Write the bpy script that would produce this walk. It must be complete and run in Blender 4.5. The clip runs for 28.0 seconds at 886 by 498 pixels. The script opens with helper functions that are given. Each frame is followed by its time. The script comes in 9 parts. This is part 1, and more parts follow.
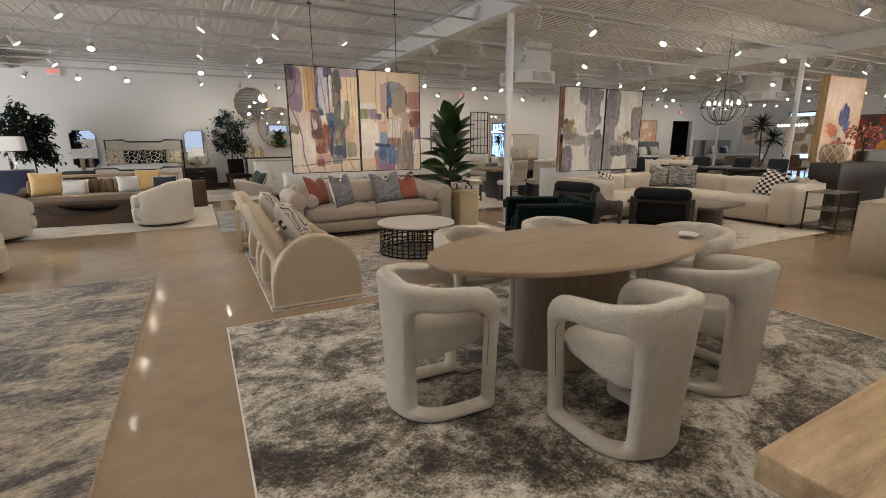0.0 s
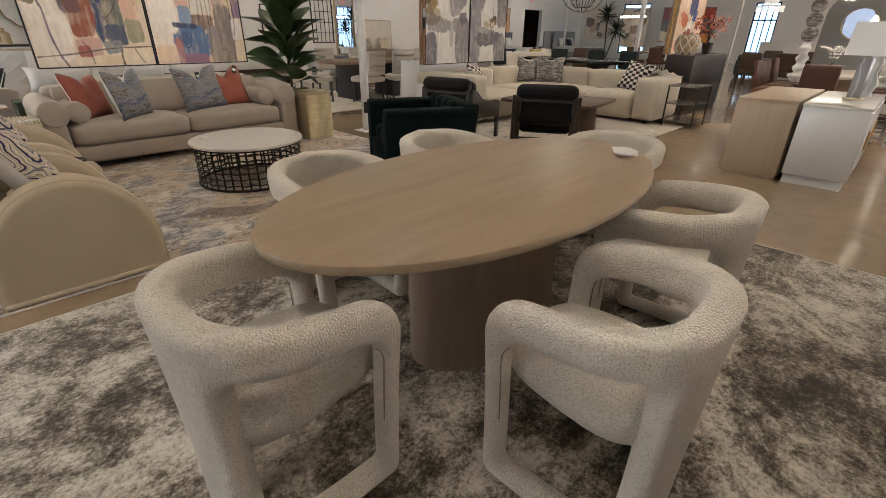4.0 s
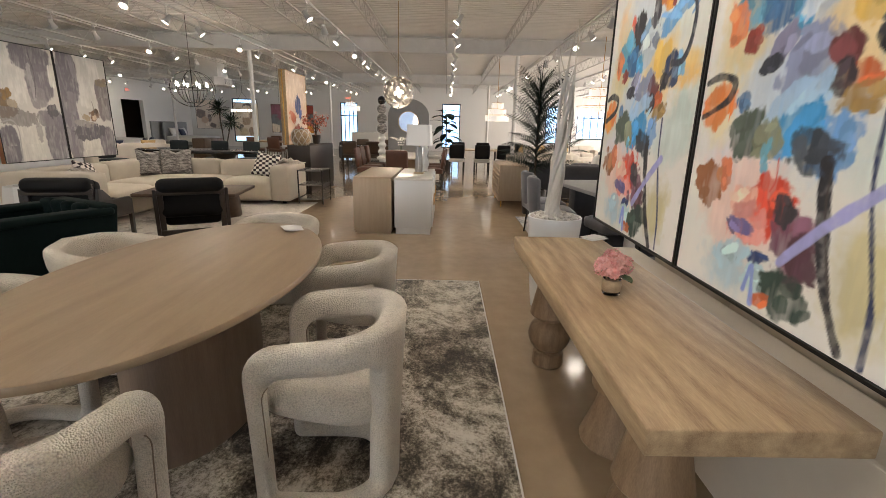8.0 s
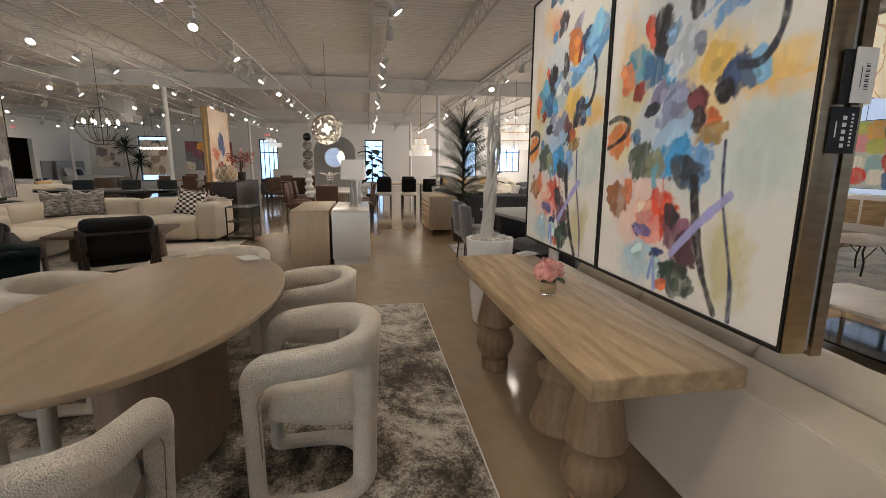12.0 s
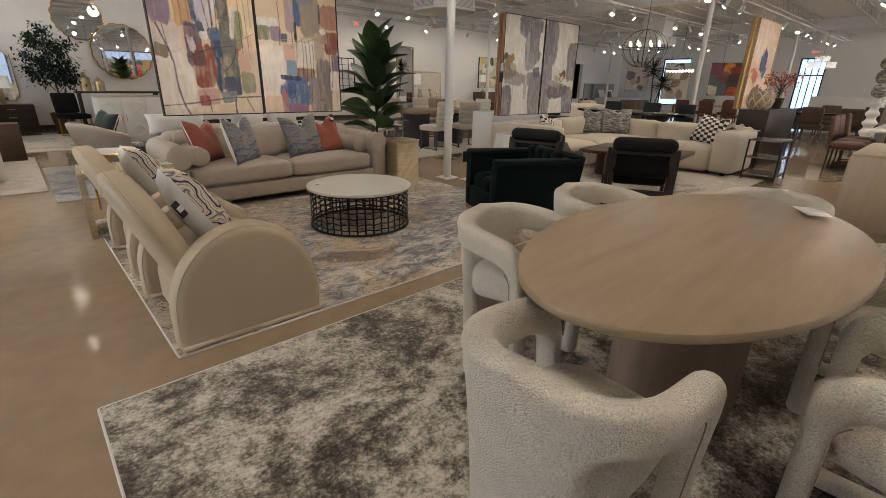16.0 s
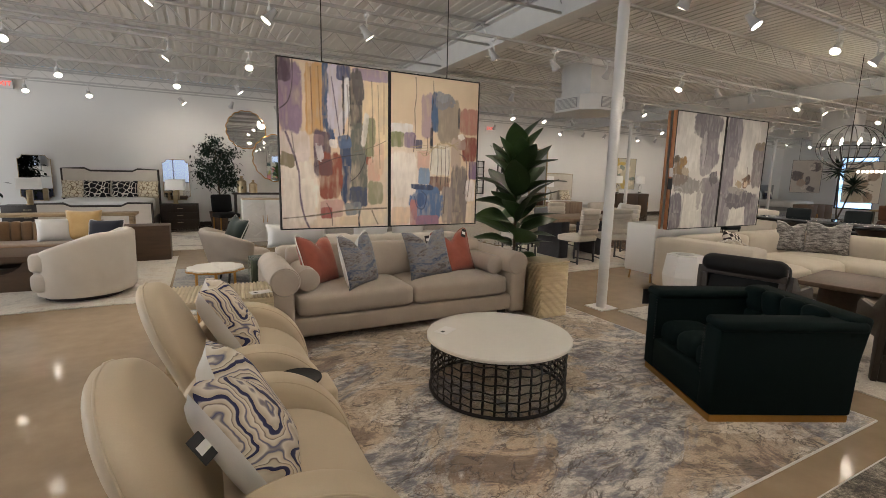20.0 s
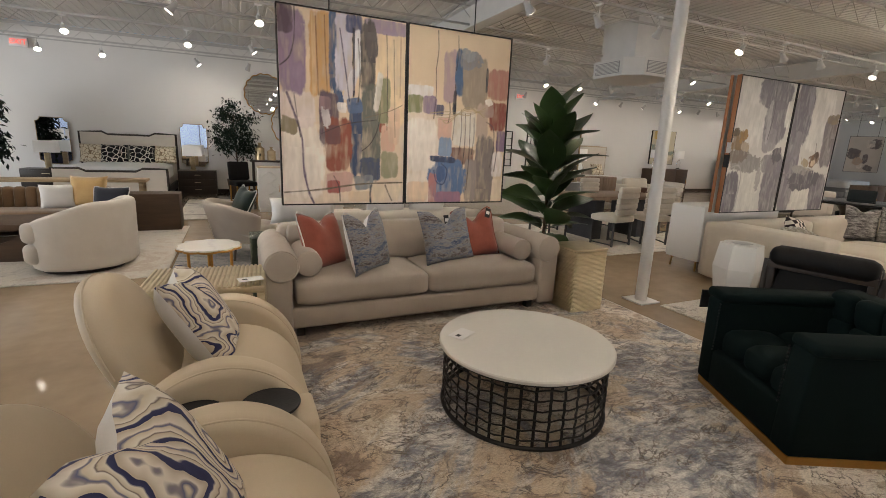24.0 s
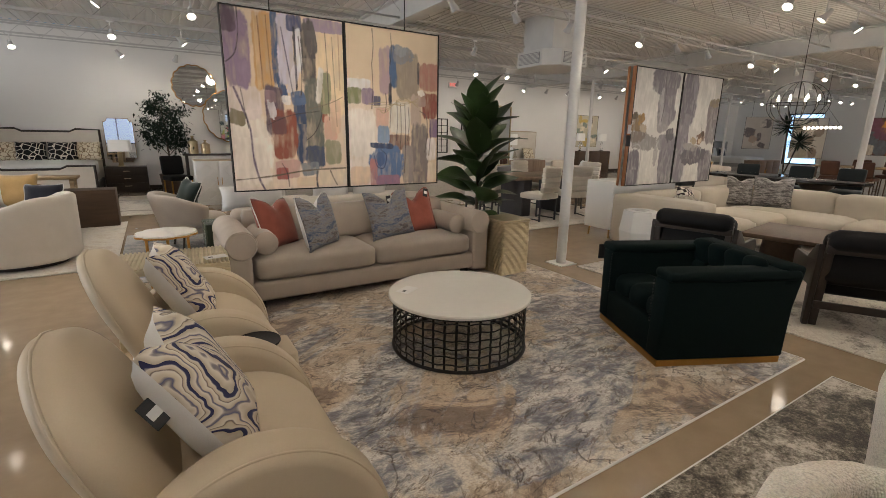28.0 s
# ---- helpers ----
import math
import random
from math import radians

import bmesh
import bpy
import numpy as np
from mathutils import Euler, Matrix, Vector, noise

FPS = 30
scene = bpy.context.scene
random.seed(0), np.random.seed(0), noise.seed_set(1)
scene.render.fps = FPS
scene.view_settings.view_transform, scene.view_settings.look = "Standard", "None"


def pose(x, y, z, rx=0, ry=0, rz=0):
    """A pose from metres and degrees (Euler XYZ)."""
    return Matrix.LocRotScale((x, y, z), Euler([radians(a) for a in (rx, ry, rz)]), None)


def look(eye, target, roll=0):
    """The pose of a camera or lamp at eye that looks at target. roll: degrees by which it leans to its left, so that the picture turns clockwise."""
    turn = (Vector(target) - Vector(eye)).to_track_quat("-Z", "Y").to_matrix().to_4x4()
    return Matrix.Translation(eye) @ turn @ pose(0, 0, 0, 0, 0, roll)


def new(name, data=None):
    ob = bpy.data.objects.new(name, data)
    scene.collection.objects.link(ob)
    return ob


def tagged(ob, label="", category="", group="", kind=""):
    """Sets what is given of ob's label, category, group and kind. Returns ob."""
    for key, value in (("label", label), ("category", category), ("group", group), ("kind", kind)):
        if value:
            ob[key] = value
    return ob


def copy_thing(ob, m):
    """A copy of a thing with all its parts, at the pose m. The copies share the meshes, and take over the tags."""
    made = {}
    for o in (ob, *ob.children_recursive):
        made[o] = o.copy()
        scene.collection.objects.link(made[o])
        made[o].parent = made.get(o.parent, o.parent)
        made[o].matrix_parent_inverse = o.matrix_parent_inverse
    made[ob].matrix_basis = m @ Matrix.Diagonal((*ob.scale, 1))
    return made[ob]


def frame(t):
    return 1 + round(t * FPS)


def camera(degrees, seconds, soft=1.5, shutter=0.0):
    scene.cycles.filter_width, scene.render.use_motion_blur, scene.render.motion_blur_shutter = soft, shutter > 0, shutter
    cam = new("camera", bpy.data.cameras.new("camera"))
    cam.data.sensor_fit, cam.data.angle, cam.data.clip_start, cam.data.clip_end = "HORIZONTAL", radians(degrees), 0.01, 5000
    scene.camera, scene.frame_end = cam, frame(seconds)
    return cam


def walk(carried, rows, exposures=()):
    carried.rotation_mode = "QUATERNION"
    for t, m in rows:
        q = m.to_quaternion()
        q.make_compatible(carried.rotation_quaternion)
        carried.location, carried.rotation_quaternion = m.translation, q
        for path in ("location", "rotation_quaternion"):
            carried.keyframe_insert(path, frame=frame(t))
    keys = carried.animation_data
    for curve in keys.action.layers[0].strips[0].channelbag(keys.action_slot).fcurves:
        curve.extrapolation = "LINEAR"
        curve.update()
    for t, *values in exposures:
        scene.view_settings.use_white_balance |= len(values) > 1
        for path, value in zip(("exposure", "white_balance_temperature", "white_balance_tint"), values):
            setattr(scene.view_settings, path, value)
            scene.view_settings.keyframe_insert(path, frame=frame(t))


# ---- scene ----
cam = camera(88.6, 28.0, 0.5)
METRES, EYE, TILT, LEAN, TURN = 5.6, 1.4, 0.0, 0.0, -27.9
ROWS = [
    (0.0, 0.0, 0.0, 0.0, -0.07, -13.25, 0.28),
    (0.5, 0.0073, 0.0355, 0.0017, -1.37, -13.36, 0.01),
    (1.0, 0.0083, 0.0641, 0.0008, -3.08, -14.17, -0.17),
    (1.5, 0.0046, 0.0918, -0.0026, -5.75, -15.65, -0.32),
    (2.0, -0.0016, 0.1237, -0.0049, -8.69, -17.57, -0.45),
    (2.5, -0.004, 0.1483, -0.0088, -11.48, -19.86, -0.64),
    (4.5, 0.0129, 0.2119, -0.0151, -20.99, -27.14, -0.98),
    (5.0, 0.0029, 0.2168, -0.0164, -25.68, -27.97, -1.36),
    (5.5, -0.0142, 0.2183, -0.0165, -32.0, -27.51, -1.37),
    (6.0, -0.0248, 0.2115, -0.0142, -38.85, -26.17, -1.54),
    (6.5, -0.0278, 0.1976, -0.0115, -45.49, -23.93, -1.63),
    (7.0, -0.0348, 0.1797, -0.007, -51.49, -21.16, -1.59),
    (7.5, -0.0493, 0.1639, -0.0017, -57.05, -17.94, -1.49),
    (8.0, -0.0655, 0.1545, 0.003, -61.64, -14.9, -1.24),
    (8.5, -0.0802, 0.151, 0.0067, -66.12, -11.82, -0.81),
    (9.0, -0.0959, 0.1536, 0.0088, -68.82, -9.71, -0.74),
    (9.5, -0.1116, 0.1558, 0.0108, -70.84, -7.8, -0.81),
    (10.0, -0.1219, 0.155, 0.0116, -72.26, -6.37, -0.83),
    (10.5, -0.1282, 0.1548, 0.0124, -73.2, -5.69, -0.78),
    (11.0, -0.1302, 0.156, 0.0113, -73.58, -6.36, -0.49),
    (11.5, -0.1283, 0.157, 0.0057, -73.54, -8.51, -0.37),
    (13.5, -0.1243, 0.1714, -0.0101, -57.06, -19.56, -0.83),
    (14.0, -0.1191, 0.1789, -0.0112, -47.97, -21.6, -1.02),
    (14.5, -0.1106, 0.1871, -0.0123, -38.27, -22.75, -1.46),
    (15.0, -0.1064, 0.1996, -0.0146, -28.4, -22.86, -1.46),
    (15.5, -0.1115, 0.219, -0.0142, -19.13, -22.49, -1.19),
    (16.0, -0.1193, 0.2482, -0.0092, -14.44, -20.2, -1.22),
    (16.5, -0.1255, 0.276, -0.0021, -10.96, -17.99, -1.5),
    (17.0, -0.1278, 0.3037, 0.0003, -7.8, -16.05, -1.69),
    (17.5, -0.1228, 0.34, 0.0026, -5.22, -14.47, -1.67),
    (18.0, -0.1182, 0.3726, 0.0078, -3.71, -13.3, -1.65),
    (18.5, -0.1196, 0.3987, 0.0098, -2.76, -11.91, -1.44),
    (19.0, -0.1245, 0.431, 0.0102, -2.17, -10.74, -1.15),
    (19.5, -0.1314, 0.4649, 0.0128, -1.23, -9.65, -1.02),
    (20.0, -0.1327, 0.4958, 0.0115, 0.33, -8.94, -1.22),
    (20.5, -0.125, 0.5291, 0.0123, 2.22, -8.56, -1.49),
    (21.0, -0.1177, 0.5588, 0.014, 3.62, -8.58, -1.98),
    (21.5, -0.1177, 0.579, 0.012, 4.19, -9.08, -2.34),
    (23.5, -0.1336, 0.6064, 0.0126, 3.71, -12.21, -2.32),
    (24.0, -0.128, 0.5938, 0.0134, 3.61, -12.68, -2.28),
    (24.5, -0.1189, 0.5799, 0.0123, 3.33, -13.02, -2.22),
    (25.0, -0.1119, 0.5663, 0.0114, 2.74, -13.24, -2.02),
    (25.5, -0.1116, 0.5513, 0.0119, 1.68, -13.29, -1.72),
    (26.0, -0.1169, 0.5356, 0.0116, 0.39, -13.32, -1.44),
    (26.5, -0.1215, 0.5179, 0.0117, -0.87, -13.42, -1.26),
    (27.0, -0.1233, 0.5049, 0.0115, -2.08, -13.56, -1.13),
    (27.5, -0.1239, 0.4986, 0.0104, -3.14, -13.71, -0.99),
    (28.0, -0.1246, 0.4965, 0.0103, -4.03, -13.86, -0.86),
]
walk(cam, [(t, pose(0, 0, EYE, TILT, LEAN, TURN) @ pose(METRES * x, METRES * y, METRES * z, 90 + pitch, roll, yaw)) for t, x, y, z, yaw, pitch, roll in ROWS],
     [(0.0, 0.08), (7.0, 0.10), (8.0, 0.18), (9.0, -0.20), (11.5, -0.20), (13.5, -0.04), (16.5, -0.06), (20.0, 0.03), (28.0, -0.02)])

# ---- world, exposure ----
wd = bpy.data.worlds.new("daylight")
scene.world = wd
wd.use_nodes = True
wn = wd.node_tree.nodes
sky = wn.new("ShaderNodeTexSky")
sky.sky_type, sky.sun_disc = "NISHITA", False
sky.sun_elevation, sky.sun_rotation = radians(40), radians(200)
wn["Background"].inputs[1].default_value = 0.12
wd.node_tree.links.new(sky.outputs[0], wn["Background"].inputs[0])

# ---- materials ----
def lin(c):
    """sRGB 0..255 to linear."""
    return tuple((v / 255 / 12.92 if v <= 10 else ((v / 255 + 0.055) / 1.055) ** 2.4) for v in c)


def mat(name, rgb, rough=0.6, metal=0.0, rgb2=None, scale=8.0, grain=120.0, bump=0.1, mix=0.5, stretch=(1, 1, 1), sheen=0.0, coat=0.0,
        sharp=0.0, vary=0.0, bscale=None, dist=0.01, alpha=1.0, trans=0.0, detail=5.0, space="Object"):
    """A surface of two colours mixed by noise at a large and a small scale, with fine relief."""
    m = bpy.data.materials.new(name)
    m.use_nodes = True
    nt = m.node_tree
    n, link = nt.nodes, nt.links.new
    b = n["Principled BSDF"]
    b.inputs["Roughness"].default_value, b.inputs["Metallic"].default_value = rough, metal
    b.inputs["Sheen Weight"].default_value, b.inputs["Coat Weight"].default_value = sheen, coat
    b.inputs["Transmission Weight"].default_value = trans
    rgb2 = rgb2 or tuple(v * 0.86 for v in rgb)
    tc = n.new("ShaderNodeTexCoord")
    mp = n.new("ShaderNodeMapping")
    mp.inputs["Scale"].default_value = stretch
    link(tc.outputs[space], mp.inputs[0])
    big, fine = n.new("ShaderNodeTexNoise"), n.new("ShaderNodeTexNoise")
    big.inputs["Scale"].default_value, big.inputs["Detail"].default_value = scale, detail
    fine.inputs["Scale"].default_value, fine.inputs["Detail"].default_value = grain, 3
    for t in (big, fine):
        link(mp.outputs[0], t.inputs["Vector"])
    add = n.new("ShaderNodeMix")
    add.inputs[0].default_value = 0.3
    link(big.outputs[0], add.inputs[2])
    link(fine.outputs[0], add.inputs[3])
    ramp = n.new("ShaderNodeMapRange")
    w = 0.5 * (1 - sharp) * 0.5 + 0.01
    ramp.inputs[1].default_value, ramp.inputs[2].default_value = 0.5 - w + (0.5 - mix) * 0.3, 0.5 + w + (0.5 - mix) * 0.3
    link(add.outputs[0], ramp.inputs[0])
    col = n.new("ShaderNodeMix")
    col.data_type = "RGBA"
    col.inputs[6].default_value, col.inputs[7].default_value = (*rgb, 1), (*rgb2, 1)
    link(ramp.outputs[0], col.inputs[0])
    out = col.outputs[2]
    if vary:
        info, hsv, mr = n.new("ShaderNodeObjectInfo"), n.new("ShaderNodeHueSaturation"), n.new("ShaderNodeMapRange")
        mr.inputs[3].default_value, mr.inputs[4].default_value = 1 - vary, 1 + vary
        link(info.outputs["Random"], mr.inputs[0])
        link(mr.outputs[0], hsv.inputs["Value"])
        link(out, hsv.inputs["Color"])
        out = hsv.outputs[0]
    link(out, b.inputs["Base Color"])
    if bump:
        bp = n.new("ShaderNodeBump")
        bp.inputs["Strength"].default_value, bp.inputs["Distance"].default_value = bump, dist
        src = fine
        if bscale:
            src = n.new("ShaderNodeTexNoise")
            src.inputs["Scale"].default_value, src.inputs["Detail"].default_value = bscale, 2
            link(mp.outputs[0], src.inputs["Vector"])
        link(src.outputs[0], bp.inputs["Height"])
        link(bp.outputs[0], b.inputs["Normal"])
    return m


def glow(name, rgb, strength):
    m = bpy.data.materials.new(name)
    m.use_nodes = True
    b = m.node_tree.nodes["Principled BSDF"]
    b.inputs["Base Color"].default_value = (*rgb, 1)
    b.inputs["Emission Color"].default_value, b.inputs["Emission Strength"].default_value = (*rgb, 1), strength
    return m


def boucle_mat(name, rgb, rgb2, size=225.0):
    """Looped yarn: small cells with deep relief."""
    m = mat(name, rgb, 0.95, rgb2=rgb2, scale=14, grain=size, bump=0, sheen=0.3)
    n, link = m.node_tree.nodes, m.node_tree.links.new
    v, tc, bp = n.new("ShaderNodeTexVoronoi"), n.new("ShaderNodeTexCoord"), n.new("ShaderNodeBump")
    v.inputs["Scale"].default_value = size
    bp.invert = True
    bp.inputs["Strength"].default_value, bp.inputs["Distance"].default_value = 0.9, 0.008
    v.inputs["Randomness"].default_value = 1.0
    link(tc.outputs["Object"], v.inputs["Vector"])
    link(v.outputs["Distance"], bp.inputs["Height"])
    link(bp.outputs[0], n["Principled BSDF"].inputs["Normal"])
    # cell edges are tinted darker: shade between the loops, put into the colour
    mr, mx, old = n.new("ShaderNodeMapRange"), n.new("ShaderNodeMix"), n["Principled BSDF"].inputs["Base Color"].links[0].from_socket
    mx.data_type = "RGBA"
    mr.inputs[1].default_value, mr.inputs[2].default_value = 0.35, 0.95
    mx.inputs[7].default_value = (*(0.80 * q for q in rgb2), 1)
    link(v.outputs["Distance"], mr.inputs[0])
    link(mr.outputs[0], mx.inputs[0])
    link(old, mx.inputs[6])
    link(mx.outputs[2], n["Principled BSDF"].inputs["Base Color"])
    return m


def rug_mat(name, cols, scale=1.6, stretch=(1, 1, 1), seed=0.0, warp=1.2, fine=40.0, hard=0.5):
    """Distressed pile in several yarn colours: clouds of them, broken up by fine flecks."""
    m = bpy.data.materials.new(name)
    m.use_nodes = True
    n, link = m.node_tree.nodes, m.node_tree.links.new
    b = n["Principled BSDF"]
    b.inputs["Roughness"].default_value, b.inputs["Sheen Weight"].default_value = 0.95, 0.15
    tc, mp = n.new("ShaderNodeTexCoord"), n.new("ShaderNodeMapping")
    mp.inputs["Scale"].default_value, mp.inputs["Location"].default_value = stretch, (seed, seed * 0.7, 0)
    link(tc.outputs["Object"], mp.inputs[0])
    big, mid, fin = (n.new("ShaderNodeTexNoise") for _ in range(3))
    for t, s, d, r in ((big, scale, 9, 0.70), (mid, scale * 6, 7, 0.74), (fin, fine, 5, 0.8)):
        t.inputs["Scale"].default_value, t.inputs["Detail"].default_value, t.inputs["Roughness"].default_value = s, d, r
        link(mp.outputs[0], t.inputs["Vector"])
    big.inputs["Distortion"].default_value = warp
    m1, m2 = n.new("ShaderNodeMix"), n.new("ShaderNodeMix")
    m1.inputs[0].default_value, m2.inputs[0].default_value = 0.30, 0.28
    link(big.outputs[0], m1.inputs[2]), link(mid.outputs[0], m1.inputs[3])
    link(m1.outputs[0], m2.inputs[2]), link(fin.outputs[0], m2.inputs[3])
    ramp = n.new("ShaderNodeValToRGB")
    e = ramp.color_ramp.elements
    lo, hi = 0.5 - 0.16 * (1.5 - hard), 0.5 + 0.16 * (1.5 - hard)
    while len(e) < len(cols):
        e.new(0.5)
    for i, c in enumerate(cols):
        e[i].position, e[i].color = lo + (hi - lo) * i / (len(cols) - 1), (*c, 1)
    link(m2.outputs[0], ramp.inputs[0])
    link(ramp.outputs[0], b.inputs["Base Color"])
    bp = n.new("ShaderNodeBump")
    bp.inputs["Strength"].default_value, bp.inputs["Distance"].default_value = 0.5, 0.006
    f2 = n.new("ShaderNodeTexNoise")
    f2.inputs["Scale"].default_value = 260
    link(tc.outputs["Object"], f2.inputs["Vector"])
    link(f2.outputs[0], bp.inputs["Height"])
    link(bp.outputs[0], b.inputs["Normal"])
    return m


def marbled_rug_mat():
    """Tan and cream pile with flowing dark outlines and streaked patches of slate blue."""
    m = bpy.data.materials.new("rug_blue_tan")
    m.use_nodes = True
    n, link = m.node_tree.nodes, m.node_tree.links.new
    b = n["Principled BSDF"]
    b.inputs["Roughness"].default_value, b.inputs["Sheen Weight"].default_value = 0.92, 0.15
    tc = n.new("ShaderNodeTexCoord")

    def noise(scale, detail, rough, dist, stretch=(1, 1, 1), seed=0.0):
        mp, t = n.new("ShaderNodeMapping"), n.new("ShaderNodeTexNoise")
        mp.inputs["Scale"].default_value, mp.inputs["Location"].default_value = stretch, (seed, seed * 1.7, 0)
        link(tc.outputs["Object"], mp.inputs[0])
        link(mp.outputs[0], t.inputs["Vector"])
        for k, v in (("Scale", scale), ("Detail", detail), ("Roughness", rough), ("Distortion", dist)):
            t.inputs[k].default_value = v
        return t.outputs[0]

    def ramp(src, stops):
        r = n.new("ShaderNodeValToRGB")
        e = r.color_ramp.elements
        while len(e) < len(stops):
            e.new(0.5)
        for k, (p, c) in zip(e, stops):
            k.position, k.color = p, (*(lin(c) if isinstance(c, tuple) else (c, c, c)), 1)
        link(src, r.inputs[0])
        return r.outputs[0]

    def blend(f, a, c):
        x = n.new("ShaderNodeMix")
        x.data_type = "RGBA"
        link(f, x.inputs[0])
        link(a, x.inputs[6])
        if isinstance(c, tuple):
            x.inputs[7].default_value = (*lin(c), 1)
        else:
            link(c, x.inputs[7])
        return x.outputs[2]

    def times(a, c):
        x = n.new("ShaderNodeMath")
        x.operation = "MULTIPLY"
        link(a, x.inputs[0])
        link(c, x.inputs[1])
        return x.outputs[0]
    ground = ramp(noise(1.5, 11, 0.68, 0.7, (1, 1.2, 1), 2.0), ((0.36, (126, 110, 98)), (0.42, (152, 134, 116)), (0.435, (190, 168, 142)), (0.49, (198, 180, 156)), (0.505, (176, 158, 138)), (0.55, (202, 188, 168)), (0.565, (222, 212, 198))))
    streak = ramp(noise(5, 9, 0.76, 0.4, (0.9, 1.9, 1), 5.0), ((0.38, (72, 78, 98)), (0.46, (124, 130, 142)), (0.51, (172, 170, 168)), (0.58, (220, 216, 210))))
    patch = ramp(noise(0.9, 10, 0.66, 0.8, (1, 1, 1), 11.3), ((0.505, 0.0), (0.545, 0.85)))
    col = blend(patch, ground, streak)
    line = ramp(noise(1.9, 5, 0.6, 2.2, (1, 1.4, 1), 8.1), ((0.462, 0.0), (0.484, 1.0), (0.496, 0.5), (0.512, 0.0)))
    gaps = ramp(noise(4.5, 7, 0.7, 0.5, (1, 1, 1), 3.3), ((0.40, 0.25), (0.54, 1.0)))
    col = blend(times(line, gaps), col, (70, 62, 62))
    line = ramp(noise(3.4, 6, 0.65, 1.8, (1, 1.5, 1), 4.4), ((0.505, 0.0), (0.53, 0.9), (0.55, 0.0)))
    col = blend(times(line, gaps), col, (104, 82, 66))
    fleck = ramp(noise(70, 4, 0.8, 0, (1, 2.2, 1), 1.0), ((0.40, 0.40), (0.55, 0.0)))
    col = blend(fleck, col, (110, 100, 92))
    link(col, b.inputs["Base Color"])
    bp = n.new("ShaderNodeBump")
    bp.inputs["Strength"].default_value, bp.inputs["Distance"].default_value = 0.5, 0.006
    link(noise(240, 2, 0.5, 0), bp.inputs["Height"])
    link(bp.outputs[0], b.inputs["Normal"])
    return m


def vein_mat(name, base, veins, rough=0.25, scale=3.0, width=0.06, rings=False, warp=6.0):
    """Marble, agate: thin warped bands over a base."""
    m = bpy.data.materials.new(name)
    m.use_nodes = True
    n, link = m.node_tree.nodes, m.node_tree.links.new
    b = n["Principled BSDF"]
    b.inputs["Roughness"].default_value = rough
    tc, w = n.new("ShaderNodeTexCoord"), n.new("ShaderNodeTexWave")
    w.wave_type = "RINGS" if rings else "BANDS"
    w.inputs["Scale"].default_value, w.inputs["Distortion"].default_value = scale, warp
    w.inputs["Detail"].default_value, w.inputs["Detail Scale"].default_value = 4, 1.2
    link(tc.outputs["Object"], w.inputs["Vector"])
    ramp = n.new("ShaderNodeValToRGB")
    e = ramp.color_ramp.elements
    stops = [(0.0, veins[0])] + [(width * (i + 1), c) for i, c in enumerate(veins[1:])] + [(width * (len(veins) + 1), base), (1.0, base)]
    while len(e) < len(stops):
        e.new(0.5)
    for k, (p, c) in zip(e, stops):
        k.position, k.color = p, (*c, 1)
    link(w.outputs[0], ramp.inputs[0])
    link(ramp.outputs[0], b.inputs["Base Color"])
    return m


def agate_mat():
    """Printed agate: fine contour lines in navy, ivory and taupe."""
    m = mat("agate_print", lin((210, 198, 178)), 0.85, bump=0.08)
    n, link = m.node_tree.nodes, m.node_tree.links.new
    tc, t, mu, fr, ramp = n.new("ShaderNodeTexCoord"), n.new("ShaderNodeTexNoise"), n.new("ShaderNodeMath"), n.new("ShaderNodeMath"), n.new("ShaderNodeValToRGB")
    t.inputs["Scale"].default_value, t.inputs["Detail"].default_value, t.inputs["Roughness"].default_value, t.inputs["Distortion"].default_value = 2.1, 4.5, 0.36, 0.35
    mu.operation, mu.inputs[1].default_value = "MULTIPLY", 15.0
    fr.operation = "FRACT"
    e = ramp.color_ramp.elements
    stops = ((0.0, (38, 40, 78)), (0.15, (50, 52, 92)), (0.20, (214, 204, 188)), (0.32, (198, 184, 162)), (0.36, (112, 98, 92)), (0.40, (222, 214, 200)), (0.58, (204, 190, 168)), (0.64, (96, 96, 126)), (0.69, (140, 132, 134)), (0.74, (220, 210, 196)), (0.96, (190, 176, 156)))
    while len(e) < len(stops):
        e.new(0.5)
    for k, (p, c) in zip(e, stops):
        k.position, k.color = p, (*lin(c), 1)
    link(tc.outputs["Object"], t.inputs["Vector"])
    link(t.outputs[0], mu.inputs[0])
    link(mu.outputs[0], fr.inputs[0])
    link(fr.outputs[0], ramp.inputs[0])
    link(ramp.outputs[0], n["Principled BSDF"].inputs["Base Color"])
    return m


def floor_mat():
    """Polished, sealed concrete: brown clouds, dark cloudy stains, fine cracks, wet-looking gloss."""
    m = mat("polished_concrete", lin((176, 156, 130)), 0.12, rgb2=lin((134, 116, 95)), scale=0.7, grain=7, bump=0, detail=10, space="Object")
    n, link = m.node_tree.nodes, m.node_tree.links.new
    b = n["Principled BSDF"]
    b.inputs["IOR"].default_value = 1.4
    tc = n.new("ShaderNodeTexCoord")
    rn, mr = n.new("ShaderNodeTexNoise"), n.new("ShaderNodeMapRange")
    rn.inputs["Scale"].default_value, rn.inputs["Detail"].default_value = 1.3, 8
    mr.inputs[1].default_value, mr.inputs[2].default_value, mr.inputs[3].default_value, mr.inputs[4].default_value = 0.35, 0.7, 0.07, 0.14
    link(tc.outputs["Object"], rn.inputs["Vector"])
    link(rn.outputs[0], mr.inputs[0])
    link(mr.outputs[0], b.inputs["Roughness"])
    return m


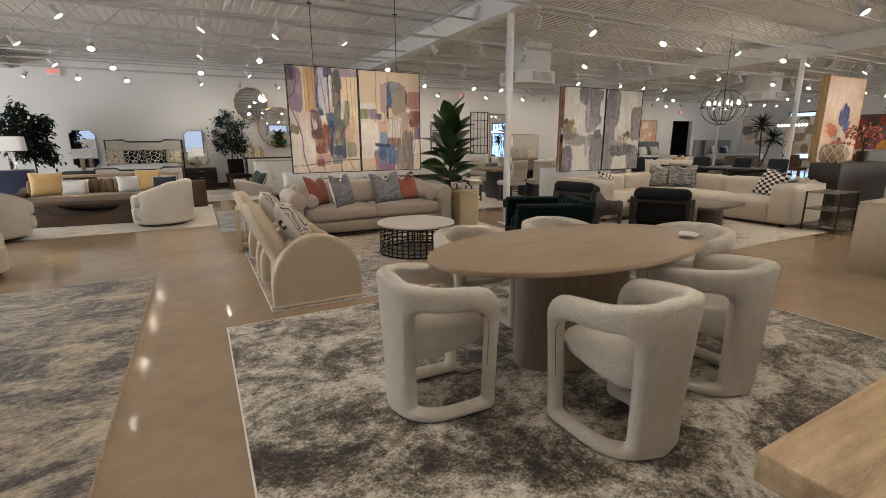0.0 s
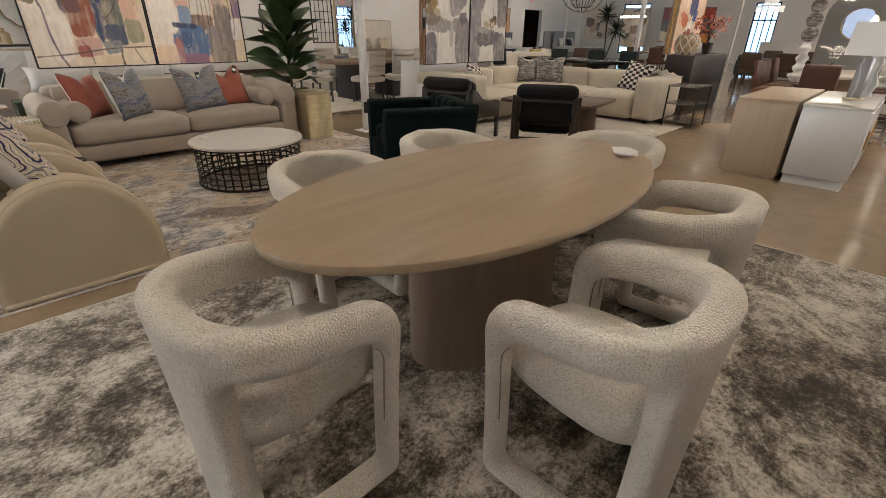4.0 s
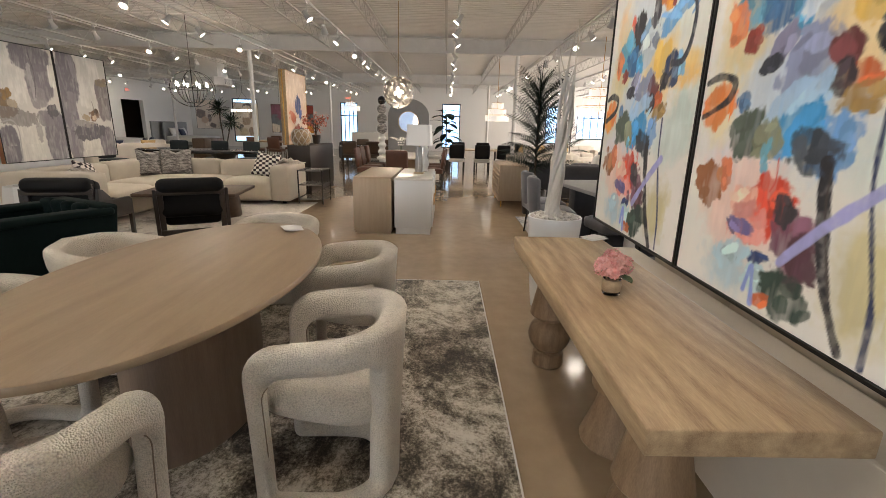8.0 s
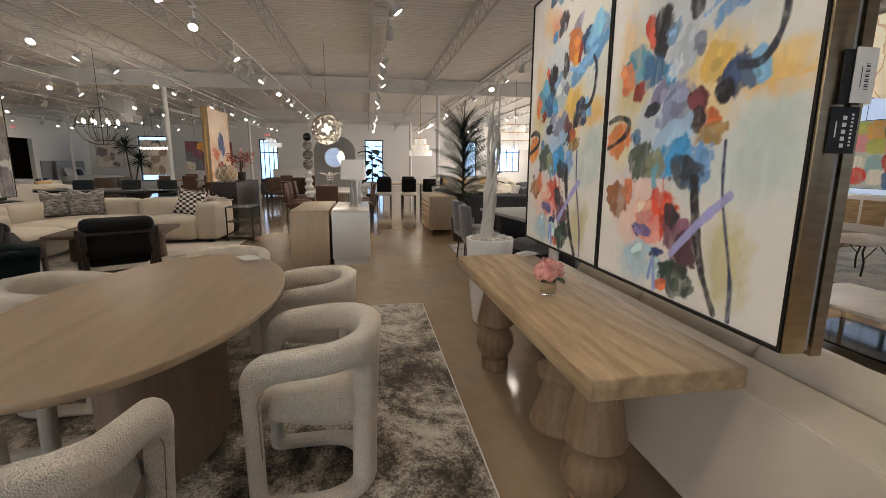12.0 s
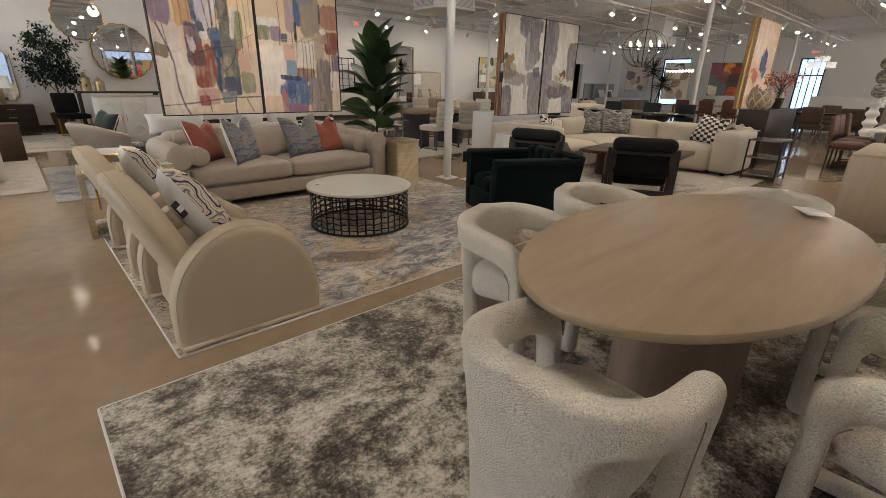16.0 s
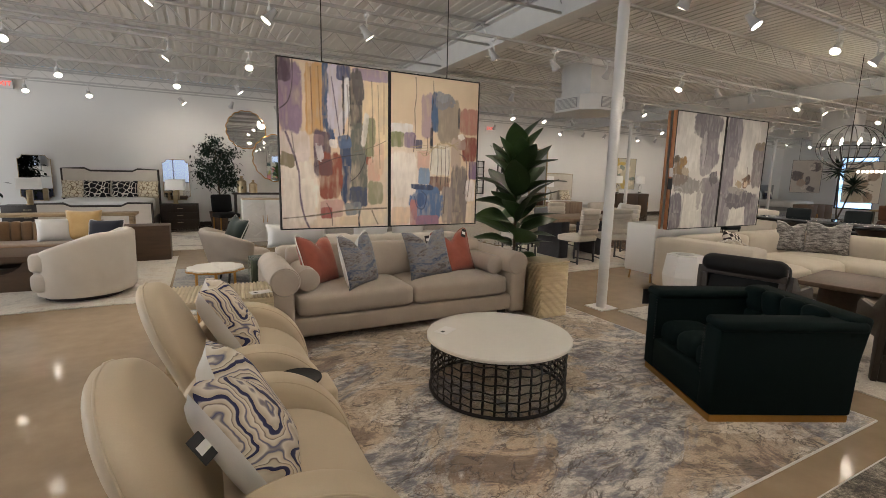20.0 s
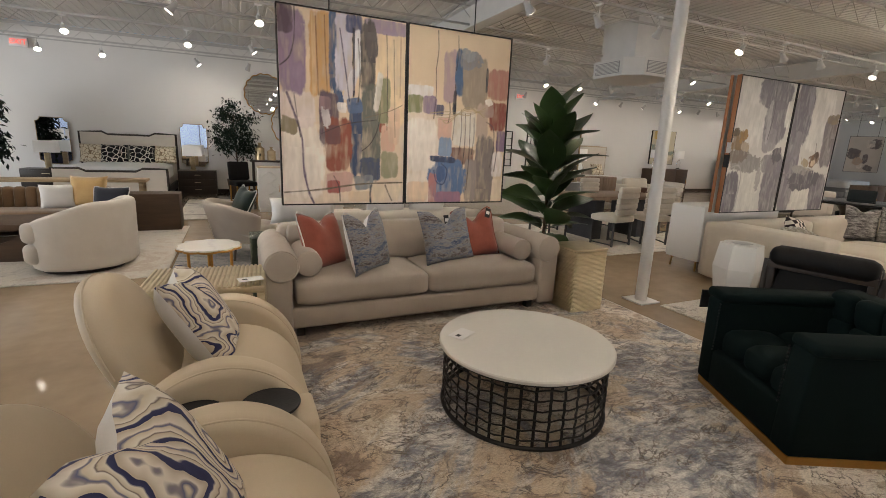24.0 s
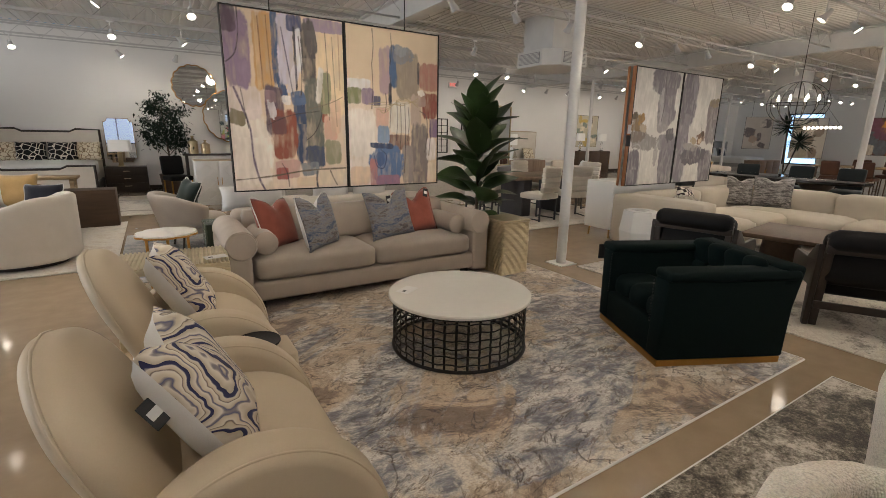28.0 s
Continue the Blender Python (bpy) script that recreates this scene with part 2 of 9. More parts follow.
M_floor = floor_mat()
M_wall = mat("wall_paint", (0.80, 0.785, 0.76), 0.7, rgb2=(0.76, 0.745, 0.72), scale=1.2, grain=150, bump=0.05)
# one white paint: joists darkened, deck lightened to make up for missing bounce light
M_ceil = mat("ceiling_paint", (0.56, 0.55, 0.535), 0.75, rgb2=(0.49, 0.48, 0.465), scale=0.8, grain=60, bump=0.05)
M_decklt = mat("deck_paint_lightened", (0.80, 0.79, 0.775), 0.7, rgb2=(0.72, 0.71, 0.695), scale=0.9, grain=60, bump=0.04)
M_white = mat("white_paint", (0.72, 0.71, 0.69), 0.5, scale=5, bump=0.03)
M_lacq = mat("white_lacquer", (0.8, 0.8, 0.79), 0.25, rgb2=(0.76, 0.76, 0.75), scale=3, bump=0)
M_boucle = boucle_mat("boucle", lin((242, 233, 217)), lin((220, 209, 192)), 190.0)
M_seam = mat("shaded_seam", lin((150, 136, 118)), 0.95, bump=0)
M_rugA = rug_mat("rug_grey_cream", [lin(c) for c in ((40, 34, 27), (76, 68, 57), (138, 129, 115), (196, 188, 174), (218, 211, 200))], 1.9, (1, 1.1, 1), 3.1, 0.7, 60, 0.98)
M_rugB = marbled_rug_mat()
M_rugC = rug_mat("rug_slate", [lin(c) for c in ((80, 77, 79), (108, 104, 104), (150, 142, 132), (184, 172, 154), (206, 195, 178))], 1.7, (0.9, 1.35, 1), 1.7, 1.0, 34, 1.02)
M_rugD = rug_mat("rug_pale", [lin(c) for c in ((120, 116, 112), (186, 180, 172), (206, 200, 190), (180, 165, 150), (205, 200, 192))], 0.9, (1, 1, 1), 11.3, 1.5, 40, 0.7)
M_rugE = rug_mat("rug_ivory", [lin(c) for c in ((112, 106, 98), (158, 150, 140), (200, 192, 180), (176, 166, 152), (206, 198, 186))], 1.3, (1, 1.3, 1), 5.5, 1.0, 40, 0.95)
M_rugF = rug_mat("rug_blue_grey", [lin(c) for c in ((70, 74, 82), (120, 122, 126), (165, 162, 158), (140, 132, 124))], 1.4, (1, 1, 1), 8.8, 1.2, 40, 0.8)
M_oak = mat("washed_oak", lin((166, 145, 118)), 0.38, rgb2=lin((138, 119, 96)), scale=1.8, grain=26, bump=0.08, stretch=(1, 9, 9), detail=8)
M_oakdk = mat("greyed_oak", lin((150, 130, 112)), 0.55, rgb2=lin((118, 98, 82)), scale=2.2, grain=26, bump=0.08, stretch=(9, 9, 1), detail=8)
M_rustic = mat("rustic_elm", lin((190, 166, 130)), 0.56, rgb2=lin((138, 113, 85)), sharp=0.35, scale=2.6, grain=34, bump=0.35, stretch=(1, 9, 9), detail=11, dist=0.004)
M_turned = mat("turned_elm", lin((158, 132, 102)), 0.6, rgb2=lin((110, 86, 62)), scale=5, grain=40, bump=0.25, stretch=(6, 6, 1), detail=8, dist=0.004)
M_cream = mat("cream_leather", lin((198, 182, 157)), 0.55, rgb2=lin((187, 171, 146)), scale=3, grain=220, bump=0.06, dist=0.003)
M_sofa = mat("oatmeal_linen", lin((178, 166, 153)), 0.9, rgb2=lin((162, 151, 139)), scale=5, grain=300, bump=0.25, sheen=0.2, dist=0.003)
M_sect = mat("ivory_weave", lin((206, 196, 180)), 0.92, rgb2=lin((192, 181, 164)), scale=5, grain=300, bump=0.25, sheen=0.2, dist=0.003)
M_rust = mat("rust_velvet", lin((156, 84, 66)), 0.85, rgb2=lin((122, 60, 46)), scale=9, grain=200, bump=0.1, sheen=0.25)
M_bluepil = rug_mat("blue_marbled_cloth", [lin(c) for c in ((36, 44, 70), (70, 84, 112), (108, 112, 124), (150, 148, 146), (92, 76, 68), (70, 74, 88))], 5, (0.7, 1, 2.6), 2.2, 1.0, 60, 0.85)
M_whitecloth = mat("white_cloth", (0.75, 0.73, 0.70), 0.9, scale=8, grain=260, bump=0.15, sheen=0.2)
M_agate = agate_mat()
M_green = mat("dark_green_velvet", (0.002, 0.008, 0.0075), 0.9, rgb2=(0.0015, 0.006, 0.006), scale=6, grain=180, bump=0.08, sheen=0.0)
M_green.node_tree.nodes["Principled BSDF"].inputs["Specular IOR Level"].default_value = 0.15
M_gold = mat("brushed_gold", lin((196, 150, 84)), 0.32, 1.0, rgb2=lin((172, 126, 66)), scale=5, grain=90, bump=0.04)
M_brass = mat("pale_brass", lin((190, 172, 140)), 0.3, 1.0, rgb2=lin((150, 130, 100)), scale=5, grain=90, bump=0.04, stretch=(1, 1, 8))
M_silver = mat("champagne_metal", lin((224, 212, 184)), 0.42, 1.0, rgb2=lin((192, 178, 150)), scale=8, grain=60, bump=0.1, stretch=(1, 1, 6))
M_iron = mat("black_iron", (0.014, 0.012, 0.011), 0.45, 0.4, scale=12, bump=0.08)
M_black = mat("black_leather", (0.003, 0.003, 0.0034), 0.6, rgb2=(0.006, 0.0055, 0.0055), scale=7, grain=240, bump=0.15)
M_black.node_tree.nodes["Principled BSDF"].inputs["Specular IOR Level"].default_value = 0.2
M_espresso = mat("espresso_wood", (0.022, 0.015, 0.011), 0.45, rgb2=(0.035, 0.024, 0.017), scale=4, grain=40, bump=0.06, stretch=(8, 8, 1))
M_brownwood = mat("dark_walnut", lin((92, 72, 54)), 0.5, rgb2=lin((66, 50, 38)), scale=3, grain=40, bump=0.1, stretch=(1, 8, 8))
M_topstone = mat("pale_stone", lin((216, 212, 204)), 0.28, rgb2=lin((206, 202, 194)), scale=2.5, grain=30, bump=0.0, detail=8)
M_marble = vein_mat("white_marble", lin((224, 220, 212)), [lin((216, 212, 205)), lin((220, 216, 209))], 0.22, 1.1, 0.03, False, 9)
M_paper = mat("paper", (0.82, 0.81, 0.79), 0.7, bump=0)
M_tagblack = mat("black_card", (0.01, 0.01, 0.011), 0.5, bump=0)
M_leaf = mat("leaf_green", (0.052, 0.088, 0.028), 0.36, rgb2=(0.026, 0.052, 0.016), scale=9, grain=60, bump=0.3, vary=0.45)
M_leafdk = mat("leaf_dark", (0.009, 0.022, 0.010), 0.65, rgb2=(0.005, 0.012, 0.007), scale=14, grain=60, bump=0.1, vary=0.3)
M_leafdk.node_tree.nodes["Principled BSDF"].inputs["Specular IOR Level"].default_value = 0.2
M_bark = mat("bark", (0.09, 0.065, 0.045), 0.85, rgb2=(0.05, 0.036, 0.025), scale=20, grain=120, bump=0.5)
M_pink = mat("pink_petal", lin((222, 128, 128)), 0.7, rgb2=lin((246, 206, 196)), scale=22, grain=90, bump=0.05)
M_drift = mat("white_driftwood", (0.66, 0.64, 0.60), 0.7, rgb2=(0.52, 0.50, 0.46), scale=6, grain=50, bump=0.5, stretch=(6, 6, 1))
M_pebble = mat("white_pebble", (0.66, 0.63, 0.58), 0.6, rgb2=(0.55, 0.52, 0.47), scale=40, bump=0.05)
M_glass = mat("clear_glass", (1, 1, 1), 0.02, rgb2=(1, 1, 1), bump=0, trans=1.0)
M_mirror = mat("mirror_glass", (0.86, 0.87, 0.87), 0.02, 1.0, rgb2=(0.84, 0.85, 0.85), bump=0)
M_greygrid = mat("grey_paint", (0.34, 0.34, 0.34), 0.6, bump=0)
M_exit = glow("exit_red", (0.9, 0.10, 0.07), 1.6)
M_bulb = glow("bulb_warm", (1.0, 0.86, 0.68), 30.0)
M_led = glow("spot_lens", (1.0, 0.90, 0.76), 26.0)
M_shade = glow("lamp_shade", (0.80, 0.78, 0.74), 0.12)

# ---- mesh helpers ----
def thing(name, label, category, x=0, y=0, z=0, rz=0, group="", kind=""):
    ob = new(name)
    ob.empty_display_size = 0.1
    ob.matrix_basis = pose(x, y, z, 0, 0, rz)
    return tagged(ob, label, category, group, kind)


def mesh_of(bm, smooth=50, materials=()):
    me = bpy.data.meshes.new("mesh")
    bm.to_mesh(me)
    bm.free()
    for m in materials:
        me.materials.append(m)
    if smooth:
        me.shade_smooth()
        if smooth < 180:
            me.set_sharp_from_angle(angle=radians(smooth))
    return me


def part(name, bm, material, parent=None, label="", smooth=50, at=None):
    ob = new(name, mesh_of(bm, smooth, (material,)))
    if parent is not None:
        ob.parent = parent
    if at is not None:
        ob.matrix_basis = at
    if label:
        ob["label"] = label
    return ob


def again(ob, parent, m):
    """A second object on the mesh of a part."""
    o = new(ob.name.split(".")[0], ob.data)
    o.parent = parent
    o.matrix_basis = m
    return o


def moved(bm, m):
    bmesh.ops.transform(bm, matrix=m, verts=bm.verts)
    return bm


def join(*bms):
    out = bms[0]
    for b in bms[1:]:
        me = bpy.data.meshes.new("tmp")
        b.to_mesh(me)
        b.free()
        out.from_mesh(me)
        bpy.data.meshes.remove(me)
    return out


def box(x0, y0, z0, x1, y1, z1, r=0.0, seg=2):
    bm = bmesh.new()
    bmesh.ops.create_cube(bm, size=1)
    for v in bm.verts:
        v.co = ((x0 + x1) / 2 + v.co.x * (x1 - x0), (y0 + y1) / 2 + v.co.y * (y1 - y0), (z0 + z1) / 2 + v.co.z * (z1 - z0))
    if r:
        bmesh.ops.bevel(bm, geom=bm.edges[:], offset=r, segments=seg, profile=0.5, affect="EDGES")
    return bm


def quads(rows, closed_u=False, closed_v=False, caps=False):
    """A surface through rows of points."""
    bm = bmesh.new()
    vs = [[bm.verts.new(p) for p in row] for row in rows]
    nu, nv = len(vs), len(vs[0])
    for i in range(nu if closed_u else nu - 1):
        for j in range(nv if closed_v else nv - 1):
            a, b, c, d = vs[i][j], vs[(i + 1) % nu][j], vs[(i + 1) % nu][(j + 1) % nv], vs[i][(j + 1) % nv]
            bm.faces.new((a, b, c, d))
    if caps and closed_v and not closed_u:
        bm.faces.new(vs[0])
        bm.faces.new(list(reversed(vs[-1])))
    bmesh.ops.recalc_face_normals(bm, faces=bm.faces[:])
    return bm


def lathe(profile, n=32, sx=1.0, sy=1.0):
    """Turned about z; profile: (radius, z)."""
    rows = [[(max(r, 1e-4) * sx * math.cos(2 * math.pi * k / n), max(r, 1e-4) * sy * math.sin(2 * math.pi * k / n), z) for k in range(n)] for r, z in profile]
    return quads(rows, closed_v=True, caps=True)


def rod(p, q, r, n=8, r2=None):
    p, q = Vector(p), Vector(q)
    d = q - p
    bm = lathe([(r, 0), (r if r2 is None else r2, d.length)], n)
    return moved(bm, Matrix.Translation(p) @ d.to_track_quat("Z", "Y").to_matrix().to_4x4())


def tube(pts, r, n=10, closed=False, flat=1.0):
    """A round section swept along points; r: one radius or one for each point."""
    pts = [Vector(p) for p in pts]
    k = len(pts)
    rr = r if isinstance(r, (list, tuple)) else [r] * k
    up, rows = None, []
    for i, p in enumerate(pts):
        a, b = (pts[i - 1], pts[(i + 1) % k]) if closed else (pts[max(i - 1, 0)], pts[min(i + 1, k - 1)])
        t = (b - a).normalized()
        if up is None:
            up = t.orthogonal().normalized()
        up = (up - t * up.dot(t)).normalized()
        side = t.cross(up)
        rows.append([p + (up * math.cos(2 * math.pi * j / n) + side * math.sin(2 * math.pi * j / n) * flat) * rr[i] for j in range(n)])
    if closed:
        # close with the turn that brings the last ring nearest to the first
        best = min(range(n), key=lambda s: (rows[-1][s % n] - rows[0][0]).length)
        rows.append([rows[0][(j - best) % n] for j in range(n)])
        bm = quads(rows, closed_v=True)
        bmesh.ops.remove_doubles(bm, verts=bm.verts, dist=1e-5)
        return bm
    return quads(rows, closed_v=True, caps=True)


def spline(pts, n=6, closed=False):
    """Points of a smooth curve through the given ones."""
    pts = [Vector(p) for p in pts]
    k, out = len(pts), []
    for i in range(k if closed else k - 1):
        p = [pts[(i + j) % k] if closed else pts[min(max(i + j, 0), k - 1)] for j in (-1, 0, 1, 2)]
        for s in range(n):
            t = s / n
            out.append(0.5 * (2 * p[1] + (p[2] - p[0]) * t + (2 * p[0] - 5 * p[1] + 4 * p[2] - p[3]) * t * t + (3 * p[1] - p[0] - 3 * p[2] + p[3]) * t ** 3))
    return out if closed else out + [pts[-1]]


def soft(sx, sy, sz, r, n=7, puff=0.0, c=(0, 0, 0)):
    """An upholstered block: rounded all round, its top swollen by puff."""
    h, bm = (sx / 2, sy / 2, sz / 2), bmesh.new()
    r = min(r, *[v * 0.999 for v in h])
    for ax in range(3):
        for sg in (-1, 1):
            rows = []
            for i in range(n + 1):
                row = []
                for j in range(n + 1):
                    uv = []
                    for k, a in ((i, (ax + 1) % 3), (j, (ax + 2) % 3)):
                        u = 2 * k / n - 1
                        uv.append((a, h[a] * math.copysign(abs(u) ** 0.7, u)))
                    p = [0, 0, 0]
                    p[ax] = sg * h[ax]
                    for a, v in uv:
                        p[a] = v
                    q = [max(-(h[a] - r), min(h[a] - r, p[a])) for a in range(3)]
                    d = Vector([p[a] - q[a] for a in range(3)])
                    d = d.normalized() * r if d.length > 1e-9 else d
                    w = Vector(q) + d
                    if puff:
                        k = (1 - min(1, abs(w.x / h[0])) ** 2.5) * (1 - min(1, abs(w.y / h[1])) ** 2.5)
                        w.z += puff * k * (1 if w.z > 0 else -0.15) * abs(w.z / h[2])
                    row.append(bm.verts.new(w + Vector(c)))
                rows.append(row)
            for i in range(n):
                for j in range(n):
                    f = (rows[i][j], rows[i + 1][j], rows[i + 1][j + 1], rows[i][j + 1])
                    bm.faces.new(f if sg > 0 else tuple(reversed(f)))
    bmesh.ops.remove_doubles(bm, verts=bm.verts, dist=1e-4)
    return bm


def pillow(w, h, t, n=12, chop=0.0):
    """A scatter cushion standing in the xz plane, its base at z 0, with pinched corners; chop: the dent in its top edge."""
    bm, sides = bmesh.new(), []
    for sg in (-1, 1):
        g = []
        for i in range(n + 1):
            row = []
            for j in range(n + 1):
                u, v = 2 * i / n - 1, 2 * j / n - 1
                k = max(0, (1 - u ** 4)) ** 0.6 * max(0, (1 - v ** 4)) ** 0.6
                x = u * w / 2 * (1 - 0.07 * (1 - v * v))
                z = v * h / 2 * (1 - 0.07 * (1 - u * u))
                z -= chop * max(0, v) * math.exp(-(u / 0.3) ** 2)
                row.append(bm.verts.new((x, sg * (t / 2) * k + 0.004 * math.sin(5 * u + 3 * v) * k, z + h / 2)))
            g.append(row)
        sides.append(g)
        for i in range(n):
            for j in range(n):
                f = (g[i][j], g[i + 1][j], g[i + 1][j + 1], g[i][j + 1])
                bm.faces.new(f if sg < 0 else tuple(reversed(f)))
    bmesh.ops.remove_doubles(bm, verts=bm.verts, dist=1e-4)
    return bm


def prism(outline, z0, z1, r=0.0):
    """A flat slab over an outline in the xy plane."""
    bm = bmesh.new()
    f = bm.faces.new([bm.verts.new((x, y, z0)) for x, y in outline])
    g = bmesh.ops.extrude_face_region(bm, geom=[f])
    bmesh.ops.translate(bm, verts=[v for v in g["geom"] if isinstance(v, bmesh.types.BMVert)], vec=(0, 0, z1 - z0))
    bmesh.ops.recalc_face_normals(bm, faces=bm.faces[:])
    if r:
        es = [e for e in bm.edges if abs(e.verts[0].co.z - e.verts[1].co.z) < 1e-6]
        bmesh.ops.bevel(bm, geom=es, offset=r, segments=2, profile=0.5, affect="EDGES")
    return bm


def ring_outline(a, b, n=64, power=2.0):
    out = []
    for k in range(n):
        c, s = math.cos(2 * math.pi * k / n), math.sin(2 * math.pi * k / n)
        out.append((a * math.copysign(abs(c) ** (2 / power), c), b * math.copysign(abs(s) ** (2 / power), s)))
    return out

# ---- structure ----
SPOT_W, SOUTH_W, WEST_W = 60, 300, 250
X0, X1, Y0, Y1, DECK = -9.0, 30.0, -10.2, 17.2, 3.85


def structure(name, bm, material, label, category, smooth=50):
    return tagged(part(name, bm, material, None, "", smooth), label, category, "", "structure")


structure("floor", box(X0, Y0, -0.2, X1, Y1, 0.0), M_floor, "polished brown sealed concrete showroom floor", "floor", 0)


def wall_with_holes(name, along, at, a0, a1, holes, label):
    """A wall 0.2 thick; along 'x' or 'y'; holes: (start, end, sill, head), in order."""
    bits, cur = [], a0
    out = 0.2 if at > 5 else -0.2

    def slab(p, q, z0, z1):
        lo, hi = sorted((at, at + out))
        bits.append(box(p, lo, z0, q, hi, z1) if along == "x" else box(lo, p, z0, hi, q, z1))
    for s, e, z0, z1 in holes:
        slab(cur, s, 0, DECK)
        if z0 > 0:
            slab(s, e, 0, z0)
        slab(s, e, z1, DECK)
        cur = e
    slab(cur, a1, 0, DECK)
    structure(name, join(*bits), M_wall, label, "wall", 0)


EAST = [(-9.1, -7.3, 0.9, 2.75), (-6.1, -5.3, 0.6, 2.88), (0.1, 1.25, 0.2, 2.9), (6.6, 7.7, 0.0, 2.85), (12.95, 14.55, 0.3, 2.95)]
wall_with_holes("wall_north", "x", Y1, X0, X1, [(23.7, 25.4, 0.0, 2.5)], "white painted showroom wall with a doorway")
wall_with_holes("wall_east", "y", X1, Y0, Y1, EAST, "white painted wall with tall shop windows")
SOUTH = [(-8.0 + 4.6 * k, -4.0 + 4.6 * k, 0.6, 3.0) for k in range(8)]
wall_with_holes("wall_south", "x", Y0, X0, X1, SOUTH, "white painted shop-front wall with a row of large windows")
WEST = [(-8.4 + 4.6 * k, -4.4 + 4.6 * k, 0.5, 3.0) for k in range(5)]
wall_with_holes("wall_west", "y", X0, Y0, Y1, WEST, "white painted shop-front wall with large windows")
# the dark store room behind the doorway; its lack of light is in the colour
structure("backroom_wall", join(box(22.0, 19.5, 0, 26.4, 19.7, 2.6), box(21.8, 17.4, 0, 22.0, 19.7, 2.6), box(26.4, 17.4, 0, 26.6, 19.7, 2.6), box(21.8, 17.4, 2.6, 26.6, 19.7, 2.8), box(21.8, 17.4, -0.2, 26.6, 19.7, 0)),
          M_espresso, "dark unlit store room behind the doorway", "wall", 0)
structure("baseboard", join(box(X0, Y1 - 0.015, 0, 23.7, Y1, 0.1), box(25.4, Y1 - 0.015, 0, X1, Y1, 0.1)), M_espresso, "dark rubber skirting strip along the wall", "baseboard", 0)
for i, (a, b, z0, z1) in enumerate(EAST):
    win = thing("window_%d" % (i + 1), "tall dark-framed shop window with bright daylight behind", "window", X1 + 0.1, (a + b) / 2, z0, 0, "shop windows", "structure")
    w, h = (b - a) / 2, z1 - z0
    fr = join(box(-0.04, -w, 0, 0.04, -w + 0.06, h), box(-0.04, w - 0.06, 0, 0.04, w, h), box(-0.04, -w + 0.06, 0, 0.04, w - 0.06, 0.06), box(-0.04, -w + 0.06, h - 0.06, 0.04, w - 0.06, h))
    part("window_frame", fr, M_iron, win, "", 0)
    nb = 2 if h > 1.5 else 1
    for k in range(1, nb):
        part("transom", box(-0.03, -w + 0.06, h * 0.72 - 0.03, 0.03, w - 0.06, h * 0.72 + 0.03), M_iron, win, "", 0)
    if i in (0, 3):
        for k in range(1, 4):
            y = -w + 2 * w * k / 4
            part("mullion", box(-0.025, y - 0.02, 0.06, 0.025, y + 0.02, h - 0.06), M_iron, win, "", 0)
    pane = part("pane", box(-0.004, -w + 0.05, 0.05, 0.004, w - 0.05, h - 0.05), M_glass, win, "", 0)
    pane.visible_shadow = False
for i, (a, b, z0, z1) in enumerate(SOUTH):
    win = thing("window_%d" % (i + 6), "wide dark-framed shop-front window with daylight behind", "window", (a + b) / 2, Y0 - 0.1, z0, 0, "shop-front windows", "structure")
    w, h = (b - a) / 2, z1 - z0
    part("window_frame", join(box(-w, -0.04, 0, -w + 0.06, 0.04, h), box(w - 0.06, -0.04, 0, w, 0.04, h), box(-w + 0.06, -0.04, 0, w - 0.06, 0.04, 0.06), box(-w + 0.06, -0.04, h - 0.06, w - 0.06, 0.04, h)), M_iron, win, "", 0)
    part("mullion", box(-0.03, -0.03, 0.06, 0.03, 0.03, h - 0.06), M_iron, win, "", 0)
    for s in (-1, 1):
        pane = part("pane", box(min(s * 0.03, s * (w - 0.05)), -0.004, 0.05, max(s * 0.03, s * (w - 0.05)), 0.004, h - 0.05), M_glass, win, "", 0)
        pane.visible_shadow = False
    if i < 4:
        continue
    la = bpy.data.lights.new("window_daylight", "AREA")
    la.shape, la.size, la.size_y, la.energy, la.color = "RECTANGLE", b - a - 0.2, h - 0.2, SOUTH_W, (1.0, 0.93, 0.845)
    o = new("window_daylight", la)
    o.matrix_basis = pose((a + b) / 2, Y0 + 0.03, (z0 + z1) / 2, 90, 0, 0)
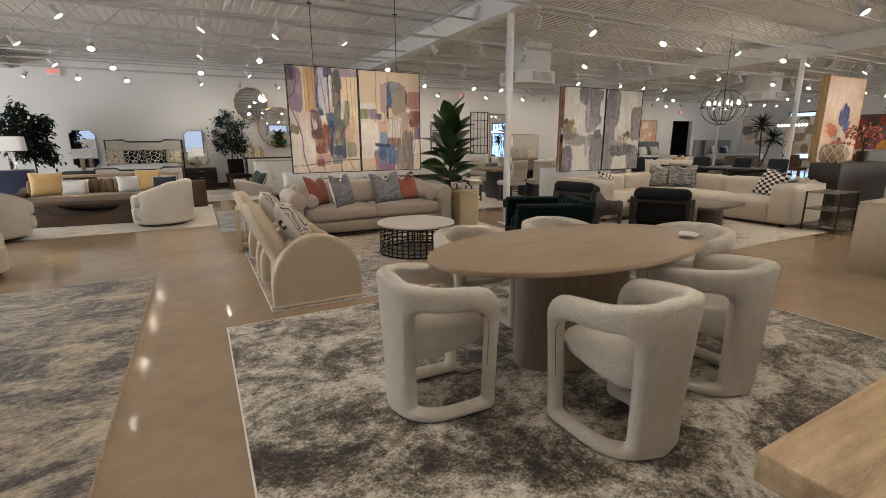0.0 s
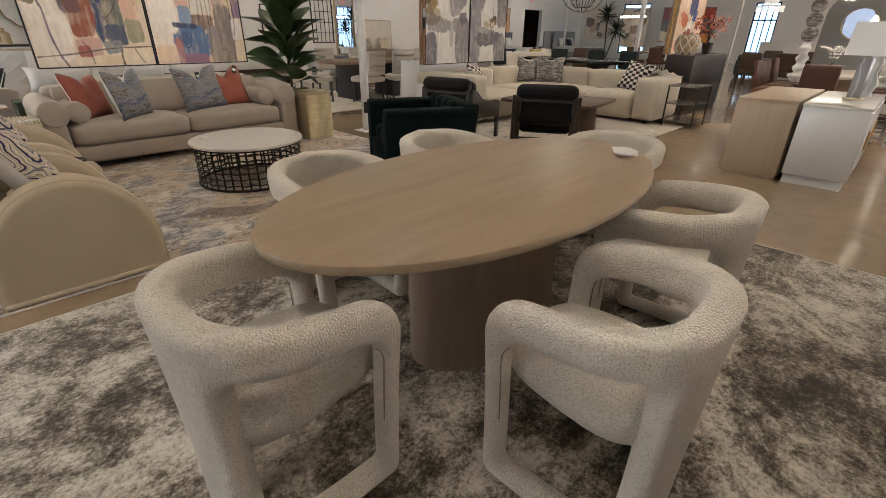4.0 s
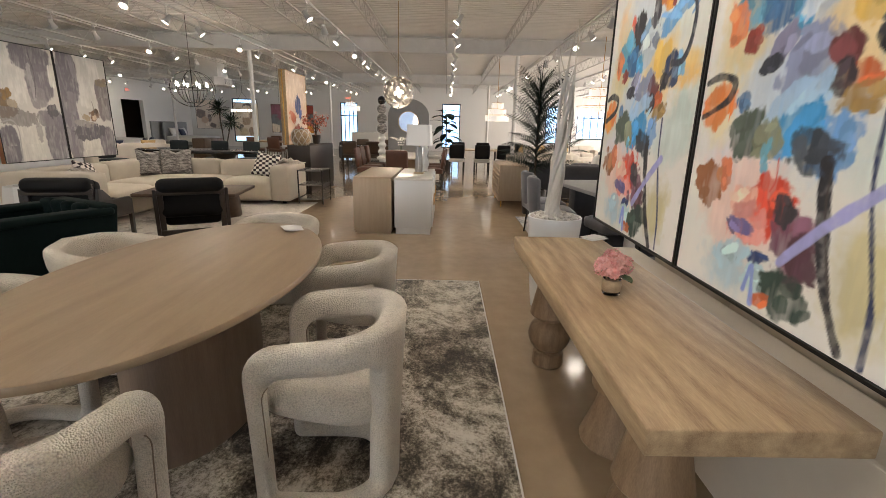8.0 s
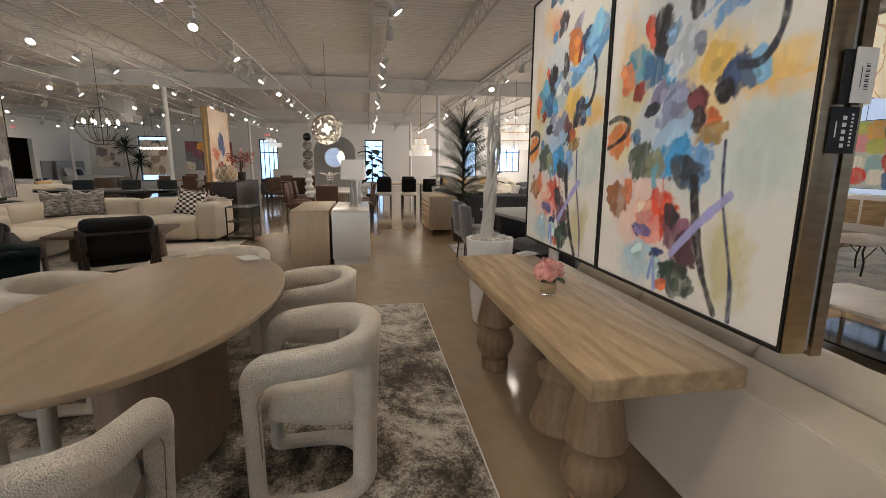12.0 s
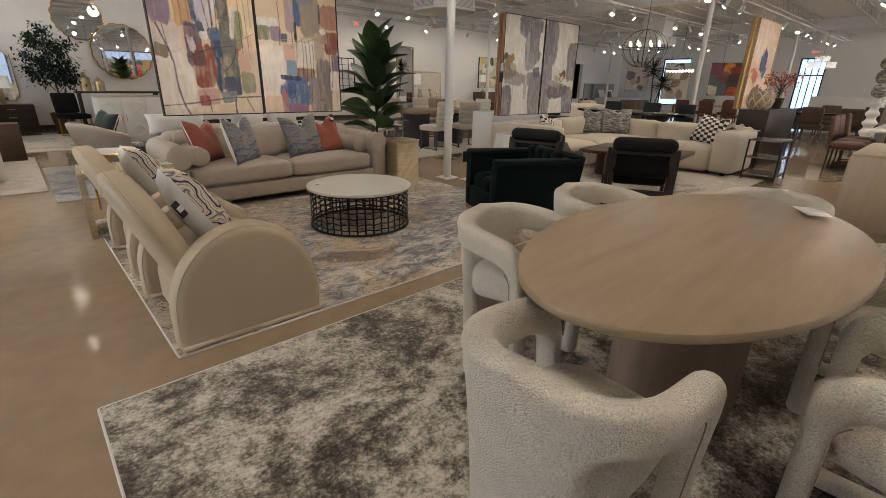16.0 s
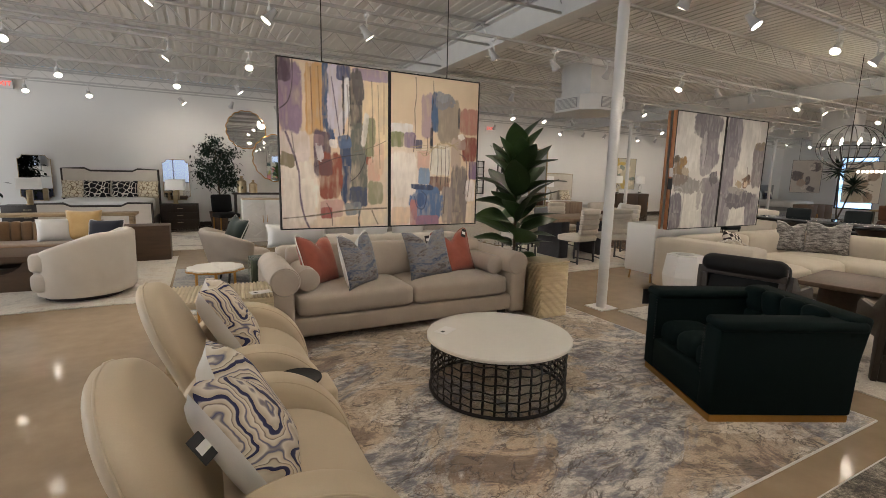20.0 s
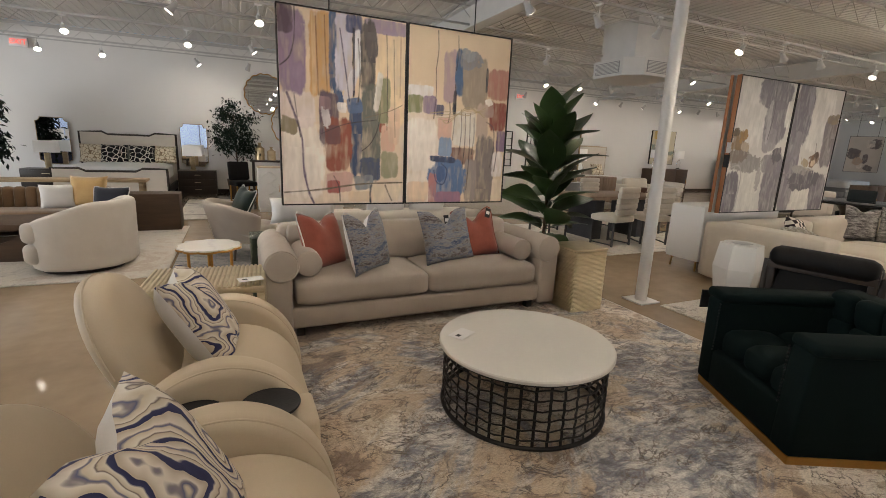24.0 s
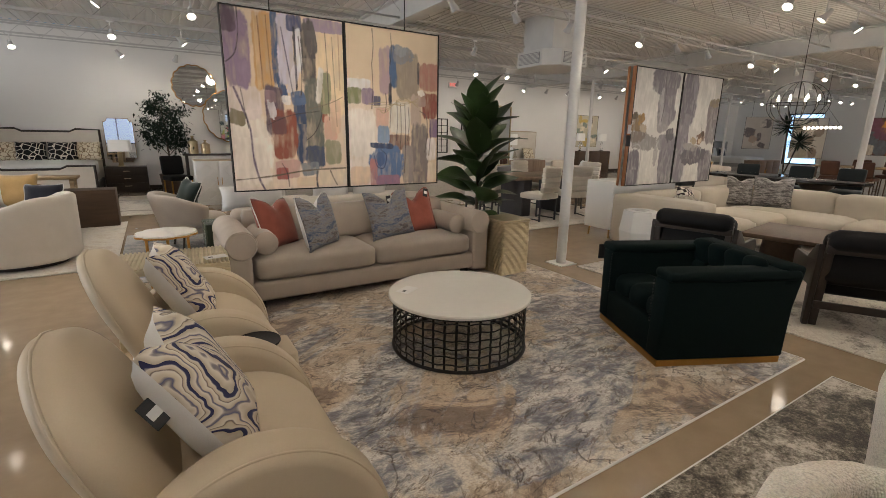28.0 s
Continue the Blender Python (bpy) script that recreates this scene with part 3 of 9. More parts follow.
for i, (a, b, z0, z1) in enumerate(WEST):
    win = thing("window_%d" % (i + 14), "wide dark-framed shop-front window with daylight behind", "window", X0 - 0.1, (a + b) / 2, z0, 90, "shop-front windows", "structure")
    w, h = (b - a) / 2, z1 - z0
    part("window_frame", join(box(-w, -0.04, 0, -w + 0.06, 0.04, h), box(w - 0.06, -0.04, 0, w, 0.04, h), box(-w + 0.06, -0.04, 0, w - 0.06, 0.04, 0.06), box(-w + 0.06, -0.04, h - 0.06, w - 0.06, 0.04, h)), M_iron, win, "", 0)
    part("mullion", box(-0.03, -0.03, 0.06, 0.03, 0.03, h - 0.06), M_iron, win, "", 0)
    for s in (-1, 1):
        pane = part("pane", box(min(s * 0.03, s * (w - 0.05)), -0.004, 0.05, max(s * 0.03, s * (w - 0.05)), 0.004, h - 0.05), M_glass, win, "", 0)
        pane.visible_shadow = False
    if i < 3:
        continue
    la = bpy.data.lights.new("window_daylight", "AREA")
    la.shape, la.size, la.size_y, la.energy, la.color = "RECTANGLE", b - a - 0.2, h - 0.2, WEST_W, (0.93, 0.965, 1.0)
    o = new("window_daylight", la)
    o.matrix_basis = pose(X0 + 0.03, (a + b) / 2, (z0 + z1) / 2, 90, 0, -90)
M_sky = glow("bright_outdoors", (0.46, 0.70, 1.0), 2.0)
M_street = glow("shaded_street", (0.62, 0.72, 0.9), 0.65)
tagged(part("backdrop", box(X1 + 6, -30, -2, X1 + 6.1, 40, 9), M_sky, None, "", 0), "bright hazy daylight outside the windows", "backdrop", "", "structure")
tagged(part("backdrop", box(-30, Y0 - 6.1, -2, X1 + 6, Y0 - 6, 9), M_street, None, "", 0), "shaded street outside the shop-front windows", "backdrop", "", "structure")
tagged(part("backdrop", box(X0 - 6.1, Y0 - 6, -2, X0 - 6, 40, 9), M_street, None, "", 0), "shaded street outside the shop-front windows", "backdrop", "", "structure")

# corrugated deck, beams and joists
pitch, prof = 0.15, []
x = X0
while x < X1:
    prof += [(x, 0.0), (x + 0.09, 0.0), (x + 0.10, 0.012), (x + 0.14, 0.012)]
    x += pitch
bm = bmesh.new()
va = [bm.verts.new((px, Y0, DECK + pz)) for px, pz in prof]
vb = [bm.verts.new((px, Y1, DECK + pz)) for px, pz in prof]
for i in range(len(prof) - 1):
    bm.faces.new((va[i], vb[i], vb[i + 1], va[i + 1]))
structure("ceiling", bm, M_decklt, "white painted corrugated metal roof deck", "ceiling", 0)
structure("roof", box(X0 - 0.2, Y0 - 0.2, DECK + 0.06, X1 + 0.2, Y1 + 0.2, DECK + 0.2), M_ceil, "flat roof over the showroom", "roof", 0)
for gx in (-4.3, 4.7, 13.7, 22.7):
    gb = join(box(gx - 0.11, Y0, 3.42, gx + 0.11, Y1, 3.445), box(gx - 0.11, Y0, 3.80, gx + 0.11, Y1, 3.825), box(gx - 0.012, Y0, 3.445, gx + 0.012, Y1, 3.80))
    structure("roof_beam", gb, M_white, "white painted steel roof beam", "beam", 0)
    for gy in (-8.5, -1.0, 6.5, 14.0):
        if gx == -4.3 and gy < 10:
            continue
        if gy == 14.0 and gx == 4.7:
            continue
        col = thing("column", "white painted round steel column", "column", gx, gy, 0, 0, "steel columns", "structure")
        part("shaft", lathe([(0.058, 0.0), (0.058, 3.42)], 24), M_white, col)
        part("base_plate", box(-0.13, -0.13, 0.0, 0.13, 0.13, 0.012), M_white, col, "", 0)
        part("cap_plate", box(-0.13, -0.13, 3.395, 0.13, 0.13, 3.42), M_white, col, "", 0)
jb = join(box(X0, -0.025, 3.80, X1, 0.025, 3.835), box(X0, -0.02, 3.50, X1, 0.02, 3.512), box(X0, -0.003, 3.512, X1, 0.003, 3.53))
webs, k = [], X0
bits = [jb]
while k < X1 - 0.6:
    bits.append(rod((k, 0, 3.52), (k + 0.3, 0, 3.81), 0.006, 5))
    bits.append(rod((k + 0.3, 0, 3.81), (k + 0.6, 0, 3.52), 0.006, 5))
    k += 0.6
jm = mesh_of(join(*bits), 0, (M_ceil,))
TRACKS = [-9.0, -6.5, -4.1, -1.65, 0.78, 3.2, 5.7, 8.15, 10.6, 13.0, 15.4]
for i in range(17):
    jy = -9.0 + 1.62 * i
    o = new("roof_joist", jm)
    o.location = (0, jy + 0.28, 0)
    tagged(o, "white painted open-web steel roof joist", "joist", "roof joists", "structure")

# ---- track lights ----
def track_light():
    t = thing("track_light", "white cylindrical track spotlight, lit, hanging from the ceiling track", "spotlight", 0, 0, -5, 0, "track spotlights")
    part("adapter", box(-0.05, -0.015, 0.0, 0.05, 0.015, 0.03, 0.005), M_lacq, t)
    part("stem", rod((0, 0, -0.10), (0, 0, 0.0), 0.008), M_lacq, t)
    part("yoke", rod((0, 0.0, -0.12), (0, 0.0, -0.09), 0.02), M_lacq, t)
    can = part("can", lathe([(0.0, 0.09), (0.03, 0.09), (0.034, 0.05), (0.04, 0.0), (0.058, -0.05), (0.058, -0.06), (0.05, -0.06), (0.046, -0.05)], 16), M_ceil, t, "", 60, pose(0, 0, -0.18, 38, 0, 0) @ Matrix.Scale(1.05, 4))
    part("lens", lathe([(0.0, -0.066), (0.03, -0.065), (0.05, -0.061)], 16), M_led, can, "glowing lens", 0)
    return t


proto = track_light()
rnd = random.Random(4)
LIT = []
first = True
for ty in TRACKS:
    tr = new("ceiling_track", mesh_of(box(-6.5, -0.018, 3.30, 27.0, 0.018, 3.33), 0, (M_ceil,)))
    tr.location = (0, ty, 0)
    tagged(tr, "white ceiling light track", "light track", "ceiling tracks", "structure")
    x = -5.9 + (0.6 if round(ty * 10) % 3 else 0.0)
    k = 0
    while x < 26.0:
        m = pose(x, ty, 3.27, 0, 0, rnd.choice((0, 90, 180, 270, 30, 200)))
        if first:
            proto.matrix_basis, first = m, False
        else:
            copy_thing(proto, m)
        if k % 2 == 0:
            LIT.append((x, ty))
        x += 1.05 if k % 3 else 1.75
        k += 1
for x, y in LIT:
    if not (-6.5 < x < 24):
        continue
    if y < -2 and x < 10 and round(x * 5) % 3:
        continue
    if abs(x - 8) > 10 and round(x * 7 + y * 3) % 2:
        continue
    lamp = bpy.data.lights.new("spot_lamp", "SPOT")
    lamp.energy, lamp.spot_size, lamp.spot_blend, lamp.shadow_soft_size, lamp.color = SPOT_W, radians(120), 0.8, 0.13, (1.0, 0.885, 0.755)
    o = new("spot_lamp", lamp)
    o.matrix_basis = pose(x, y, 3.02, rnd.uniform(-14, 14), rnd.uniform(-14, 14), 0)
    if y > 15:
        o.matrix_basis = look((x, y, 3.02), (x, 17.2, 1.4))
        lamp.energy = SPOT_W * 0.7
# spotlights aimed at the pictures
for eye, target in (((1.2, 3.2, 3.02), (1.5, -0.2, 1.6)), ((2.9, 3.2, 3.02), (2.7, -0.2, 1.6)), ((1.8, 5.2, 3.02), (1.8, 7.35, 1.7)), ((2.9, 5.2, 3.02), (2.9, 7.35, 1.7))):
    lamp = bpy.data.lights.new("spot_lamp", "SPOT")
    lamp.energy, lamp.spot_size, lamp.spot_blend, lamp.shadow_soft_size, lamp.color = SPOT_W * 0.6, radians(70), 0.8, 0.06, (1.0, 0.885, 0.755)
    new("spot_lamp", lamp).matrix_basis = look(eye, target)


# ---- rugs ----
def rug(label, x0, y0, x1, y1, material, fringe=False, binding=None):
    r = thing("area_rug", label, "rug", (x0 + x1) / 2, (y0 + y1) / 2, 0)
    w, d = (x1 - x0) / 2, (y1 - y0) / 2
    part("rug_body", box(-w, -d, 0.0, w, d, 0.011, 0.004), material, r)
    if binding:
        b = join(*[tube([(-w, s * d, 0.006), (w, s * d, 0.006)], 0.0065, 6) for s in (-1, 1)], *[tube([(s * w, -d, 0.006), (s * w, d, 0.006)], 0.0065, 6) for s in (-1, 1)])
        part("binding", b, binding, r, "pale stitched edge")
    return r


rug("distressed grey and cream low-pile rug under the oval table", 0.06, 0.60, 4.20, 3.68, M_rugA, binding=M_whitecloth)
rug("abstract tan, cream and blue rug under the seating group", 0.42, 3.88, 4.33, 6.95, M_rugB, binding=M_whitecloth)
rug("slate and tan abstract rug lying alone on the concrete", -3.6, 1.2, -0.54, 5.62, M_rugC, binding=M_rustic)
rug("pale marbled rug under the brown sofa group", -4.6, 8.75, 0.19, 11.9, M_rugD)
rug("ivory rug in front of the sectional", 4.75, 3.35, 8.6, 6.3, M_rugE)
rug("blue-grey distressed rug under grey dining set", 4.6, -3.0, 7.6, -0.25, M_rugF)


# ---- dining group ----
def oval_table():
    t = thing("dining_table", "oval washed-oak dining table on one rounded pedestal", "table", 2.10, 2.125, 0.011)
    part("tabletop", prism(ring_outline(1.035, 0.555, 96), 0.722, 0.754, 0.008), M_oak, t, "", 40)
    part("pedestal", lathe([(1.0, 0.0), (1.0, 0.722)], 64, 0.44, 0.25), M_oakdk, t, "greyed oak pedestal")


oval_table()


def bent(bm, fn):
    for v in bm.verts:
        v.co = fn(*v.co)
    return bm


def boucle_chair():
    """Faces +y: a barrel of padded cloth with a wide opening at each side, and a thick seat inside."""
    c = thing("dining_chair", "cream boucle barrel dining chair with looped padded arms", "chair", 0, 0, 0.011, 0, "chairs round the oval table")
    T, BACK, FRONT = 0.088, 0.33, 0.24

    def plan(s, z):
        """Middle of the padding: s runs from the middle of the back to the front; also its outward direction."""
        k = (max(0.0, z) / 0.72) ** 1.6
        w, b = 0.222 + 0.042 * k, 0.220 + 0.030 * k

        def at(q):
            if q < BACK:
                a = -math.pi / 2 * (1 - q / BACK)
                ca, sa = math.cos(a), math.sin(a)
                return Vector((w * abs(ca) ** 0.82, -b * abs(sa) ** 0.82 + 0.005, 0))
            d = q - BACK
            return Vector((w - 0.10 * d * d, 0.005 + d, 0))
        p = at(s)
        t = (at(s + 1e-3) - (at(s - 1e-3) if s > 1e-3 else Vector((-at(s + 1e-3).x, at(s + 1e-3).y, 0)))).normalized()
        return Vector((p.x, p.y, z)), Vector((t.y, -t.x, 0))
    S = BACK + FRONT

    def rounded(x0, z0, x1, z1, radii, n=8):
        """A rounded rectangle from its upper left corner on, corner by corner."""
        cs = ((x0, z1, 1, -1), (x1, z1, -1, -1), (x1, z0, -1, 1), (x0, z0, 1, 1))
        out = []
        for i, ((x, z, ix, iz), r) in enumerate(zip(cs, radii)):
            a0 = math.pi - math.pi / 2 * i
            arc = [(x + ix * r + r * math.cos(a0 - math.pi / 2 * k / (n - 1)), z + iz * r + r * math.sin(a0 - math.pi / 2 * k / (n - 1))) for k in range(n)]
            if out:
                (px, pz), (qx, qz) = out[-1], arc[0]
                out += [(px + (qx - px) * k / 10, pz + (qz - pz) * k / 10) for k in range(1, 10)]
            out += arc
        (px, pz), (qx, qz) = out[-1], out[0]
        return out + [(px + (qx - px) * k / 10, pz + (qz - pz) * k / 10) for k in range(1, 10)]

    def top(x):
        return 0.742 - 0.028 * (x / S) ** 1.5 - 0.040 * max(0.0, x / S - 0.25)
    hole = [(x, z - 0.07 * max(0.0, (x - 0.14) / S) * (z > 0.3)) for x, z in rounded(0.142, 0.066, S - 0.066, 0.615, (0.085, 0.075, 0.02, 0.02))]
    rim = [(x, z * top(x) / 0.742 if z > 0.3 else z) for x, z in rounded(0.0, 0.004, S, 0.742, (0.001, 0.115, 0.035, 0.001))]
    n, m = 9, len(hole)
    rows = []
    for (hx, hz), (ox, oz) in zip(hole, rim):
        seam = ox < 0.012
        width = math.hypot(ox - hx, oz - hz)
        ring = []
        for side in (1, -1):
            for i in range(n + 1):
                q = 0.5 - 0.5 * math.cos(math.pi * i / n)
                q = q if side > 0 else 1 - q
                e = min(q * width, 9.0 if seam else (1 - q) * width)
                r = min(0.5 * T, 0.5 * width)
                th = 0.5 * T * math.sqrt(max(0.0, 1 - (1 - min(1.0, e / r)) ** 2))
                p, o = plan(hx + (ox - hx) * q, hz + (oz - hz) * q)
                ring.append(p + o * th * side)
        rows.append(ring)
    right = quads(rows, closed_u=True, closed_v=True)
    left = moved(right.copy(), Matrix.Scale(-1, 4, (1, 0, 0)))
    both = join(right, left)
    bmesh.ops.remove_doubles(both, verts=both.verts, dist=0.0012)
    bmesh.ops.delete(both, geom=[f for f in both.faces if all(abs(v.co.x) < 0.002 for v in f.verts)], context="FACES")
    bmesh.ops.recalc_face_normals(both, faces=both.faces[:])
    part("barrel_frame", both, M_boucle, c, "padded boucle back, arms and runners in one", 180)
    for sx in (-1, 1):
        line = [plan(hx, hz) for hx, hz in hole]
        pts = [(sx * (p.x + o.x * 0.032 - 0.0015), p.y + o.y * 0.032, p.z) for p, o in line[int(m * 0.30):int(m * 0.46)]]
        part("seam", tube(pts, 0.0022, 5), M_seam, c, "", 180)
    st = prism(ring_outline(0.215, 0.235, 44, 3.6), 0.0, 0.13, 0.055)

    def cushioned(x, y, z):
        up = z > 0.065
        return (x * (1 - 0.16 * max(0, -y / 0.235) ** 2), y + 0.03, (0.485 - (0.13 - z) + 0.022 * max(0, 1 - (x * x + y * y) / 0.05)) if up else 0.352 + z + 0.045 * (y / 0.235))
    part("seat", bent(st, cushioned), M_boucle, c, "", 180)
    return c


ch = boucle_chair()
ch.matrix_basis = pose(1.025, 2.045, 0.011, 0, 0, -92)
for x, y, rz in ((1.70, 1.365, 1), (2.56, 1.49, 3), (1.77, 2.83, 178), (2.62, 2.86, 180), (3.32, 2.17, 91)):
    copy_thing(ch, pose(x, y, 0.011, 0, 0, rz))


def papers(x, y, z, rz, n=1, label="folded white price card lying on a tabletop"):
    p = thing("price_card", label, "card", x, y, z, rz)
    for k in range(n):
        b = box(-0.075, -0.05, 0, 0.075, 0.05, 0.0015)
        part("sheet", bent(b, lambda a, b2, c: (a, b2, c + 0.01 * (a / 0.075) ** 2)), M_paper, p, "", 0, pose(0.012 * k, 0.02 * k, 0.004 * k, 0, 0, 6 * k))
    part("print", box(-0.05, -0.012, 0.0118, -0.02, 0.012, 0.0122), M_tagblack, p, "", 0)


papers(2.92, 1.90, 0.766, 25, 2)
papers(2.93, -0.03, 0.742, -60, 2)


def trestle_table():
    t = thing("console_table", "rustic pale-brown wooden table with thick top and turned baluster legs", "table", 2.008, 0.176, 0, 0.9)
    part("tabletop", box(-0.992, -0.285, 0.662, 0.992, 0.285, 0.74, 0.007, 3), M_rustic, t)
    ball = [(0.128 * math.sin(a) ** 0.85, 0.205 - 0.115 * math.cos(a)) for a in np.linspace(0.55, math.pi - 0.6, 12)]
    prof = [(0.0, 0.0), (0.086, 0.0), (0.092, 0.008), (0.092, 0.082), (0.086, 0.09), (0.074, 0.094)] + ball + [(0.076, 0.318), (0.082, 0.324), (0.122, 0.330), (0.127, 0.338), (0.124, 0.350), (0.098, 0.48), (0.078, 0.60), (0.076, 0.662), (0.0, 0.662)]
    leg = part("leg", lathe(prof, 36), M_turned, t, "turned wooden baluster leg", 35, pose(0.667, 0.085, 0))
    again(leg, t, pose(-0.70, 0.085, 0))
    post = [(0.0, 0.0), (0.168, 0.0), (0.172, 0.012), (0.155, 0.06), (0.118, 0.17), (0.094, 0.262), (0.094, 0.268), (0.132, 0.274), (0.138, 0.284), (0.138, 0.322), (0.132, 0.332), (0.095, 0.36), (0.066, 0.42), (0.062, 0.50), (0.085, 0.60), (0.11, 0.662), (0.0, 0.662)]
    part("foot_post", lathe(post, 36), M_turned, t, "flared wooden post", 35, pose(-0.06, -0.08, 0))


trestle_table()


def flower_vase():
    v = thing("flower_vase", "small jar of pink hydrangeas wrapped in burlap", "vase", 1.94, 0.21, 0.74)
    k0 = 0.84
    part("jar", lathe([(0.0, 0.0), (0.042, 0.0), (0.046, 0.01), (0.046, 0.085), (0.042, 0.09), (0.039, 0.088), (0.039, 0.01)], 24), M_glass, v)
    part("burlap_band", lathe([(0.047, 0.02), (0.0485, 0.025), (0.0485, 0.075), (0.047, 0.08)], 24), M_rustic, v, "brown burlap wrap")
    part("stems", join(*[rod((0.01 * math.cos(k), 0.01 * math.sin(k), 0.01), (0.04 * math.cos(k * 2), 0.04 * math.sin(k * 2), 0.14), 0.003, 5) for k in range(6)]), M_leaf, v)
    r = random.Random(3)
    for hx, hy, hz, hr in ((0, 0, 0.17, 0.062), (-0.05, 0.02, 0.15, 0.05), (0.05, -0.01, 0.155, 0.05), (0.0, 0.05, 0.145, 0.045), (0.01, -0.05, 0.15, 0.048)):
        bm = bmesh.new()
        for k in range(70):
            d = Vector((r.gauss(0, 1), r.gauss(0, 1), r.gauss(0.3, 1))).normalized()
            m = Matrix.Translation(Vector((hx, hy, hz)) + d * hr * r.uniform(0.75, 1.05)) @ d.to_track_quat("Z", "Y").to_matrix().to_4x4() @ pose(0, 0, 0, r.uniform(-25, 25), r.uniform(-25, 25), r.uniform(0, 90))
            for q in range(4):
                a = q * math.pi / 2
                c, s = math.cos(a), math.sin(a)
                pts = [(0, 0, 0), (0.013, -0.008, 0.003), (0.017, 0, 0.005), (0.013, 0.008, 0.003)]
                bm.faces.new([bm.verts.new(m @ Vector((px * c - py * s, px * s + py * c, pz))) for px, py, pz in pts])
        part("flower_head", bm, M_pink, v, "pink hydrangea head", 0)
    for a in (20, 200):
        lf = quads([[(0.05 + 0.09 * i / 5, sg * 0.03 * math.sin(math.pi * i / 5), 0.12 - 0.02 * i / 5 + 0.006 * abs(sg)) for sg in (-1, 0, 1)] for i in range(6)])
        part("leaf", lf, M_leaf, v, "", 60, pose(0, 0, 0, 0, 0, a))
    v.scale = (k0, k0, k0)


flower_vase()


def planter_sculpture():
    p = thing("planter", "tall tapered white planter filled with white pebbles", "planter", 3.61, 0.07, 0)
    part("pot", lathe([(0.0, 0.0), (0.125, 0.0), (0.14, 0.02), (0.160, 0.20), (0.192, 0.52), (0.206, 0.72), (0.208, 0.765), (0.203, 0.77), (0.194, 0.765), (0.190, 0.70), (0.0, 0.70)], 48), M_lacq, p, "", 40)
    r = random.Random(8)
    bm = bmesh.new()
    for k in range(150):
        a, d = r.uniform(0, 6.28), 0.178 * math.sqrt(r.random())
        s = r.uniform(0.014, 0.026)
        g = bmesh.ops.create_icosphere(bm, subdivisions=1, radius=s)
        bmesh.ops.transform(bm, verts=g["verts"], matrix=pose(d * math.cos(a), d * math.sin(a), 0.745 + r.uniform(0, 0.03), r.uniform(0, 60), 0, r.uniform(0, 180)) @ Matrix.Diagonal((1.2, 0.9, 0.7, 1)))
    tagged(part("pebble_fill", bm, M_pebble, p, "white pebbles", 180), kind="stuff")
    d = thing("driftwood_sculpture", "tall twisted whitewashed driftwood branch standing in the planter", "sculpture", 3.61, 0.07, 0.72)
    r = random.Random(31)

    def core(z):
        """The bent axis of the trunk."""
        return 0.030 * math.sin(5.2 * z + 2.6) + 0.018 * math.sin(11 * z), 0.026 * math.sin(4.1 * z + 0.9)
    for k in range(8):
        a, top, twist = 0.785 * k, (1.46, 1.10, 1.30, 0.80, 1.22, 1.38, 0.96, 1.16)[k], 3.4 + 0.5 * (k % 3)
        p1, w1 = r.uniform(0, 6.28), r.uniform(0.006, 0.016)
        pts = []
        for z in np.linspace(0, top, 26):
            wide = 0.044 * (1.0 - 0.30 * math.sin(3.2 * z + 0.4)) * (1 + 0.7 * max(0, 0.10 - z) / 0.10) * (1 + 0.5 * max(0, z - 1.0))
            cx, cy = core(z)
            pts.append((cx + wide * math.cos(a + twist * z) + w1 * math.sin(13 * z + p1), cy + wide * math.sin(a + twist * z) + w1 * math.cos(10 * z + p1), z))
        path = spline(pts, 3)
        n = len(path) - 1
        part("branch", tube(path, [max(0.004, (0.024 + 0.007 * math.sin(14 * i / n + 2 * k) + 0.004 * math.sin(31 * i / n + k)) * (1 - (i / n) ** 2.4)) for i in range(n + 1)], 9, flat=0.75), M_drift, d, "", 180)


planter_sculpture()


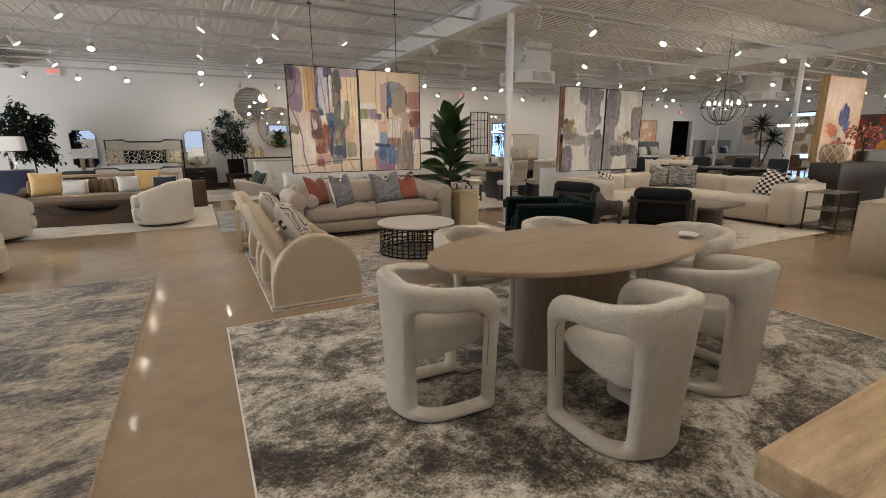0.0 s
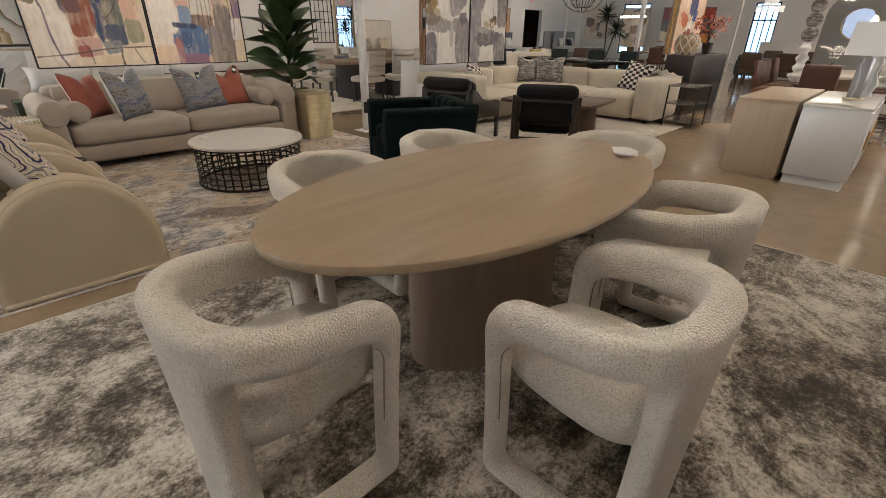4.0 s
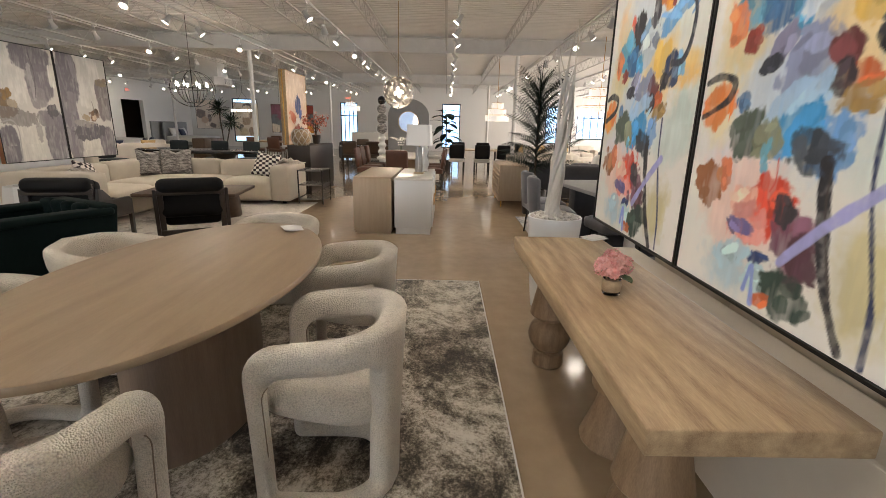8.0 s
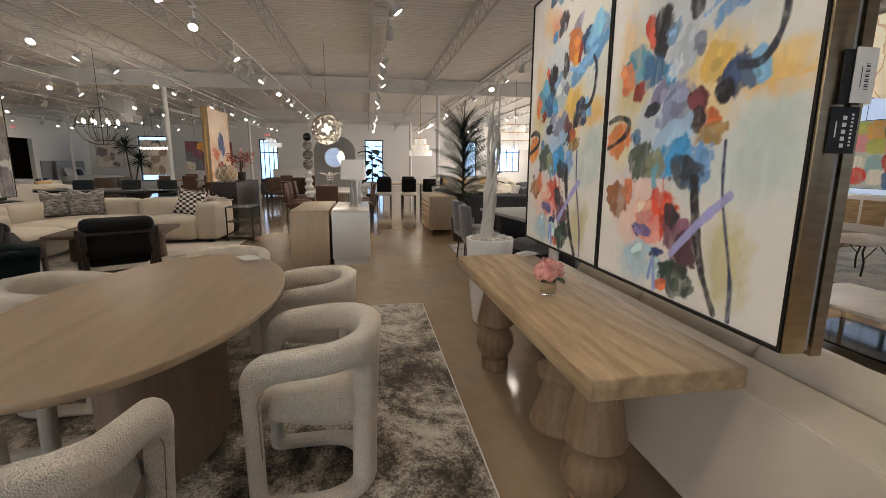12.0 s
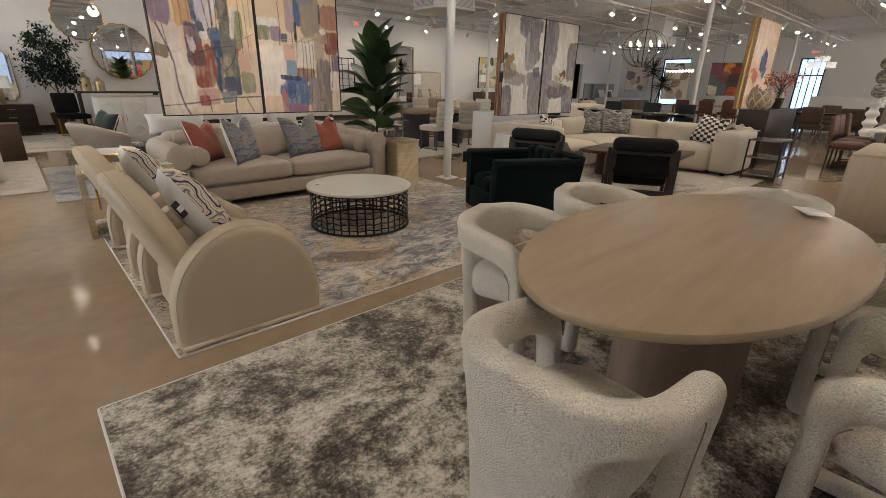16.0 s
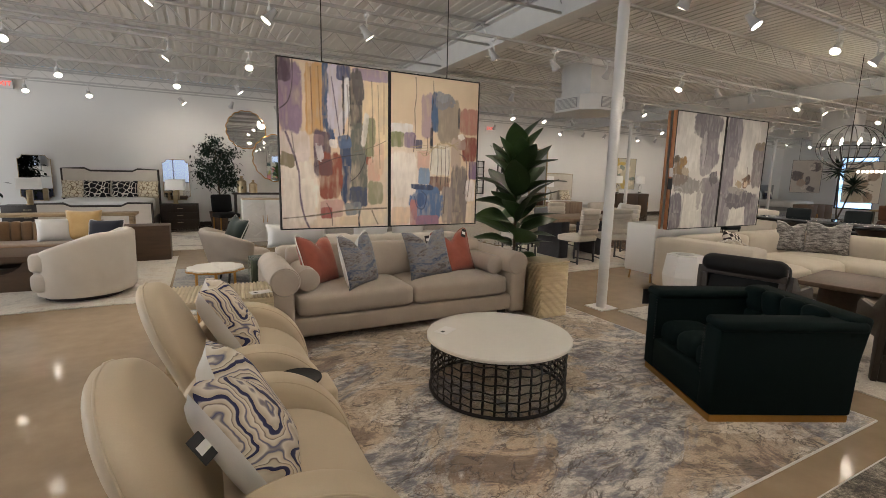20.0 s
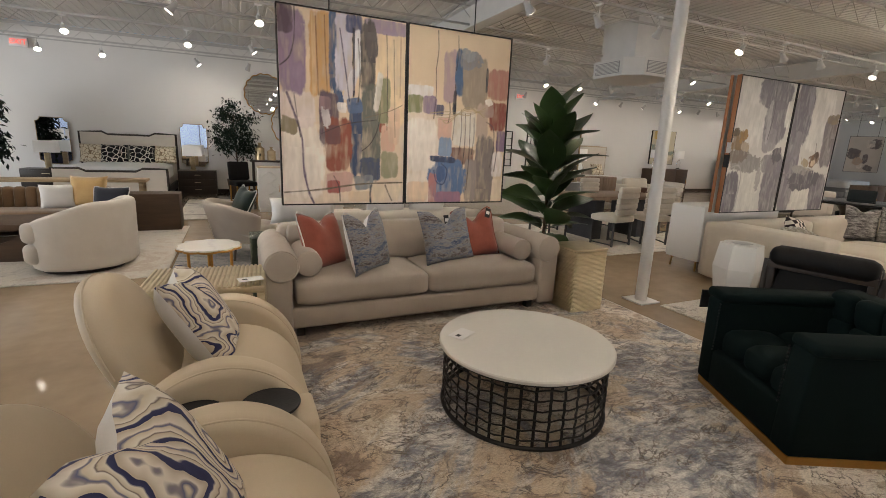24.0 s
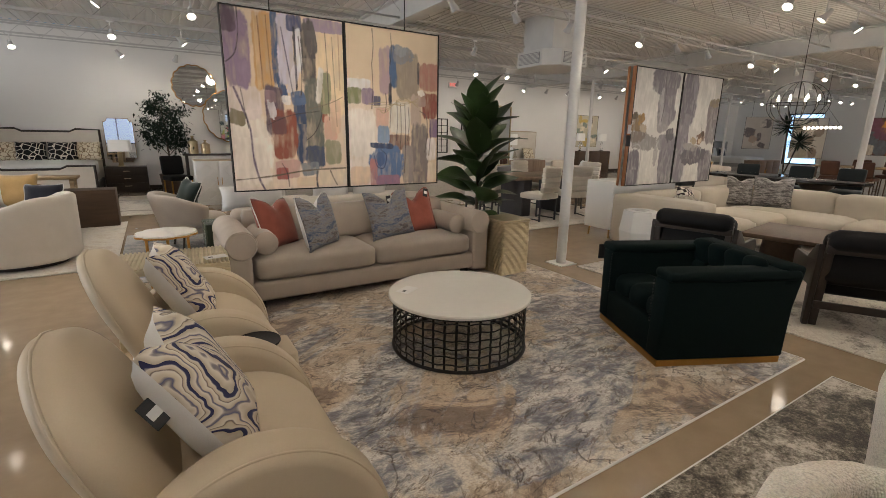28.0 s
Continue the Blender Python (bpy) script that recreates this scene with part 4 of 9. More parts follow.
# ---- living group ----
def settee():
    s = thing("settee", "cream leather settee with two tall rounded backs and domed arms", "sofa", 0.44, 3.90, 0.011)
    W, L = 0.79, 2.12

    def dome(y0, y1, h, w, x0=0.0, r=0.05, z0=0.012, rise=0.44):
        """An upright arch from the floor, its rim rounded by r."""
        n = 40
        ol = [(x0, z0)] + [(x0 + w / 2 - w / 2 * math.cos(math.pi * i / n), h - rise + rise * math.sin(math.pi * i / n)) for i in range(n + 1)] + [(x0 + w, z0)]
        cx, rows = x0 + w / 2, []
        cuts = [(y0 + r * (1 - math.cos(q)), r * (1 - math.sin(q))) for q in np.linspace(0, math.pi / 2, 7)]
        cuts += [(y1 - r * (1 - math.cos(q)), r * (1 - math.sin(q))) for q in np.linspace(math.pi / 2, 0, 7)]
        for y, e in cuts:
            rows.append([(cx + (x - cx) * (1 - e / (w / 2)), y, z0 + (z - z0) * (1 - e / h)) for x, z in ol])
        return quads(rows, closed_v=True, caps=True)

    def welt(y, h, w, x0, inset):
        pts = [(x0 + w / 2 - (w / 2 - inset) * math.cos(math.pi * i / 40), y, h - 0.44 + (0.44 - inset) * math.sin(math.pi * i / 40)) for i in range(41)]
        return tube([(pts[0][0], y, 0.05)] + pts + [(pts[-1][0], y, 0.05)], 0.0045, 6)
    for y0, y1, h, w in ((0.0, 0.16, 0.615, W), (0.80, 0.95, 0.60, W - 0.02), (1.17, 1.32, 0.60, W - 0.02), (L - 0.16, L, 0.615, W)):
        a = part("arm", dome(y0, y1, h, w), M_cream, s, "domed cream leather arm", 60)
        part("welt", welt(y0 + 0.02, h, w, 0.0, 0.012), M_cream, a, "", 180)
        part("welt", welt(y1 - 0.02, h, w, 0.0, 0.012), M_cream, a, "", 180)
        part("foot_roll", tube([(0.015, y0 - 0.002, 0.016), (w - 0.015, y0 - 0.002, 0.016)], 0.014, 8), M_cream, a, "", 180)
    part("console_box", box(0.08, 0.945, 0.03, W - 0.06, 1.175, 0.44, 0.02), M_cream, s)
    for cx in (0.30, 0.56):
        tray = part("cup_tray", moved(lathe([(0.0, 0.0), (0.108, 0.0), (0.112, 0.006), (0.110, 0.013), (0.104, 0.010), (0.0, 0.008)], 32), pose(cx, 1.06, 0.47)), M_iron, s, "dark metal tray")
        part("tray_stem", rod((cx, 1.06, 0.43), (cx, 1.06, 0.472), 0.04, 16), M_iron, tray)
    for y0, y1 in ((0.16, 0.80), (1.32, 1.96)):
        yc = (y0 + y1) / 2
        part("seat_cushion", dome(y0 - 0.01, y1 + 0.01, 0.485, W - 0.10, 0.08, 0.06, 0.03, 0.32), M_cream, s, "", 60)
        # a tall rounded back, leaning outwards
        rows = []
        for q in np.linspace(-0.92, 1.0, 40):
            z = 0.56 + 0.31 * math.sin(q * math.pi / 2) if q > 0 else 0.56 + 0.36 * q
            k = math.cos(q * math.pi / 2) if q > 0 else 1.0
            e = min(1.0, (q + 0.92) / 0.12)
            hw, hd = (0.355 + 0.012 * q) * max(0.02, k) ** 0.92, 0.092 * max(0.04, k) ** 0.42 * (0.55 + 0.45 * math.sqrt(max(0, 1 - (1 - e) ** 2)))
            x = 0.16 - 0.42 * (z - 0.30)
            ring = []
            for j in range(36):
                a = 2 * math.pi * j / 36
                c, d = math.cos(a), math.sin(a)
                ring.append((x + hd * math.copysign(abs(c) ** 0.75, c), yc + hw * math.copysign(abs(d) ** 0.72, d), z + 0.12 * hd * c))
            rows.append(ring)
        bk = part("back", quads(rows, closed_v=True, caps=True), M_cream, s, "tall rounded cream leather back", 180)
        seam = [(0.16 - 0.42 * (z - 0.30) - 0.02, yc + sg * hw, z) for sg, hw, z in [(sg, 0.362 * max(0.0, 1 - ((z - 0.56) / 0.312) ** 2) ** 0.5 + 0.002, z) for sg, zs in ((-1, np.linspace(0.56, 0.868, 16)), (1, np.linspace(0.866, 0.56, 16))) for z in zs]]
        part("welt", tube(seam, 0.0045, 6), M_cream, bk, "", 180)
    return s


settee()


def cushion(label, x, y, z, rz, lean, w, h, t, front, back=None, roll=0, chop=0.0, tag=None, piping=None):
    c = thing("throw_pillow", label, "pillow", x, y, z, rz)
    m = pose(0, 0, 0, lean, roll, 0)
    b = pillow(w, h, t, 12, chop)
    o = part("cover", b, front, c, "", 180, m)
    if back:
        o.data.materials.append(back)
        for f in o.data.polygons:
            if f.index >= 144:
                f.material_index = 1
    if piping:
        pts = [(w / 2 * 0.96, 0, h * 0.02), (w / 2 * 0.93, 0, h / 2), (w / 2 * 0.97, 0, h * 0.99), (w * 0.25, 0, h * 0.95), (0, 0, h * 0.965 - chop), (-w * 0.25, 0, h * 0.95), (-w / 2 * 0.97, 0, h * 0.99), (-w / 2 * 0.93, 0, h / 2), (-w / 2 * 0.96, 0, h * 0.02)]
        part("piping", tube(spline(pts, 3), 0.006, 6), piping, c, "white piping", 180, m)
    if tag:
        tag = (w * 0.3, -0.05, h * 0.9) if tag is True else tag
        part("swing_tag", box(-0.026, -0.003, -0.09, 0.026, 0.003, 0.0, 0.001), M_tagblack, c, "black swing tag", 0, m @ pose(*tag))
        part("swing_tag_print", box(-0.018, -0.004, -0.06, 0.018, -0.0032, -0.03), M_paper, c, "", 0, m @ pose(*tag))
    return c


cushion("navy and cream agate-print pillow on the settee", 0.862, 4.345, 0.415, 85, -31, 0.52, 0.52, 0.21, M_agate, M_whitecloth, 3, 0.08, (-0.222, 0.07, 0.40, 0, 0, -50))
cushion("navy and cream agate-print pillow on the settee", 0.862, 5.62, 0.415, 86, -31, 0.48, 0.50, 0.21, M_agate, M_whitecloth, 2, 0.10)



def sofa():
    s = thing("sofa", "oatmeal linen sofa with rolled arms and two seat cushions", "sofa", 2.375, 6.62, 0.011)
    W, D = 2.61, 0.92
    part("base", box(-W / 2 + 0.10, 0.02, 0.07, W / 2 - 0.10, D - 0.05, 0.24, 0.03, 3), M_sofa, s)
    for sx in (-1, 1):
        arm = join(box(sx * (W / 2 - 0.1) - 0.1, 0.0, 0.04, sx * (W / 2 - 0.1) + 0.1, D - 0.02, 0.56, 0.035, 3), moved(lathe([(0.0, 0.0), (0.11, 0.0), (0.125, 0.015), (0.125, D - 0.03), (0.11, D - 0.008), (0.0, D - 0.008)], 28), pose(sx * (W / 2 - 0.125), D - 0.02, 0.57, 90)))
        part("arm", arm, M_sofa, s, "rolled arm", 40)
        part("arm_welt", tube([(sx * (W / 2 - 0.125) + 0.118 * math.cos(a), -0.002, 0.57 + 0.118 * math.sin(a)) for a in np.linspace(-0.2, math.pi + 0.2, 20)], 0.006, 6), M_sofa, s)
        part("bolster", moved(lathe([(0.0, 0.0), (0.085, 0.0), (0.1, 0.012), (0.1, 0.46), (0.085, 0.472), (0.0, 0.472)], 28), pose(sx * (W / 2 - 0.335), 0.58, 0.55, 90)), M_sofa, s, "round bolster cushion", 40)
        part("seat_cushion", moved(soft((W - 0.44) / 2 - 0.006, 0.66, 0.20, 0.06, 9, 0.03), pose(sx * (W - 0.44) / 4, 0.34, 0.34)), M_sofa, s, "", 180)
        part("foot", box(sx * 1.05 - 0.03, 0.06, 0.0, sx * 1.05 + 0.03, 0.12, 0.07), M_espresso, s, "", 0)
        part("foot", box(sx * 1.05 - 0.03, 0.80, 0.0, sx * 1.05 + 0.03, 0.86, 0.07), M_espresso, s, "", 0)
    part("back", box(-W / 2 + 0.16, D - 0.22, 0.2, W / 2 - 0.16, D, 0.76, 0.07, 4), M_sofa, s, "", 40)
    part("back_cushion", moved(soft(W - 0.46, 0.14, 0.36, 0.06, 9, 0), pose(0, D - 0.27, 0.60, -8)), M_sofa, s, "", 180)

    for x, y, z in ((W / 2 + 0.004, 0.10, 0.52), (W / 2 + 0.006, 0.17, 0.51)):
        part("price_tag", box(x, y - 0.03, z - 0.10, x + 0.003, y + 0.03, z, 0.001), M_paper, s, "white price tag", 0)


sofa()
SZ = 0.45
cushion("rust velvet pillow with white piping on the sofa", 1.60, 6.98, SZ, 40, -22, 0.48, 0.48, 0.17, M_rust, None, 6, 0.10, piping=M_whitecloth)
cushion("blue and grey marbled pillow on the sofa", 1.93, 6.80, SZ, 38, -16, 0.48, 0.50, 0.17, M_bluepil, M_whitecloth, 0, 0.14, piping=M_whitecloth)
cushion("blue and grey marbled pillow on the sofa", 2.68, 6.88, SZ, 10, -18, 0.53, 0.50, 0.17, M_bluepil, M_whitecloth, -3, 0.14, (0.05, 0.03, 0.44))
cushion("rust velvet pillow on the sofa", 3.03, 6.98, SZ, 4, -20, 0.46, 0.47, 0.15, M_rust, None, -5, 0.10, (0.16, -0.075, 0.45, 0, 25, 0), piping=M_rust)


def coffee_table():
    t = thing("coffee_table", "round coffee table, pale stone top on a woven black iron drum", "table", 2.41, 5.30, 0.011)
    part("tabletop", lathe([(0.0, 0.366), (0.485, 0.366), (0.5, 0.374), (0.5, 0.388), (0.494, 0.394), (0.0, 0.394)], 64), M_topstone, t, "pale stone top", 40)
    n, R = 40, 0.47
    for z, r in ((0.012, 0.012), (0.36, 0.010)):
        part("hoop", tube([(R * math.cos(2 * math.pi * k / 64), R * math.sin(2 * math.pi * k / 64), z) for k in range(64)], r, 8, True), M_iron, t)
    upr = part("upright_strap", quads([[(R + d, s * 0.008, 0.012 + 0.345 * i / 10) for s, d in ((-1, 0.004 * math.cos(i * math.pi / 1)), (1, 0.004 * math.cos(i * math.pi)))] for i in range(11)]), M_iron, t, "", 0)
    for k in range(1, n):
        again(upr, t, pose(0, 0, 0, 0, 0, 360 * k / n))
    for i in range(6):
        z = 0.055 + 0.055 * i
        hoop = tube([((R - 0.004) * math.cos(2 * math.pi * k / 64), (R - 0.004) * math.sin(2 * math.pi * k / 64), z + 0.006 * math.sin(k * 1.9 + i)) for k in range(64)], 0.0095, 6, True, 0.5)
        part("woven_strap", hoop, M_iron, t)


coffee_table()
papers(2.08, 5.47, 0.405, 30, 1)
tray_card = thing("display_card", "small black printed card lying on a settee tray", "card", 0.76, 4.96, 0.494, 20)
part("sheet", box(-0.06, -0.03, 0, 0.06, 0.03, 0.002), M_tagblack, tray_card, "", 0)
part("print", join(box(-0.04, 0.002, 0.002, 0.04, 0.014, 0.0024), box(-0.03, -0.014, 0.002, 0.03, -0.006, 0.0024)), M_paper, tray_card, "", 0)


def green_chair():
    c = thing("armchair", "dark green velvet tub armchair with tufted back on a gold plinth", "armchair", 3.90, 4.52, 0.011, 64)
    W, D = 0.86, 0.90   # faces +y
    part("plinth", box(-W / 2 + 0.01, -D / 2 + 0.01, 0.0, W / 2 - 0.01, D / 2 - 0.01, 0.045, 0.004), M_gold, c, "brushed gold plinth", 0)
    part("base", box(-W / 2 + 0.1, -D / 2 + 0.004, 0.045, W / 2 - 0.1, D / 2 - 0.006, 0.28, 0.02), M_green, c)
    for sx in (-1, 1):
        b = box(-0.07, -D / 2, 0.046, 0.07, D / 2, 0.60, 0.02, 3)
        part("arm", bent(b, lambda x, y, z: (sx * (W / 2 - 0.07) + x + sx * 0.05 * max(0, z - 0.3), y, z)), M_green, c)
        part("arm_roll", box(sx * (W / 2 - 0.05) - 0.095, -D / 2, 0.59, sx * (W / 2 - 0.05) + 0.095, D / 2, 0.655, 0.028, 3), M_green, c)
    b = box(-W / 2, -D / 2, 0.28, W / 2, -D / 2 + 0.16, 0.68, 0.03, 3)
    part("back", bent(b, lambda x, y, z: (x * (1 + 0.12 * max(0, z - 0.3)), y - 0.12 * max(0, z - 0.3), z)), M_green, c)
    for i in range(4):
        for j in range(2):
            part("tuft", moved(soft(0.175, 0.10, 0.19, 0.05, 5, 0), pose(-0.265 + 0.177 * i, -D / 2 + 0.17, 0.44 + 0.17 * j, -8)), M_green, c, "", 180)
    for i in range(3):
        for j in range(2):
            part("seat_tuft", moved(soft(0.232, 0.32, 0.16, 0.06, 5, 0.02), pose(-0.235 + 0.235 * i, -0.08 + 0.32 * j, 0.33)), M_green, c, "", 180)
    bm = bmesh.new()
    for sx in (-1, 1):
        for k in range(16):
            g = bmesh.ops.create_icosphere(bm, subdivisions=1, radius=0.006)
            bmesh.ops.translate(bm, verts=g["verts"], vec=(sx * (W / 2 - 0.13), D / 2 + 0.001, 0.28 + 0.02 * k))
    part("nailheads", bm, M_iron, c, "dark nailhead trim")
    part("swing_tag", box(W / 2 + 0.04, D / 2 - 0.05, 0.50, W / 2 + 0.045, D / 2 + 0.03, 0.62, 0.001), M_tagblack, c, "black swing tag", 0)


green_chair()


def ribbed_drum():
    t = thing("side_table", "champagne metal ribbed side table beside the sofa", "side table", 3.89, 6.59, 0.011, 0)
    prof = []
    for k in range(46):
        z = 0.005 + 0.0125 * k
        prof += [(1.0, z), (0.972, z + 0.006)]
    rows = []
    base = ring_outline(0.19, 0.19, 64, 16.0)
    for s, z in prof:
        rows.append([(px * s, py * s, z) for px, py in base])
    part("body", quads(rows, closed_v=True, caps=True), M_silver, t, "", 30)
    part("top", prism(ring_outline(0.195, 0.195, 64, 16.0), 0.58, 0.60, 0.004), M_silver, t, "", 40)


ribbed_drum()


# ---- paintings ----
CANVASES = []


def oil_mat():
    """Oil paint on canvas: the colours of the picture, with a woven, brushed relief."""
    m = bpy.data.materials.new("oil_paint")
    m.use_nodes = True
    n, link = m.node_tree.nodes, m.node_tree.links.new
    b = n["Principled BSDF"]
    b.inputs["Roughness"].default_value = 0.62
    at, tc, t, bp = n.new("ShaderNodeVertexColor"), n.new("ShaderNodeTexCoord"), n.new("ShaderNodeTexNoise"), n.new("ShaderNodeBump")
    at.layer_name = "paint"
    t.inputs["Scale"].default_value, t.inputs["Detail"].default_value = 90, 5
    bp.inputs["Strength"].default_value, bp.inputs["Distance"].default_value = 0.3, 0.002
    link(tc.outputs["Object"], t.inputs["Vector"])
    link(t.outputs[0], bp.inputs["Height"])
    link(bp.outputs[0], b.inputs["Normal"])
    link(at.outputs[0], b.inputs["Base Color"])
    return m


M_oil = oil_mat()


def field(rng, W, H, X, Z, size, octaves=3, squash=1.0):
    """Smooth noise from -1 to 1 over a canvas; size: of its largest clouds, in metres; squash: how far they are drawn out upwards."""
    out, amp, tot = 0, 1.0, 0
    for o in range(octaves):
        s = size / 2 ** o
        g = rng.uniform(-1, 1, (int(H / s / squash) + 3, int(W / s) + 3))
        fx, fz = X / s, Z / s / squash
        ix, iz = fx.astype(int), fz.astype(int)
        tx, tz = fx - ix, fz - iz
        tx, tz = tx * tx * (3 - 2 * tx), tz * tz * (3 - 2 * tz)
        v = (g[iz, ix] * (1 - tx) + g[iz, ix + 1] * tx) * (1 - tz) + (g[iz + 1, ix] * (1 - tx) + g[iz + 1, ix + 1] * tx) * tz
        out, tot, amp = out + amp * v, tot + amp, amp * 0.62
    return out / tot


class Canvas:
    """A framed canvas W x H, its front towards -y, its lower edge at z 0; strokes are given in shares of it from the top left."""

    def __init__(self, label, x, y, z, rz, W, H, ground, frame_mat, lip=0.012, depth=0.05, grp="", ground2=None, step=0.0065):
        self.W, self.H, self.lip, self.step, self.rag, self.sq, self.todo = W, H, lip, step, 0.07, 5.5, []
        self.ground, self.ground2 = lin(ground), lin(ground2) if ground2 else tuple(v * 0.9 for v in lin(ground))
        self.ob = thing("painting", label, "painting", x, y, z, rz, grp)
        part("stretcher", box(-W / 2 + lip, -0.008, lip, W / 2 - lip, depth - 0.01, H - lip), M_whitecloth, self.ob, "", 0)
        f = join(box(-W / 2, -0.02, 0, -W / 2 + 0.01, depth, H), box(W / 2 - 0.01, -0.02, 0, W / 2, depth, H), box(-W / 2 + 0.01, -0.02, 0, W / 2 - 0.01, depth, 0.01), box(-W / 2 + 0.01, -0.02, H - 0.01, W / 2 - 0.01, depth, H))
        part("frame", f, frame_mat, self.ob, "slim floating frame", 0)
        CANVASES.append(self)

    def stroke(self, u, v, w, h, rgb, rot=0, ragged=None, square=None, feather=0.10):
        self.todo.append(("blob", u * self.W, (1 - v) * self.H, w * self.W / 2, h * self.H / 2, lin(rgb), radians(rot), ragged or self.rag, square or self.sq, feather))

    def wash(self, u, v, w, h, rgb, rot=0):
        self.stroke(u, v, w, h, rgb, rot, 0.35, 2.0, 0.75)

    def line(self, pts, rgb, wide=0.008):
        self.todo.append(("line", [(p.x, p.z) for p in spline([(u * self.W, 0, (1 - v) * self.H) for u, v in pts], 5)], wide, lin(rgb)))

    def finish(self):
        W, H, lip = self.W, self.H, self.lip
        rng = np.random.default_rng(int(W * 1000 + len(self.todo) * 7))
        nx, nz = int((W - 2 * lip) / self.step), int((H - 2 * lip) / self.step)
        X, Z = np.meshgrid(np.linspace(lip, W - lip, nx + 1), np.linspace(lip, H - lip, nz + 1))
        big, mid, fine, brush = field(rng, W, H, X, Z, 0.5), field(rng, W, H, X, Z, 0.12), field(rng, W, H, X, Z, 0.035), field(rng, W, H, X, Z, 0.03, 3, 5.0)
        k = np.clip(0.5 + 0.7 * big + 0.3 * mid, 0, 1)[..., None]
        col = np.array(self.ground) * (1 - k) + np.array(self.ground2) * k
        for n, job in enumerate(self.todo):
            sh = (n * 37 % nz, n * 53 % nx)
            m2, f2, b2 = (np.roll(q, sh, (0, 1)) for q in (mid, fine, brush))
            if job[0] == "blob":
                _, cx, cz, a, b, c, rot, rag, sq, fe = job
                dx, dz = X - cx, Z - cz
                px, pz = dx * math.cos(rot) + dz * math.sin(rot), dz * math.cos(rot) - dx * math.sin(rot)
                d = (np.abs(px / a) ** sq + np.abs(pz / b) ** sq) ** (1 / sq)
                al = np.clip((1 - d + rag * (1.3 * m2 + 0.9 * f2) + 0.10 * b2) / fe + 0.5, 0, 1)
                al *= np.clip(0.92 + 0.45 * b2 + 0.25 * m2, 0.25 if fe < 0.5 else 0.15, 1 if fe < 0.5 else 0.85)
            else:
                _, pts, wide, c = job
                d = np.full(X.shape, 9.0)
                for (x0, z0), (x1, z1) in zip(pts, pts[1:]):
                    q = np.clip(((X - x0) * (x1 - x0) + (Z - z0) * (z1 - z0)) / max(1e-9, (x1 - x0) ** 2 + (z1 - z0) ** 2), 0, 1)
                    d = np.minimum(d, np.hypot(X - x0 - q * (x1 - x0), Z - z0 - q * (z1 - z0)))
                al = np.clip((wide * (0.55 + 0.35 * m2) - d) / self.step + 0.5, 0, 1) * np.clip(0.95 + 0.4 * f2, 0.7, 1)
            al = al[..., None]
            tone = (1 + 0.16 * b2 + 0.12 * m2)[..., None]
            col = col * (1 - al) + np.clip(np.array(c) * tone + 0.02 * np.clip(m2, 0, 1)[..., None], 0, 0.9) * al
        verts = np.stack([X - W / 2, np.full(X.shape, -0.0125), Z], -1).reshape(-1, 3)
        i = np.arange((nx + 1) * nz).reshape(nz, nx + 1)[:, :-1].ravel()
        quad = np.stack([i, i + 1, i + nx + 2, i + nx + 1], -1)
        me = bpy.data.meshes.new("canvas")
        me.from_pydata(verts.tolist(), [], quad.tolist())
        at = me.color_attributes.new("paint", "FLOAT_COLOR", "POINT")
        at.data.foreach_set("color", np.concatenate([col.reshape(-1, 3), np.ones((len(verts), 1))], 1).ravel().astype("f4"))
        me.materials.append(M_oil)
        o = new("canvas", me)
        o.parent = self.ob


def hanger(x, y, z, label="thin black rod and hook that hang a picture from the ceiling"):
    h = thing("picture_hanger", label, "hanger", x, y, z)
    part("rod", rod((0, 0, 0), (0, 0, 3.86 - z), 0.006, 6), M_iron, h)
    part("clamp", box(-0.035, -0.02, 3.385 - z, 0.035, 0.02, 3.40 - z, 0.004), M_iron, h)


